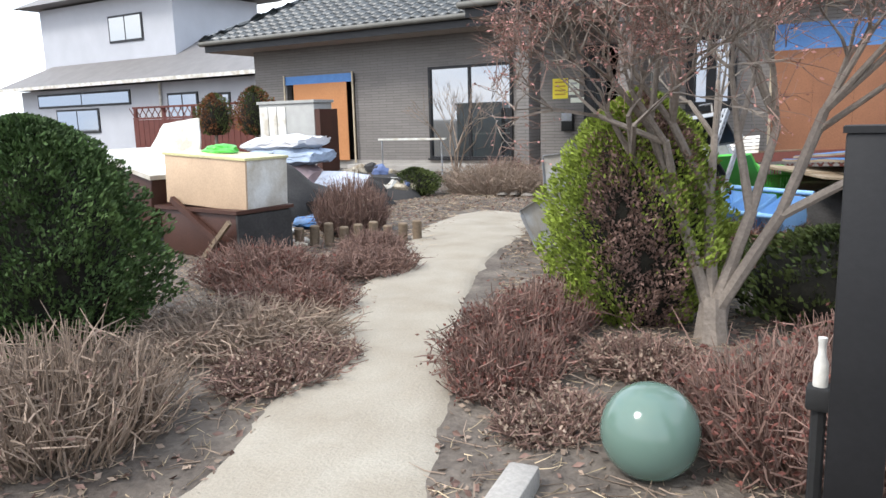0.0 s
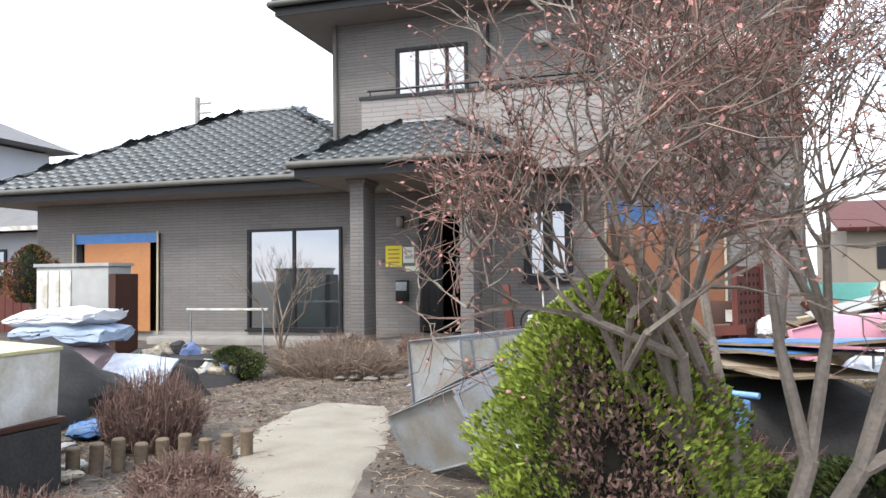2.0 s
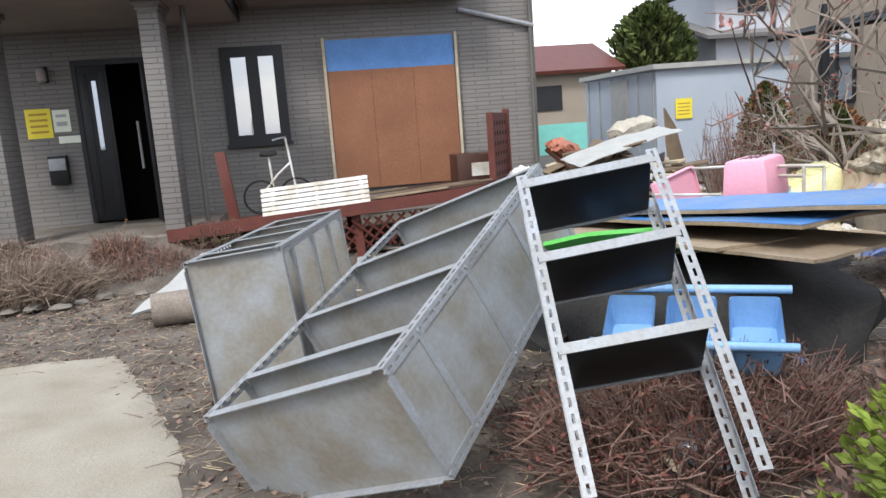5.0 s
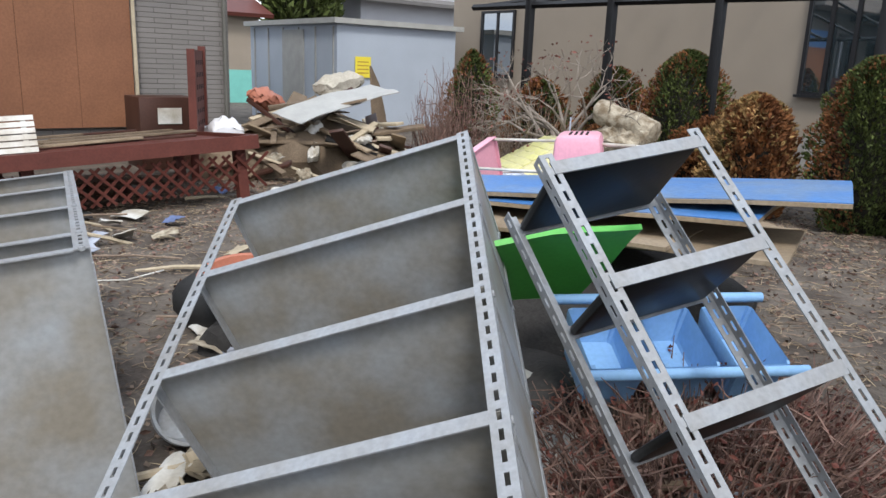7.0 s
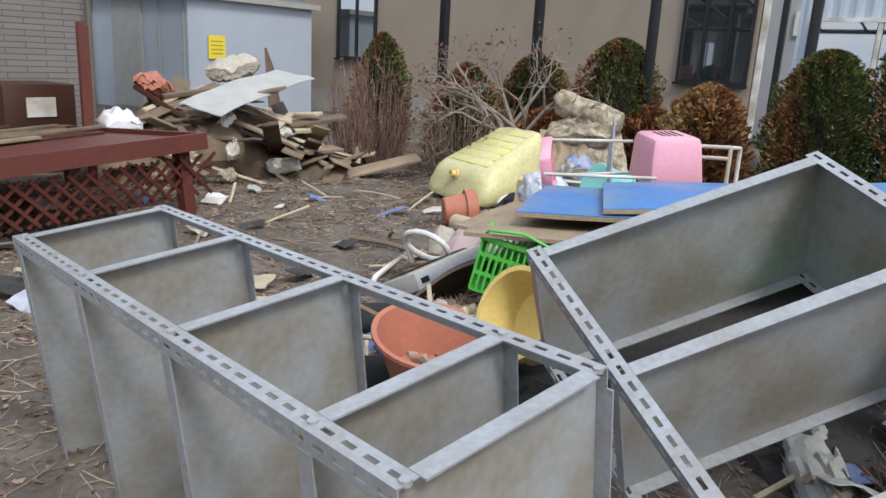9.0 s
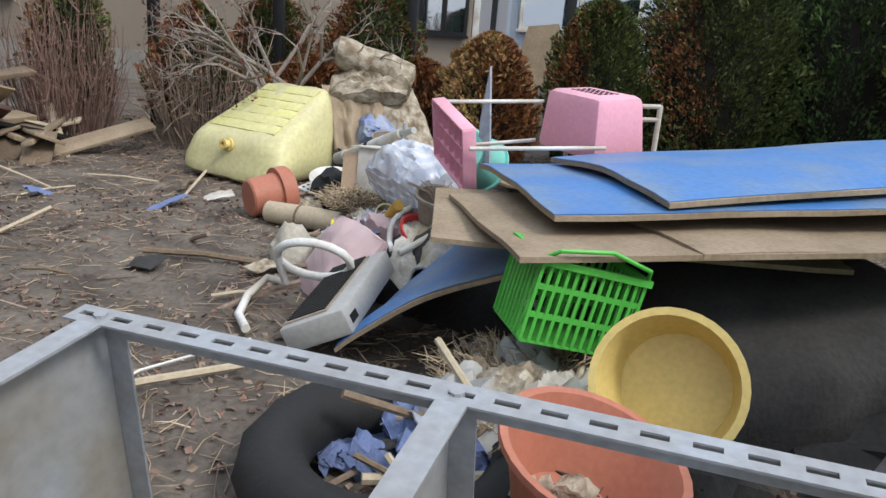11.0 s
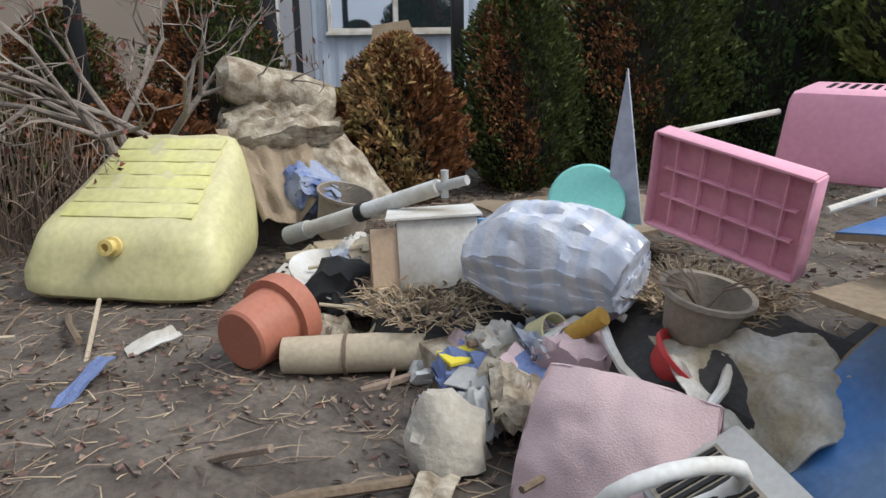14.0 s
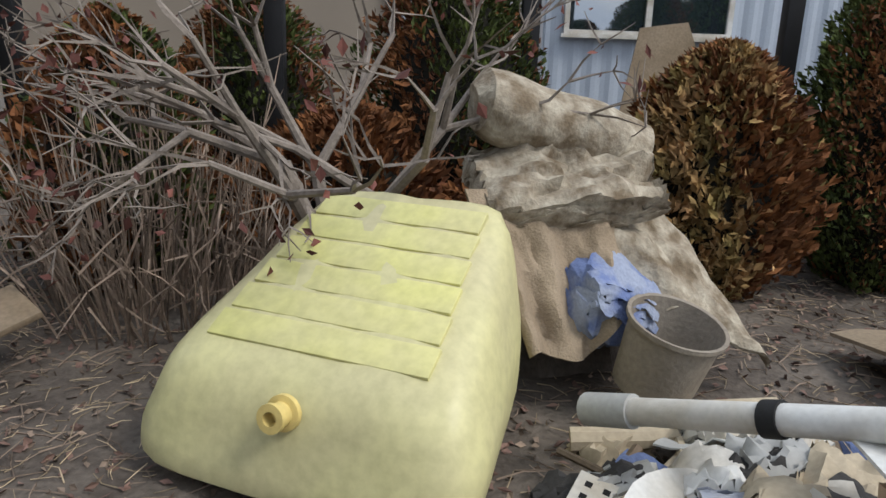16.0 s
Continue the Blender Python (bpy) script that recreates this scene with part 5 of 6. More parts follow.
def side_window(name, x, y0, y1, z0, z1, material, label, n=2):
    root = thing(name, label, "window", pose(x, (y0 + y1) / 2, z0), kind="structure")
    w, h = (y1 - y0) / 2, z1 - z0
    part("window_frame", boxes((-0.06, 0.0, -w, w, 0, 0.05), (-0.06, 0.0, -w, w, h - 0.05, h), (-0.06, 0.0, -w, -w + 0.05, 0.05, h - 0.05), (-0.06, 0.0, w - 0.05, w, 0.05, h - 0.05)), material, root)
    for k in range(1, n):
        part("mullion", boxes((-0.05, 0.0, -w + 2 * w * k / n - 0.03, -w + 2 * w * k / n + 0.03, 0.05, h - 0.05)), material, root)
    for k in range(n):
        part("pane", boxes((-0.03, -0.02, -w + 2 * w * k / n + 0.04, -w + 2 * w * (k + 1) / n - 0.04, 0.05, h - 0.05)), M_GLASS, root)
    part("window_sill", boxes((-0.10, -0.06, -w - 0.03, w + 0.03, -0.03, 0.01)), material, root)


side_window("window_7", 10.1, 14.17, 15.2, 1.1, 2.45, M_FRAME, "dark framed window of the beige house")
side_window("window_8", 10.1, 7.05, 8.1, 1.06, 2.5, M_FRAME, "tall dark framed window of the beige house", 3)
side_window("window_9", 10.2, 4.62, 6.32, 1.22, 2.05, M_WHITE, "white framed sliding window in metal cladding")


def metal_cladding():
    """Corrugated sheet wall."""
    vs, fs = [], []
    n = 190
    for i in range(n + 1):
        y = -3.0 + i * 9.5 / n
        x = 10.2 + 0.012 * math.sin(i * 1.6)
        vs += [(x, y, 0.0), (x, y, 4.2)]
    for i in range(n):
        fs.append((2 * i, 2 * i + 2, 2 * i + 3, 2 * i + 1))
    single("wall_metal", raw("wall_metal", vs, fs, M_METALWALL), M_METALWALL, "pale blue-grey corrugated metal wall", "wall", kind="structure")
    single("wall_metal_back", boxes((10.23, 10.4, -3.0, 6.5, 0, 4.2)), M_METALWALL, "inner side of the metal-clad wall", "wall", kind="structure")


metal_cladding()
single("wall_passage", boxes((12.5, 12.7, 5.5, 7.6, 0, 4.0)), M_WHITEWALL, "pale wall at the end of a passage", "wall", kind="structure")
for k, (y, c) in enumerate(((6.65, M_FRAME), (6.9, M_WHITE))):
    single("passage_post", boxes((10.15, 10.25, y, y + 0.08, 0, 4.0)), c, "upright post at the passage between buildings", "post", kind="structure")
single("notice_board", boxes((12.46, 12.5, 6.5, 7.0, 1.9, 2.3)), M_PAPER, "white notice board with rows of writing", "sign")
single("leaning_board", patch([(7.9, 5.45, 0.5), (7.9, 6.25, 0.55), (8.05, 6.1, 1.25), (8.05, 5.75, 1.3)], 0.02, 0, 6, 6, 0.01, 3), M_BOARD, "brown wet board leaning behind the hedge", "board")
single("board_prop", lump((0.7, 0.7, 0.6), 1.4, 0.3), M_SOIL, "heap of rubbish behind the hedge", "heap", pose(8.2, 5.9, 0))

perg = thing("pergola", "black painted pergola with slender posts and rafters", "pergola", pose(6.0, 9.58, 0))
posts = [(-0.07, 0.0), (0.05, -1.2), (0.25, -2.45), (0.59, -3.93), (0.75, -6.0)]
for x, y in posts:
    part("post", boxes((x - 0.045, x + 0.045, y - 0.045, y + 0.045, -0.02, 2.35), bev=0.004), M_BLACKPOST, perg)
for (xa, ya), (xb, yb) in zip(posts, posts[1:]):
    part("beam", rods(((xa, ya, 2.06), (xb, yb, 2.06), 0.04), seg=4), M_BLACKPOST, perg)
for k in range(9):
    y = 1.0 - k * 0.75
    part("rafter", rods(((-0.05 - 0.13 * min(0, y) , y, 2.08), (3.9, y + 0.2, 2.75), 0.026), seg=4), M_BLACKPOST, perg)
part("beam", rods(((-0.07, 0, 2.06), (-0.15, 1.0, 2.06), 0.04), seg=4), M_BLACKPOST, perg)

shed = thing("storage_shed", "pale grey steel storage shed with a flat roof", "shed", pose(6.59, 15.39, 0))
part("front_panel", boxes((0, 2.92, 0, 0.05, 0, 2.0)), M_METALWALL, shed)
part("side_panel", boxes((0, 0.05, 0.05, 3.8, 0, 2.0)), M_METALWALL, shed)
for k in range(6):
    part("side_rib", boxes((-0.02, 0.0, 0.1 + k * 0.7, 0.14 + k * 0.7, 0.05, 1.95)), M_GREYPLASTIC, shed)
part("side_door", boxes((-0.03, 0.0, 1.3, 2.2, 0.05, 1.9)), M_GREYPLASTIC, shed)
part("back_panel", boxes((2.87, 2.92, 0.05, 3.8, 0, 2.0), (0, 2.92, 3.8, 3.85, 0, 2.0)), M_METALWALL, shed)
part("roof", boxes((-0.12, 3.05, -0.12, 3.95, 2.0, 2.1)), M_GREYPLASTIC, shed)
sign = thing("yellow_notice", "yellow paper notice fixed to the shed", "sign", pose(7.0, 15.36, 1.0))
part("sheet", boxes((-0.02, 0.34, -0.008, 0.0, 0, 0.40)), M_YPAPER, sign)
for k in range(4):
    part("text_bar", boxes((0.03, 0.29, -0.011, -0.008, 0.08 + k * 0.07, 0.10 + k * 0.07)), M_GOLD, sign)

far = thing("distant_house", "far two-storey house with a dark red roof", "house", pose(9.3, 31, 0))
part("wall", boxes((-1.6, 3, 0, 6, 0, 3.0)), M_BEIGE, far)
part("roof", patch([(-2.0, -0.5, 2.9), (3.4, -0.5, 2.9), (3.4, 3, 4.2), (-2.0, 3, 4.2)], 0.15), M_REDBROWN, far)
part("window", boxes((-0.6, 0.8, -0.05, 0.0, 1.4, 2.4)), M_FRAME, far)
up = thing("distant_house", "far pale house with a balcony and grey roof", "house", pose(21, 31, 0))
part("wall", boxes((-4, 6, 0, 6, 0, 6.0)), M_WHITEWALL, up)
part("roof", patch([(-4.8, -0.8, 3.9), (6, -0.8, 3.9), (6, 3, 5.0), (-4.8, 3, 5.0)], 0.15), M_GREYROOF, up)
part("upper_roof", patch([(-4.8, -0.8, 6.0), (6.8, -0.8, 6.0), (6.8, 4, 7.6), (-4.8, 4, 7.6)], 0.15), M_GREYROOF, up)
for k in range(3):
    part("window", boxes((-3 + k * 2.8, -1.4 + k * 2.8, -0.05, 0.0, 4.9, 5.8)), M_FRAME, up)
conifer("distant_pine", (14.6, 32, 0), 1.5, 1.5, 5.6, M_HEDGE, "far dark pine tree above the sheds", 5000, 0.4, 2.5)
conifer("distant_pine", (17.5, 36, 0), 2.2, 2.0, 6.4, M_HEDGE, "far dark tree above the sheds", 4000, 0.4, 2.0)
fence2 = thing("far_fence", "far green mesh fence beyond the house corner", "fence", pose(4, 24, 0))
part("panel", boxes((-1, 9, 0, 0.05, 0, 0.95)), M_TEAL, fence2)

# white house over the fence
nb = thing("white_house", "white rendered two-storey house with grey hipped roofs", "house", pose(-28, 21, 0))
part("lower_wall", boxes((-10, 7.8, 0, 7, 0, 3.1)), M_WHITEWALL, nb)
part("upper_wall", boxes((-10, 0.6, 1.5, 7, 3.1, 7.4)), M_WHITEWALL, nb)
bm = bmesh.new()
q = [bm.verts.new(p) for p in ((-11, -0.9, 3.2), (8.7, -0.9, 3.2), (8.7, 7.9, 3.2), (-11, 7.9, 3.2), (-8, 3.5, 5.5), (4.2, 3.5, 5.5))]
for f in ((0, 1, 5, 4), (1, 2, 5), (2, 3, 4, 5), (3, 0, 4), (3, 2, 1, 0)):
    bm.faces.new([q[i] for i in f])
part("lower_roof", bm, M_GREYROOF, nb)
part("gutter", boxes((-11, 8.7, -1.0, -0.9, 3.1, 3.25)), M_WHITE, nb)
bm = bmesh.new()
q = [bm.verts.new(p) for p in ((-11, 0.6, 7.5), (1.7, 0.6, 7.5), (1.7, 7.9, 7.5), (-11, 7.9, 7.5), (-8, 4.2, 9.4), (-2, 4.2, 9.4))]
for f in ((0, 1, 5, 4), (1, 2, 5), (2, 3, 4, 5), (3, 0, 4), (3, 2, 1, 0)):
    bm.faces.new([q[i] for i in f])
part("upper_roof", bm, M_GREYROOF, nb)
for x0, x1, y, z0, z1 in ((1.6, 3.6, -0.05, 1.3, 2.6), (4.6, 5.6, -0.05, 1.4, 2.5), (-8.5, -1.0, -0.05, 2.2, 2.9), (-4.2, -1.6, 1.45, 5.3, 6.6), (-7, -3.5, -0.05, 0.9, 2.1)):
    w = part("window", boxes((x0, x1, y, y + 0.05, z0, z1)), M_FRAME, nb)
    part("pane", boxes((x0 + 0.1, (x0 + x1) / 2 - 0.04, y - 0.015, y, z0 + 0.1, z1 - 0.1)), M_GLASS, w)
    part("pane", boxes(((x0 + x1) / 2 + 0.04, x1 - 0.1, y - 0.015, y, z0 + 0.1, z1 - 0.1)), M_GLASS, w)
part("downpipe", rods(((1.2, -0.1, 0), (1.2, -0.1, 3.1), 0.06)), M_WHITE, nb)

fence = thing("board_fence", "dark red-brown board fence with a lattice top", "fence", pose(-15.5, 13.6, 0), kind="structure")
for k in range(22):
    part("board", boxes((-3.5 + k * 0.25, -3.27 + k * 0.25, 0, 0.03, 0.05, 1.35)), M_REDBROWN, fence)
for k in range(5):
    part("post", boxes((-3.5 + k * 1.35, -3.4 + k * 1.35, 0.03, 0.12, 0, 1.75)), M_REDBROWN, fence)
part("rail", boxes((-3.5, 2.0, -0.01, 0.04, 1.36, 1.42), (-3.5, 2.0, -0.01, 0.04, 1.70, 1.76)), M_REDBROWN, fence)
for k in range(36):
    part("lattice_bar", boxes((-0.01, 0.01, 0.0, 0.02, 0, 0.42), m=pose(-3.4 + k * 0.15, 0, 1.40, 0, 40 if k % 2 else -40, 0)), M_REDBROWN, fence)
upole = thing("utility_pole", "grey concrete utility pole with cross arms", "pole", pose(-27.5, 40, 0))
part("pole", rods(((0, 0, 0), (0, 0, 13), 0.17)), M_CONCRETE, upole)
for z in (11.2, 11.9, 12.5):
    part("cross_arm", boxes((-0.2, 1.0, -0.05, 0.05, z, z + 0.12)), M_CONCRETE, upole)

# ---- deck, lattice and heap before the house ----
deck = thing("timber_deck", "dark red-brown timber deck with lattice skirt", "deck", pose(0, 9.72, -0.15, -4, -3, 0))
for k in range(13):
    part("deck_board", boxes((-1.75, 1.9, -0.92 + k * 0.145, -0.785 + k * 0.145, 0.55, 0.585), bev=0.003), M_REDBROWN, deck)
part("edge_beam", boxes((-1.75, 1.93, -0.96, -0.925, 0.50, 0.62)), M_REDBROWN, deck)
part("end_beam", boxes((1.9, 1.94, -0.92, 0.95, 0.50, 0.62)), M_REDBROWN, deck)
for k in range(30):
    for s in (-1, 1):
        part("lattice_bar", boxes((-0.012, 0.012, -0.005 + s * 0.006, 0.005 + s * 0.006, -0.23, 0.23), m=pose(-1.6 + k * 0.12, -0.90 + 0.06, 0.3, 14, s * 45, 0)), M_REDBROWN, deck)
for x in (-1.6, 0.1, 1.8):
    for y in (-0.8, 0.8):
        part("leg", boxes((x - 0.045, x + 0.045, y - 0.045, y + 0.045, -0.03, 0.55)), M_REDBROWN, deck)
latt = thing("lattice_screen", "red-brown wooden lattice screen standing upright", "screen", pose(2.33, 11.2, 0, 0, 0, 62))
part("post", boxes((-0.9, -0.83, -0.04, 0.04, 0, 1.36)), M_REDBROWN, latt)
part("post", boxes((-0.02, 0.05, -0.04, 0.04, 0, 1.4)), M_REDBROWN, latt)
part("panel", boxes((-0.83, -0.02, -0.015, 0.0, 0.45, 1.35)), M_REDBROWN, latt)
for i in range(5):
    for j in range(6):
        part("hole", boxes((-0.74 + i * 0.15, -0.69 + i * 0.15, -0.018, -0.0145, 0.55 + j * 0.13, 0.60 + j * 0.13)), M_DARK, latt)
single("red_post", boxes((-0.06, 0.06, -0.05, 0.05, -0.3, 0.80), m=pose(0, 0, 0, 0, -6, 0), bev=0.004), M_REDBROWN, "leaning dark red timber post on the deck", "post", pose(-1.3, 10.5, 0.33))
slats = thing("white_slat_panel", "white slatted bed base leaning on the deck", "panel", pose(-0.913, 9.67, 0.40, -22, -3.5, -7.5))
for k in range(6):
    part("slat", boxes((0, 1.2, 0, 0.012, k * 0.055, 0.042 + k * 0.055)), M_WHITE, slats)
for x in (0.1, 0.6, 1.1):
    part("batten", boxes((x, x + 0.04, 0.012, 0.03, 0, 0.32)), M_WHITE, slats)
crate = thing("stained_box", "brown stained wooden box on the deck edge", "box", pose(2.0, 11.6, 0))
part("body", boxes((-0.35, 0.32, -0.25, 0.3, 0, 0.82), bev=0.01), M_BROWN, crate)
part("label_patch", boxes((-0.15, 0.12, -0.262, -0.25, 0.52, 0.7)), M_WHITE, crate)
single("white_sack", soft((0.36, 0.32, 0.3), 5.5, 10, 1.1, 0.06), M_FUTON, "grimy white sack on the heap", "sack", pose(2.4, 10.8, 0.45))
single("sack_rest", lump((0.35, 0.35, 0.36), 2.2), M_WOOD, "heap of rotten wood", "heap", pose(2.4, 10.75, 0))
bike = thing("small_bicycle", "pale folding bicycle leaning on the house wall", "bicycle", pose(-0.75, 10.6, 0.34))
for x in (-0.22, 0.22):
    part("wheel", tube([(x + 0.2 * math.cos(a), 0.0, 0.2 + 0.2 * math.sin(a)) for a in [i * 0.33 for i in range(20)]], 0.014), M_RUBBER, bike)
for a, b in (((-0.22, 0, 0.2), (0.0, 0, 0.45)), ((0.22, 0, 0.2), (0.16, 0, 0.75)), ((0.0, 0, 0.45), (0.18, 0, 0.6)), ((-0.05, 0, 0.2), (-0.08, 0, 0.7)), ((0.16, 0, 0.75), (0.14, 0, 0.9))):
    part("frame_tube", rods((a, b, 0.014)), M_WHITE, bike)
part("saddle", soft((0.2, 0.1, 0.06), 1), M_RUBBER, bike, m=pose(-0.08, 0, 0.72))
part("handlebar", tube([(0.0, -0.2, 0.88), (0.12, -0.05, 0.9), (0.14, 0.0, 0.9), (0.12, 0.05, 0.9), (0.0, 0.2, 0.88)], 0.012), M_STEELPOST, bike)


def rubble(cx, cy, n, r, top, seed, group):
    """A heap of single planks and boards tumbled together."""
    rng = random.Random(seed)
    single("wreckage_mound", lump((r * 0.85, r * 0.75, top * 0.62), seed * 1.3, 0.3), M_WOOD, "heap of splintered wood and soil", "heap", pose(cx, cy, 0))
    for i in range(n):
        a, q = rng.uniform(0, 6.28), math.sqrt(rng.random()) * r
        z = top * 0.75 * max(0.05, 1 - (q / r) ** 1.5) + 0.04
        l, w, t = rng.uniform(0.4, 1.5), rng.uniform(0.05, 0.22), rng.uniform(0.012, 0.05)
        single("plank", boxes((-l / 2, l / 2, -w / 2, w / 2, -t / 2, t / 2), bev=0.004), rng.choice([M_WOOD, M_WOOD, M_BOARD, M_BATTEN, M_BROWN]), "weathered broken plank in a heap of wreckage", "plank",
               pose(cx + q * math.cos(a), cy + q * math.sin(a), z, rng.uniform(-25, 25), rng.uniform(-24, 24), rng.uniform(0, 360)), group)


rubble(3.6, 10.9, 60, 1.35, 1.05, 4, "planks in the large heap")
rubble(4.1, 9.9, 14, 0.6, 0.3, 9, "planks beside the large heap")
single("corrugated_sheet", patch([(2.9, 9.9, 0.62), (4.4, 10.2, 0.95), (4.3, 10.7, 1.02), (2.8, 10.4, 0.7)], 0.01, 0.03, 14, 6, 0.03, 3), M_GREYPLASTIC, "bent pale corrugated sheet on the heap", "sheet")
single("upright_board", patch([(4.75, 11.3, 0.3), (5.15, 11.5, 0.2), (4.95, 11.45, 0.95), (4.72, 11.35, 1.25)], 0.03, 0, 4, 6, 0.02, 6), M_WOOD, "splintered dark board standing in the heap", "board")
single("insulation_block", soft((0.7, 0.35, 0.25), 3.7, 8, 1.1, 0.04), M_STONE, "pale foam block on the heap", "block", pose(4.2, 11.3, 1.0, 0, -10, 20))
single("orange_carpet", soft((0.6, 0.3, 0.2), 6.7, 8, 1.1, 0.08), M_ORANGE, "crumpled orange-brown carpet on the heap", "carpet", pose(3.2, 11.35, 0.78, 10, 15, 40))
single("dark_belt", patch([(3.2, 9.9, 0.45), (3.4, 10.2, 0.5), (4.6, 9.7, 0.1), (4.45, 9.4, 0.06)], 0.03, -0.06, 12, 4, 0.02, 2), M_RUBBER, "sagging black rubber mat", "mat")
single("log", tube([(-1.55, 6.7, 0.12), (-1.2, 6.75, 0.12), (-0.85, 6.8, 0.12)], [0.12, 0.125, 0.12], 14), M_BARK, "short cut log with rough bark", "log")
single("grey_slab", patch([(-1.75, 6.9, 0.05), (-0.95, 7.1, 0.08), (-0.7, 7.7, 0.42), (-1.3, 7.6, 0.35)], 0.03, 0.03, 8, 6, 0.03, 5), M_GREYPLASTIC, "bent grey sheet lying on the soil", "sheet")

# ---- black tiered rack, blue crates, green board ----
mC = axes_pose((0.305, 3.09, 0.233), (1, 0, 0), (-0.487, 0.198, 0.0), (0.08, 0.709, 0.70)) @ pose(0, -0.52, 0)
rackc = thing("tiered_rack", "steel rack with black enamel trays, leaning over", "shelving rack", mC)
pm = to_mesh(angle_post(1.2), "post", M_STEELPOST, False)
for x, y, rz in ((0, 0, 0), (0.30, 0, 90), (0.30, 0.52, 180), (0, 0.52, 270)):
    part("post", pm, M_STEELPOST, rackc, m=pose(x, y, 0, 0, 0, rz))
for z in (0.48, 0.835, 1.17):
    tr = part("tray", boxes((0.004, 0.296, 0.03, 0.49, -0.03, 0.0), bev=0.014), M_BLACKSTEEL, rackc, m=pose(0, 0, z))
    part("tray_lip", boxes((-0.003, 0.003, 0.02, 0.50, -0.034, 0.004)), M_STEELPOST, tr)
    part("tray_lip", boxes((0.297, 0.303, 0.02, 0.50, -0.034, 0.004)), M_STEELPOST, tr)


def bin_rack():
    root = thing("blue_bin_rack", "light blue plastic toy bins on blue bars", "bin rack", pose(1.13, 4.0, 0.23, 22, 0, -30))
    for k in range(3):
        bm = bmesh.new()
        box(bm, -0.10, 0.10, -0.15, 0.15, 0, 0.20, bev=0.02)
        for v in bm.verts:
            s = 0.8 + v.co.z
            v.co.x *= s
            v.co.y *= s
        top = [f for f in bm.faces if f.calc_center_median().z > 0.19 and f.normal.z > 0.9]
        if top:
            r = bmesh.ops.inset_region(bm, faces=top, thickness=0.012)
            bmesh.ops.translate(bm, verts=list({v for f in top for v in f.verts}), vec=(0, 0, -0.15))
        part("bin", bm, M_LBLUE, root, m=pose(-0.24 + k * 0.24, 0, 0.05))
    for y, z in ((-0.17, 0.24), (0.17, 0.26)):
        part("bar", rods(((-0.38, y, z), (0.38, y, z), 0.018), seg=10), M_LBLUE, root)


bin_rack()
single("green_board", patch([(0.52, 4.35, 0.72), (1.03, 4.06, 0.80), (1.13, 4.40, 0.45), (0.62, 4.78, 0.38)], 0.02, 0.02, 8, 8, 0.01, 2), M_GREEN, "bright green plastic board in the debris", "board")
# dark mound added to fill the space below the bins and rack
single("debris_bed", lump((0.65, 0.6, 0.20), 9.3, 0.4), M_DARKCLOTH, "dark filler mound added under the bins and rack", "heap", pose(1.35, 4.35, 0))
bkt = bowl("metal_bowl", pose(-0.2, 5.0, 0.06, 50, 10, 0), 0.11, 0.10, M_STEELPOST, "shiny dented metal bowl", "bowl", 0.008, 0.6)

rngd = random.Random(77)
for k in range(12):
    l = rngd.uniform(0.7, 1.8)
    single("plank", boxes((-l / 2, l / 2, -0.05, 0.05, 0, 0.025), bev=0.004), rngd.choice([M_WOOD, M_BOARD, M_BROWN]), "weathered plank lying on the timber deck", "plank", pose(0.75 + rngd.uniform(-0.5, 0.5), 9.9 + 0.09 * k + rngd.uniform(-0.03, 0.03), 0.465 - 0.006 * k + 0.026 * (k % 3), -4, -3, rngd.uniform(-5, 5)), "planks on the deck")


# ---- front garden, left of the path ----
cab = thing("brown_cabinet", "overturned dark brown wooden cabinet with peeling veneer", "cabinet", pose(-2.75, 2.35, 0, 0, 0, -6))
part("body", boxes((-0.95, 0.15, 0.0, 0.55, 0.0, 0.40), bev=0.01), M_BROWN, cab)
part("top_panel", boxes((-1.0, 0.18, -0.03, 0.58, 0.40, 0.43)), M_BROWN, cab)
part("side_panel", boxes((0.15, 0.175, -0.02, 0.55, 0.0, 0.39)), M_DARKCLOTH, cab)
part("loose_rail", boxes((-0.8, 0.1, -0.06, -0.02, 0.0, 0.05), m=pose(0, 0, 0.1, 0, 28, 0)), M_BROWN, cab)
part("loose_rail", boxes((-0.3, 0.2, -0.09, -0.06, 0.0, 0.04), m=pose(0, 0, 0.2, 0, -40, 0)), M_WOOD, cab)
pb = thing("pale_drawer_case", "pale veneer case lying across a cabinet", "cabinet", pose(-3.04, 2.55, 0.435, 0, 3, 0))
part("front", boxes((-0.52, 0.46, -0.13, -0.11, 0.0, 0.42), bev=0.004), M_PALEWOOD, pb)
part("end_panel", boxes((0.44, 0.46, -0.11, 0.36, 0.0, 0.42), bev=0.004), M_WHITE, pb)
part("shell", boxes((-0.52, 0.44, -0.11, 0.36, 0.0, 0.40)), M_PALEWOOD, pb)
part("edge_strip", boxes((-0.54, 0.47, -0.14, 0.37, 0.42, 0.44)), M_YTANK, pb)
single("green_tarp", lump((0.2, 0.12, 0.06), 2.5, 0.3), M_GREEN, "small folded green tarpaulin", "tarpaulin", pose(-3.2, 2.75, 0.90))
wd = thing("white_topped_cabinet", "brown cabinet with a white top, tipped over", "cabinet", pose(-4.35, 2.7, 0.15, 0, 10, -8))
part("body", boxes((-0.6, 0.55, -0.2, 0.5, 0.0, 0.62), bev=0.01), M_BROWN, wd)
part("top_panel", boxes((-0.65, 0.6, -0.24, 0.54, 0.62, 0.66)), M_WHITE, wd)
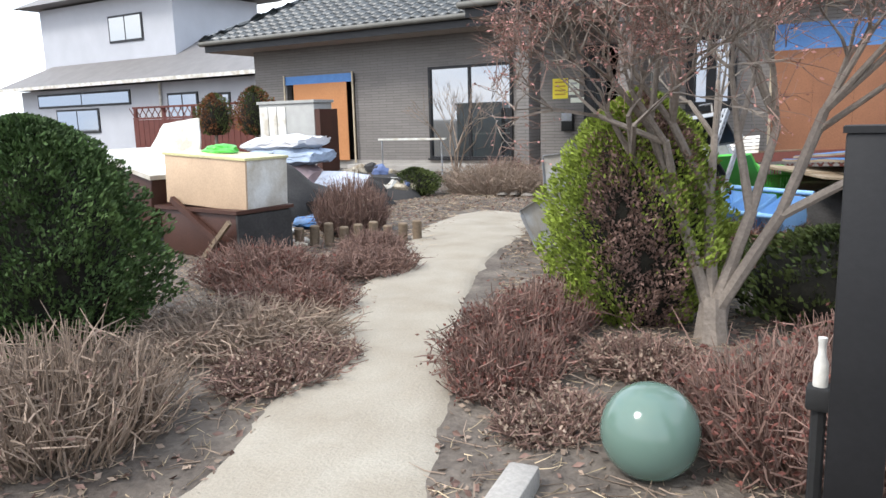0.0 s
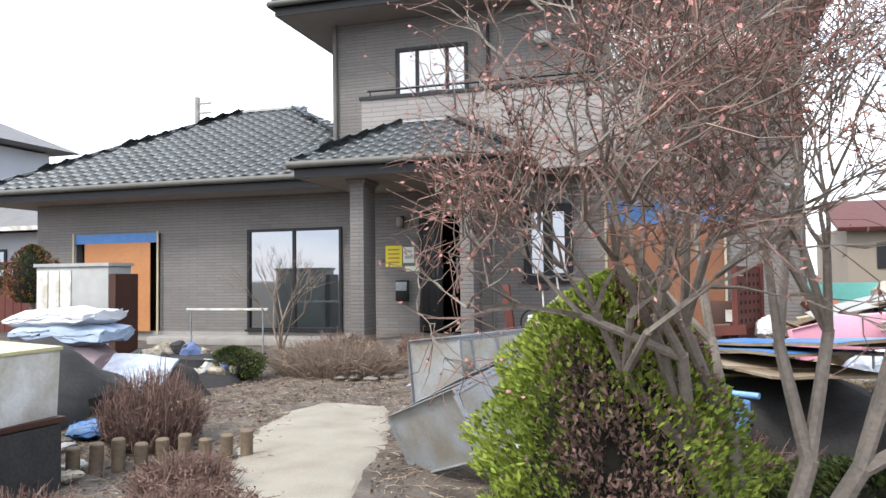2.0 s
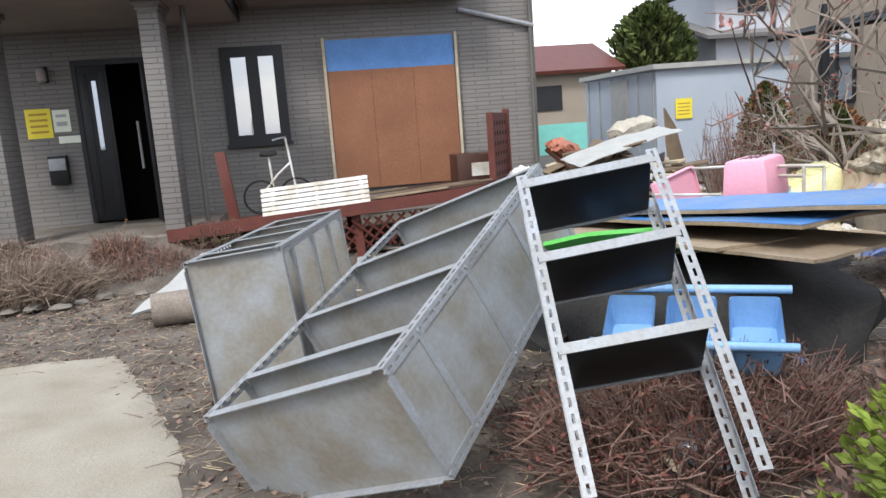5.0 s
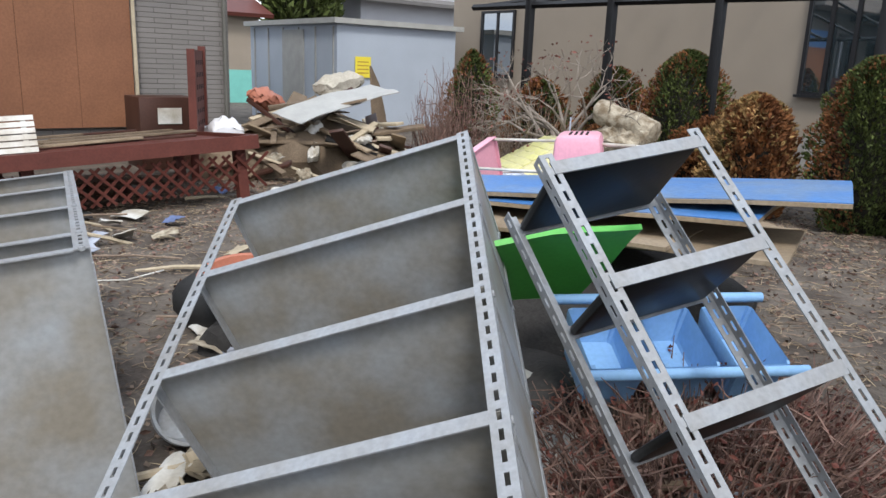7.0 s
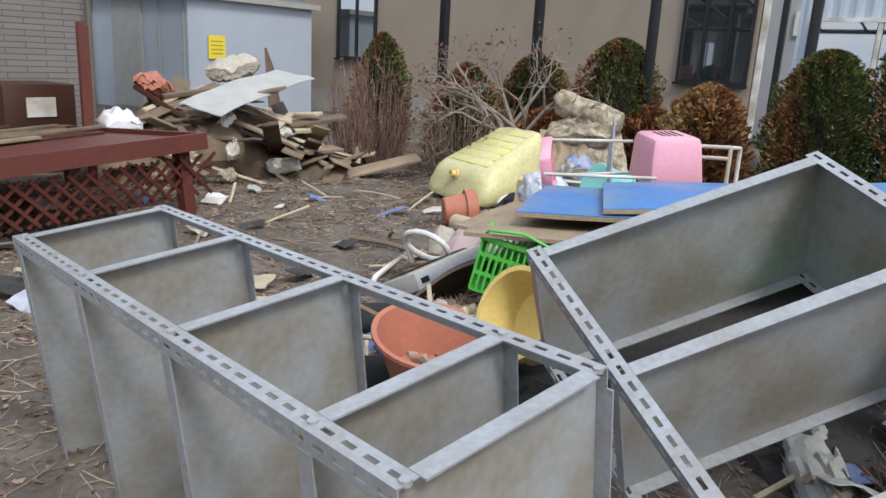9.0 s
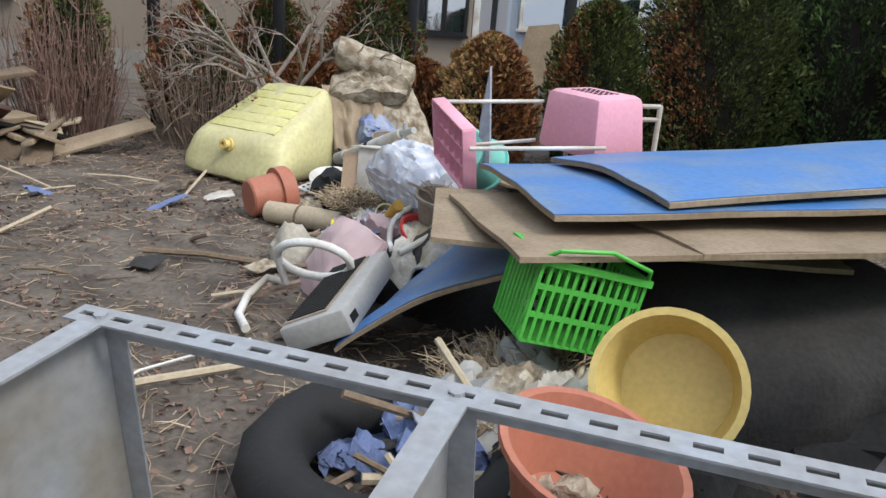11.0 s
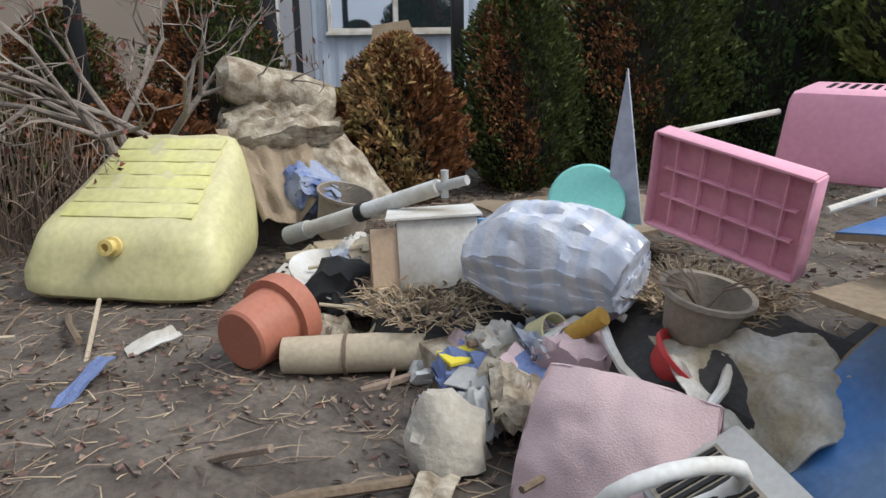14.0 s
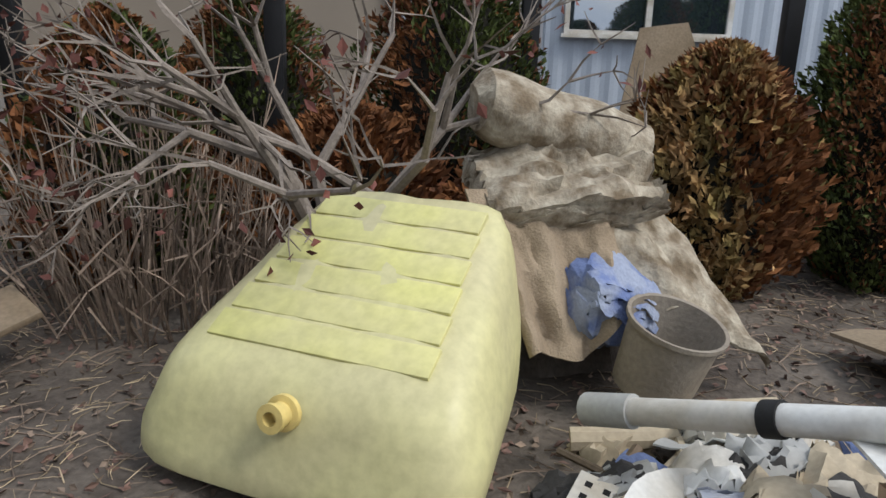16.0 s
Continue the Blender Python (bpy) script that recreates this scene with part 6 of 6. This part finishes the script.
single("cabinet_base_heap", lump((0.9, 0.6, 0.25), 4.4), M_DARKCLOTH, "mud and rubbish under the cabinet", "heap", pose(-4.3, 2.9, 0))
single("white_board", patch([(-4.9, 3.3, 0.85), (-4.2, 3.4, 0.8), (-4.3, 3.5, 1.2), (-4.8, 3.45, 1.15)], 0.02, 0, 5, 5, 0.02, 2), M_WHITE, "crumpled white board on the pile", "board")
single("pile_mound", lump((1.2, 1.4, 0.7), 7.7, 0.25), M_DARKCLOTH, "long mound of muddy household waste", "heap", pose(-5.2, 4.6, 0))
gc = thing("grey_locker", "pale grey locker cabinet standing behind the pile", "cabinet", pose(-8.4, 8.5, 0))
part("body", boxes((0, 1.35, 0, 0.5, 0, 1.48), bev=0.008), M_GREYPLASTIC, gc)
for k in range(3):
    part("door", boxes((0.03 + k * 0.22, 0.23 + k * 0.22, -0.018, 0.0, 0.1, 1.42), bev=0.004), M_WHITE, gc)
part("top", boxes((-0.03, 1.38, -0.03, 0.53, 1.48, 1.53)), M_GREYPLASTIC, gc)
part("brown_end", boxes((1.36, 1.48, 0.0, 0.5, 0, 1.36)), M_BROWN, gc)
for k, (x, y, z, sx, sy, sz, mt, lab) in enumerate(((-5.55, 6.1, 0.84, 1.15, 0.7, 0.2, M_FUTON, "folded white quilt on a pile of bedding"), (-5.45, 6.1, 0.66, 1.15, 0.7, 0.24, M_FUTONB, "folded pale blue quilt on a pile of bedding"), (-5.5, 6.1, 0.36, 0.9, 0.6, 0.42, M_PINKCLOTH, "pale pink stuffed bedding bag"))):
    single("quilt", soft((sx, sy, sz), 20 + k, 10, 1.1, 0.05), mt, lab, "bedding", pose(x, y, z, 0, 3 * k - 2, 8 * k), "pile of bedding")
single("quilt_rest", lump((0.55, 0.45, 0.3), 3.4), M_DARKCLOTH, "dark sacks under the bedding", "heap", pose(-5.5, 6.15, 0))
single("grey_sheet", patch([(-4.6, 5.3, 0.08), (-3.6, 5.0, 0.06), (-3.9, 5.9, 0.42), (-4.8, 6.0, 0.45)], 0.02, 0.02, 8, 8, 0.02, 8), M_CLEAR, "grey plastic sheet over the mound", "sheet")
single("sheet_rest", lump((0.7, 0.5, 0.36), 5.9), M_DARKCLOTH, "mound of wet cloth", "heap", pose(-4.35, 6.0, 0))
single("blue_tarpaulin", soft((0.6, 0.3, 0.1), 15, 9, 1.0, 0.06), M_BLUEBOARD, "crumpled bright blue tarpaulin", "tarpaulin", pose(-3.3, 4.2, 0.07, 0, 0, 30))
rng3 = random.Random(31)
for k in range(16):
    a, q = rng3.uniform(0, 6.28), rng3.random() ** 0.5
    mt = rng3.choice([M_DARKCLOTH, M_DARKCLOTH, M_BLANKET, M_CLOTHBLUE, M_WHITE, M_GREYPLASTIC])
    single("rag", soft((rng3.uniform(0.2, 0.5), rng3.uniform(0.15, 0.3), rng3.uniform(0.08, 0.2)), 40 + k, 6, 1.1, 0.06), mt, "muddy crumpled cloth thrown on the pile", "cloth", pose(-4.9 + 0.75 * q * math.cos(a), 7.1 + 0.6 * q * math.sin(a), 0.12 + 0.34 * (1 - q), rng3.uniform(-20, 20), rng3.uniform(-20, 20), rng3.uniform(0, 360)), "rags on the pile")
single("rag_mound", lump((0.9, 0.75, 0.4), 1.9), M_DARKCLOTH, "dark mound of wet textiles", "heap", pose(-4.9, 7.1, 0))
stake = to_mesh(tube([(0, 0, -0.05), (0, 0, 0.15), (0, 0, 0.16)], [0.045, 0.045, 0.036], 10), "log_stake", M_WOOD)
for k in range(9):
    single("log_stake", stake, M_WOOD, "short round log stake edging the bed", "stake", pose(-2.75 + k * 0.115, 3.22 + k * 0.075, 0.02 * (k % 3), 0, 3 * (k % 2), 0), "log stakes edging the bed")
for k in range(26):
    single("scrap", soft((rng3.uniform(0.06, 0.22), rng3.uniform(0.04, 0.12), rng3.uniform(0.015, 0.05)), 70 + k, 4, 1.0, 0.02), rng3.choice([M_WHITE, M_GREYPLASTIC, M_DARKCLOTH, M_BLANKET, M_BATTEN]), "small muddy scrap lying on soil", "scrap", pose(rng3.uniform(-4.2, -2.5), rng3.uniform(2.4, 4.6), 0.035, 0, 0, rng3.uniform(0, 360)), "scraps by the left pile")
golden = conifer("golden_bush", (-2.15, -0.35, 0.55), 0.4, 0.4, 0.75, M_GOLD, "golden-leaved drooping conifer by the path", 2600, 0.05, 0.0, 0.6)
single("bush_stem", tube([(-2.15, -0.35, 0), (-2.12, -0.33, 0.4), (-2.0, -0.3, 1.0), (-1.95, -0.3, 1.8)], [0.035, 0.03, 0.022, 0.015]), M_BARK, "thin leaning bare stem", "stem")
conifer("topiary_bush", (-9.5, 9.5, 0.9), 0.42, 0.42, 1.0, M_HEDGE, "clipped ball-shaped browning bush", 3500, 0.06, brown=M_RUST, brown_share=0.5)
conifer("topiary_bush", (-11.5, 10.2, 0.9), 0.42, 0.42, 0.95, M_HEDGE, "clipped ball-shaped browning bush", 3500, 0.06, brown=M_RUST, brown_share=0.5)
for x, y in ((-9.5, 9.5), (-11.5, 10.2)):
    single("bush_stem", tube([(x, y, -0.05), (x, y, 1.0)], 0.04), M_BARK, "bare trunk of a clipped bush", "stem")

# ---- near the gate ----
gate = thing("gate_post", "square black painted gate post", "post", pose(1.93, -0.05, 0))
part("post", boxes((-0.06, 0.06, -0.06, 0.06, -0.05, 1.07), bev=0.005), M_BLACKPOST, gate)
part("cap", boxes((-0.066, 0.066, -0.066, 0.066, 1.07, 1.085)), M_BLACKPOST, gate)
fx = thing("garden_tap", "small dark fitting with a white cap", "fitting", pose(1.84, 0.06, 0))
part("stem", rods(((0, 0, 0), (0, 0, 0.38), 0.018)), M_RUBBER, fx)
part("body", boxes((-0.03, 0.05, -0.03, 0.03, 0.38, 0.44), bev=0.008), M_RUBBER, fx)
part("cap", lathe([(0.001, 0.44), (0.018, 0.44), (0.017, 0.50), (0.010, 0.52), (0.009, 0.55), (0.011, 0.555), (0.011, 0.565), (0.001, 0.568)], 16), M_WHITE, fx)
bm = bmesh.new()
bmesh.ops.create_uvsphere(bm, u_segments=40, v_segments=24, radius=0.155)
single("glass_float", bm, M_GLASSBALL, "green blown-glass fishing float lying on the bed", "glass ball", pose(1.36, 0.27, 0.14))
kb = thing("bed_kerb", "low concrete kerb round the planting bed", "kerb", pose(0.97, 0.05, 0), kind="structure")
for k in range(1, 3):
    part("kerb_stone", boxes((0.02, 0.12, -0.02 - k * 0.46, 0.42 - k * 0.46, -0.05, 0.07), m=pose(0, 0, 0, 0, 0, 8), bev=0.012), M_CONCRETE, kb)
part("kerb_stone", boxes((-0.45, -0.01, -0.9, -0.78, -0.05, 0.06), bev=0.012), M_CONCRETE, kb)

# ---- fittings of the house ----
n1 = thing("yellow_notice", "yellow printed notice taped to the wall", "sign", pose(-4.11, WY - 0.012, 1.46))
part("sheet", boxes((0, 0.33, 0, 0.008, 0, 0.40)), M_YPAPER, n1)
for k in range(4):
    part("text_bar", boxes((0.05, 0.28, -0.003, 0.0, 0.07 + k * 0.08, 0.10 + k * 0.08)), M_GOLD, n1)
n2 = thing("white_notice", "pale green printed notice taped to the wall", "sign", pose(-3.76, WY - 0.012, 1.53))
part("sheet", boxes((0, 0.22, 0, 0.008, 0, 0.30)), M_PAPER, n2)
part("text_bar", boxes((0.04, 0.18, -0.003, 0.0, 0.2, 0.24)), M_GREYPLASTIC, n2)
part("text_bar", boxes((0.04, 0.18, -0.003, 0.0, 0.08, 0.14)), M_GREYPLASTIC, n2)
single("name_plate", boxes((0, 0.30, -0.02, 0.0, 0, 0.10), bev=0.004), M_PAPER, "pale stone name plate on the wall", "plate", pose(-3.72, WY - 0.002, 1.37))
mb = thing("mailbox", "black and silver wall mailbox", "mailbox", pose(-3.88, WY - 0.002, 0.81))
part("body", boxes((0, 0.24, -0.12, 0, 0, 0.40), bev=0.01), M_BLACKSTEEL, mb)
part("flap", boxes((0.01, 0.23, -0.135, -0.12, 0.2, 0.36), bev=0.004), M_STEELPOST, mb)
wlp = thing("wall_lamp", "small bronze porch wall lamp", "lamp", pose(-3.79, WY - 0.002, 2.2))
part("bracket", boxes((-0.06, 0.06, -0.04, 0, 0.0, 0.22), bev=0.008), M_FRAME, wlp)
part("shade", lathe([(0.03, 0.0), (0.065, 0.03), (0.06, 0.16), (0.03, 0.2)], 16, pose(0, -0.1, 0)), M_SOFFIT, wlp)
bl = thing("balcony_lamp", "round white lamp on the upper wall", "lamp", pose(-1.03, WY - 0.002, 5.4))
part("globe", lathe([(0.001, 0), (0.1, 0.01), (0.16, 0.08), (0.16, 0.2), (0.001, 0.26)], 18, pose(0, -0.1, 0)), M_WHITE, bl)
part("mount", boxes((-0.06, 0.06, -0.06, 0, 0.05, 0.2)), M_FRAME, bl)
dsh = thing("satellite_dish", "white satellite dish on the balcony corner", "dish", pose(2.18, 11.75, 4.55))
part("dish", lathe([(0.001, 0.0), (0.12, 0.012), (0.22, 0.04), (0.29, 0.08), (0.29, 0.088), (0.22, 0.05), (0.12, 0.022), (0.001, 0.012)], 28, pose(0, 0, 0.28, 72, 0, 10)), M_WHITE, dsh)
part("mast", rods(((0, 0.05, -0.3), (0, 0.05, 0.28), 0.02)), M_STEELPOST, dsh)
part("arm", rods(((0, 0, 0.05), (0, -0.35, 0.12), 0.012)), M_STEELPOST, dsh)
for x, y, z0, z1 in ((3.12, WY - 0.05, 0, 6.3), (-1.66, 10.9, 0.2, 2.95), (-5.1, WY - 0.05, 3.6, 6.3), (-2.05, WY - 0.05, 4.5, 5.9)):
    single("downpipe", rods(((x, y, z0), (x, y, z1), 0.032)), M_GUTTER if z0 < 4.4 else M_FRAME, "slim metal downpipe fixed to the wall", "pipe", kind="structure")
single("side_gutter", rods(((2.03, WY - 0.06, 2.9), (3.17, WY - 0.06, 2.62), 0.035)), M_STEELPOST, "sloping pale gutter pipe on the wall", "pipe", kind="structure")
single("trim", boxes((2.15, 3.19, WY - 0.012, WY, 3.29, 3.33)), M_FRAME, "dark storey trim line", "trim", kind="structure")
single("trim_base", boxes((-12.42, -4.3, WY - 0.02, WY, 0.0, 0.2)), M_CONCRETE, "concrete plinth of the house", "trim", kind="structure")
single("ledge", boxes((-8.9, -4.3, 11.7, WY - 0.02, -0.03, 0.14), bev=0.01), M_CONCRETE, "narrow concrete terrace before the window", "terrace", kind="structure")
bench = thing("white_rail", "white bar on thin legs before the house", "rail", pose(-7.1, 10.5, 0))
part("bar", boxes((0, 1.6, -0.03, 0.03, 0.72, 0.76), bev=0.006), M_WHITE, bench)
for x in (0.08, 1.5):
    part("leg", rods(((x, 0, 0), (x, 0, 0.72), 0.015)), M_STEELPOST, bench)
bt = thing("bare_shrub_tree", "small leafless multi-stemmed shrub before a window", "tree", pose(-5.0, 10.0, 0))
be = []
branching(bt, (0, 0, 0), [((-0.3, 0.1, 1), 0.5), ((0.0, 0.2, 1), 0.55), ((0.35, 0, 1), 0.5), ((0.1, -0.2, 1), 0.5)], 0.02, 5, 0.28, 0.4, M_TWIG, be, 21)
for k in range(34):
    single("bed_stone", lump((rng3.uniform(0.03, 0.11), rng3.uniform(0.03, 0.09), rng3.uniform(0.02, 0.06)), k * 1.7, 0.5, 2), M_DIRTYCONC, "rough stone edging the bed by the porch", "stone", pose(-2.9 + 2.1 * rng3.random(), 7.6 + 1.1 * rng3.random(), 0.03), "stones of the bed")
shrub("dry_shrub", (-1.9, 8.4, 0), 0.45, 0.35, 0.4, "rust-brown withered shrub on the stony bed", 500, 900, M_TWIGRED, M_RUST)
conifer("low_evergreen", (-0.8, 8.35, 0), 0.5, 0.3, 0.4, M_HEDGE, "low spreading green bush by the deck", 4000, 0.045)
conifer("low_evergreen", (-3.6, 9.6, 0), 0.5, 0.3, 0.34, M_HEDGE, "low green bush before the porch", 3000, 0.045)

# ---- small debris between the larger things ----
def scraps(n, cx, cy, rx, ry, zb, seed, mats, kinds, group):
    rng = random.Random(seed)
    for k in range(n):
        a, q = rng.uniform(0, 6.28), math.sqrt(rng.random())
        x, y = cx + rx * q * math.cos(a), cy + ry * q * math.sin(a)
        kind, lab = rng.choice(kinds)
        mt = rng.choice(mats)
        m = pose(x, y, zb * (1 - q) + 0.03, rng.uniform(-25, 25), rng.uniform(-25, 25), rng.uniform(0, 360))
        if kind == "stick":
            l = rng.uniform(0.15, 0.6)
            single("stick", tube([(-l / 2, 0, 0), (0, 0.02 * rng.uniform(-1, 1), 0.01), (l / 2, 0, 0)], rng.uniform(0.006, 0.016), 6), rng.choice([M_WOOD, M_BATTEN, M_TWIG]), lab, "stick", m, group)
        elif kind == "rag":
            single("rag", soft((rng.uniform(0.12, 0.32), rng.uniform(0.1, 0.22), rng.uniform(0.04, 0.12)), seed + k, 10, 1.1, 0.045), mt, lab, "cloth", m, group)
        else:
            w, d = rng.uniform(0.08, 0.3), rng.uniform(0.06, 0.2)
            single("sheet_scrap", patch([(-w / 2, -d / 2, 0), (w / 2, -d / 2, 0), (w / 2 * 0.8, d / 2, 0.01), (-w / 2, d / 2, 0)], 0.005, 0.01, 5, 4, 0.02, k), mt, lab, "scrap", m, group)


KINDS = [("stick", "thin broken stick among debris"), ("rag", "crumpled muddy rag among debris"), ("sheet", "torn flat scrap among debris")]
MIX = [M_WHITE, M_BLANKET, M_DARKCLOTH, M_CLEAR, M_CLOTHBLUE, M_GREYPLASTIC, M_BATTEN, M_WHITE]
scraps(110, 3.6, 6.75, 0.75, 0.5, 0.2, 5, MIX, KINDS, "debris by the tank")
scraps(64, 2.5, 6.5, 0.5, 0.32, 0.2, 15, MIX + [M_BLANKET, M_PINKCLOTH], KINDS, "debris by the cushion")
scraps(70, 0.75, 5.7, 0.6, 0.45, 0.26, 25, MIX, KINDS, "debris under the panels")
scraps(40, 1.1, 4.1, 0.7, 0.5, 0.18, 35, MIX, KINDS, "debris under the tiered rack")
scraps(24, -0.1, 4.4, 0.3, 0.5, 0.1, 45, MIX, KINDS, "debris between the racks")
scraps(60, 3.6, 10.6, 1.3, 1.0, 0.8, 55, [M_WOOD, M_BOARD, M_WHITE, M_BLANKET], KINDS, "debris on the large heap")
scraps(60, 1.5, 8.4, 2.2, 1.6, 0.0, 65, MIX, KINDS[:1] + KINDS[2:], "scraps on open soil")
crp = thing("twisted_cord_bundle", "looped white piping on muddy cloth", "piping", pose(2.25, 6.25, 0.25))
part("loop", tube([(0.25 * math.cos(a) * (1 + 0.2 * math.sin(3 * a)), 0.16 * math.sin(a), 0.05 * math.sin(2 * a)) for a in [i * 0.35 for i in range(18)]], 0.014), M_WHITE, crp)
bowl("muddy_pot", pose(2.22, 6.19, 0.30, 6, -10, 0), 0.115, 0.12, M_MUD, "grey glazed pot full of twigs", "pot", 0.012, 0.7)
single("orange_tube", rods(((2.55, 6.55, 0.12), (2.35, 6.4, 0.33), 0.028), seg=12), M_GOLD, "orange plastic tube sticking out", "tube")
single("curved_frame", tube([(1.35, 5.75, 0.12), (1.25, 5.78, 0.32), (1.15, 5.72, 0.36), (1.08, 5.65, 0.3), (1.05, 5.62, 0.1)], 0.012), M_STEELPOST, "curved chrome frame in the debris", "frame")
single("white_spike", patch([(2.84, 6.02, 0.45), (2.94, 6.10, 0.45), (2.93, 6.10, 0.7), (2.9, 6.07, 0.98)], 0.01, 0, 3, 6, 0, 1), M_CLEAR, "pointed shard of milky plastic", "shard")
single("blue_rod_pair", rods(((3.5, 6.6, 0.36), (3.0, 6.25, 0.44), 0.014), ((3.52, 6.56, 0.35), (3.02, 6.2, 0.43), 0.014)), M_LBLUE, "pair of blue metal rods", "rods")
single("tyre", tube([(0.55 + 0.3 * math.cos(a), 6.02 + 0.3 * math.sin(a), 0.12) for a in [i * 0.33 for i in range(20)]], 0.09, 10), M_RUBBER, "old car tyre lying flat", "tyre")
single("white_pan", lathe([(0.001, 0), (0.2, 0.0), (0.28, 0.03), (0.28, 0.036), (0.2, 0.01), (0.001, 0.008)], 28), M_WHITE, "shallow white enamel dish", "dish", pose(3.55, 6.95, 0.1, 14, -8, 0))
pc = thing("perforated_tray", "white perforated plastic tray", "tray", pose(3.75, 7.2, 0.06, 10, -12, -30))
part("plate", boxes((-0.14, 0.14, -0.1, 0.1, 0, 0.01), bev=0.003), M_WHITE, pc)
for i in range(6):
    for j in range(4):
        part("hole", boxes((-0.115 + i * 0.042, -0.098 + i * 0.042, -0.075 + j * 0.045, -0.058 + j * 0.045, 0.0095, 0.0115)), M_DARK, pc)
single("black_sack", lump((0.16, 0.15, 0.14), 8.8, 0.35), M_RUBBER, "crumpled black plastic sack", "sack", pose(3.42, 7.0, 0.12))
shrub("weeping_twigs", (3.4, 1.4, 0.0), 0.8, 0.7, 1.8, "tall thin twigs with pink buds", 420, 900, M_TWIG, M_BUD, 0.02, r=0.004)

for x, y, z, rx, ry in ((3.1, 6.75, 0.16, 0.35, 0.25), (2.9, 6.35, 0.22, 0.35, 0.25), (2.5, 6.0, 0.3, 0.3, 0.25), (3.7, 6.55, 0.08, 0.4, 0.3), (0.9, 5.75, 0.2, 0.3, 0.25)):
    shrub("straw_clump", (x, y, z), rx, ry, 0.07, "matted clump of dry straw and roots", 420, 260, M_STRAW, M_TWIG, 0.03, "straw clumps on debris", r=0.0028)

# ---- earth bank before the porch, and more debris ----
def bank(cx, cy, rx, ry, h, seed):
    """A low uneven spread of earth, thinning out at its rim."""
    bm = bmesh.new()
    n, rows = 40, []
    for j in range(n + 1):
        row = []
        for i in range(n + 1):
            u, v = -1 + 2 * i / n, -1 + 2 * j / n
            x, y = cx + rx * u, cy + ry * v
            q = max(0.0, 1 - u * u) * max(0.0, 1 - v * v)
            z = h * q ** 0.6 * (1 + 0.5 * noise.noise((x * 2.2, y * 2.2, seed))) + 0.05 * q ** 0.5 * noise.noise((x * 8, y * 8, seed))
            row.append(bm.verts.new((x, y, ground_z(x, y) - 0.02 + z)))
        rows.append(row)
    for a, b in zip(rows, rows[1:]):
        for i in range(n):
            bm.faces.new((a[i], a[i + 1], b[i + 1], b[i]))
    return bm


single("earth_bank", bank(-2.3, 9.1, 1.9, 1.15, 0.30, 3.0), M_SOIL, "low bank of washed-up soil before the porch", "soil bank", kind="structure")
for x, y, z, rx, ry, h, mt in ((-3.4, 8.9, 0.15, 0.6, 0.35, 0.38, M_TWIG), (-2.2, 8.6, 0.18, 0.25, 0.22, 0.34, M_RUST), (-1.3, 9.0, 0.2, 0.45, 0.3, 0.3, M_HEDGE)):
    shrub("dry_shrub", (x, y, z), rx, ry, h, "withered shrub on the soil bank", 350, 1100, M_TWIGRED, mt)
single("patterned_quilt", drape((2.24, 6.32, 0.30), (2.02, 5.98, 0.36), (1.86, 6.34, 0.10), (1.68, 6.08, 0.26), 1.6, 0.03, 2.0), M_QUILT, "stained pale quilt with faded flowers", "quilt")
bowl("red_bowl", pose(2.18, 6.30, 0.22, 30, -30, 0), 0.085, 0.06, M_REDPL, "small red plastic bowl among rags", "bowl", 0.006, 0.6)
single("cracked_rock", lump((0.09, 0.11, 0.16), 4.9, 0.3, 3), M_STONE, "pale cracked lump of rotten wood", "rock", pose(2.26, 6.88, 0.04, 0, 12, 0))
# dark lump added only to hold up the planter bowl
single("bowl_prop", lump((0.2, 0.2, 0.21), 7.3, 0.3), M_DARKCLOTH, "dark lump added to prop the planter bowl", "heap", pose(0.36, 5.6, 0.0))
rngp = random.Random(8)
for k in range(9):
    a = rngp.uniform(0, 6.28)
    single("pot_twig", tube([(0, 0, 0), (0.05 * math.cos(a), 0.05 * math.sin(a), 0.07), (0.15 * math.cos(a), 0.15 * math.sin(a), 0.10)], [0.005, 0.004, 0.002], 5), M_TWIG, "dry twig sticking out of a pot", "twig", pose(2.20, 6.19, 0.37), "twigs in the pot")
for x, y, r, h, lab in ((4.3, 7.05, 0.04, 0.5, "splintered grey stick by the bucket"), (4.15, 7.2, 0.035, 0.42, "splintered grey stick by the bucket")):
    single("broken_branch", tube([(0, 0, 0), (-0.02, -0.2, 0.02), (0.03, -h, 0.03)], [r, r * 0.9, r * 0.6], 8), M_BATTEN, lab, "branch", pose(x, y, 0.06))
for x, y, rx, ry, h, lm in ((0.62, 0.75, 0.24, 0.32, 0.26, M_LEAFRED), (0.95, 0.45, 0.20, 0.25, 0.12, M_TWIG), (1.05, 1.20, 0.28, 0.26, 0.16, M_TWIG), (1.95, 1.30, 0.38, 0.40, 0.34, M_LEAFRED), (-1.15, 1.35, 0.45, 0.35, 0.24, M_LEAFRED), (-1.35, 2.45, 0.35, 0.35, 0.22, M_TWIGRED), (-0.35, 0.45, 0.28, 0.40, 0.14, M_TWIG), (-1.75, 3.0, 0.30, 0.30, 0.24, M_TWIGRED)):
    shrub("dry_shrub", (x, y, 0), rx, ry, h, "low reddish brown withered azalea beside the path", 600, 1500, M_TWIGRED, lm, 0.022)
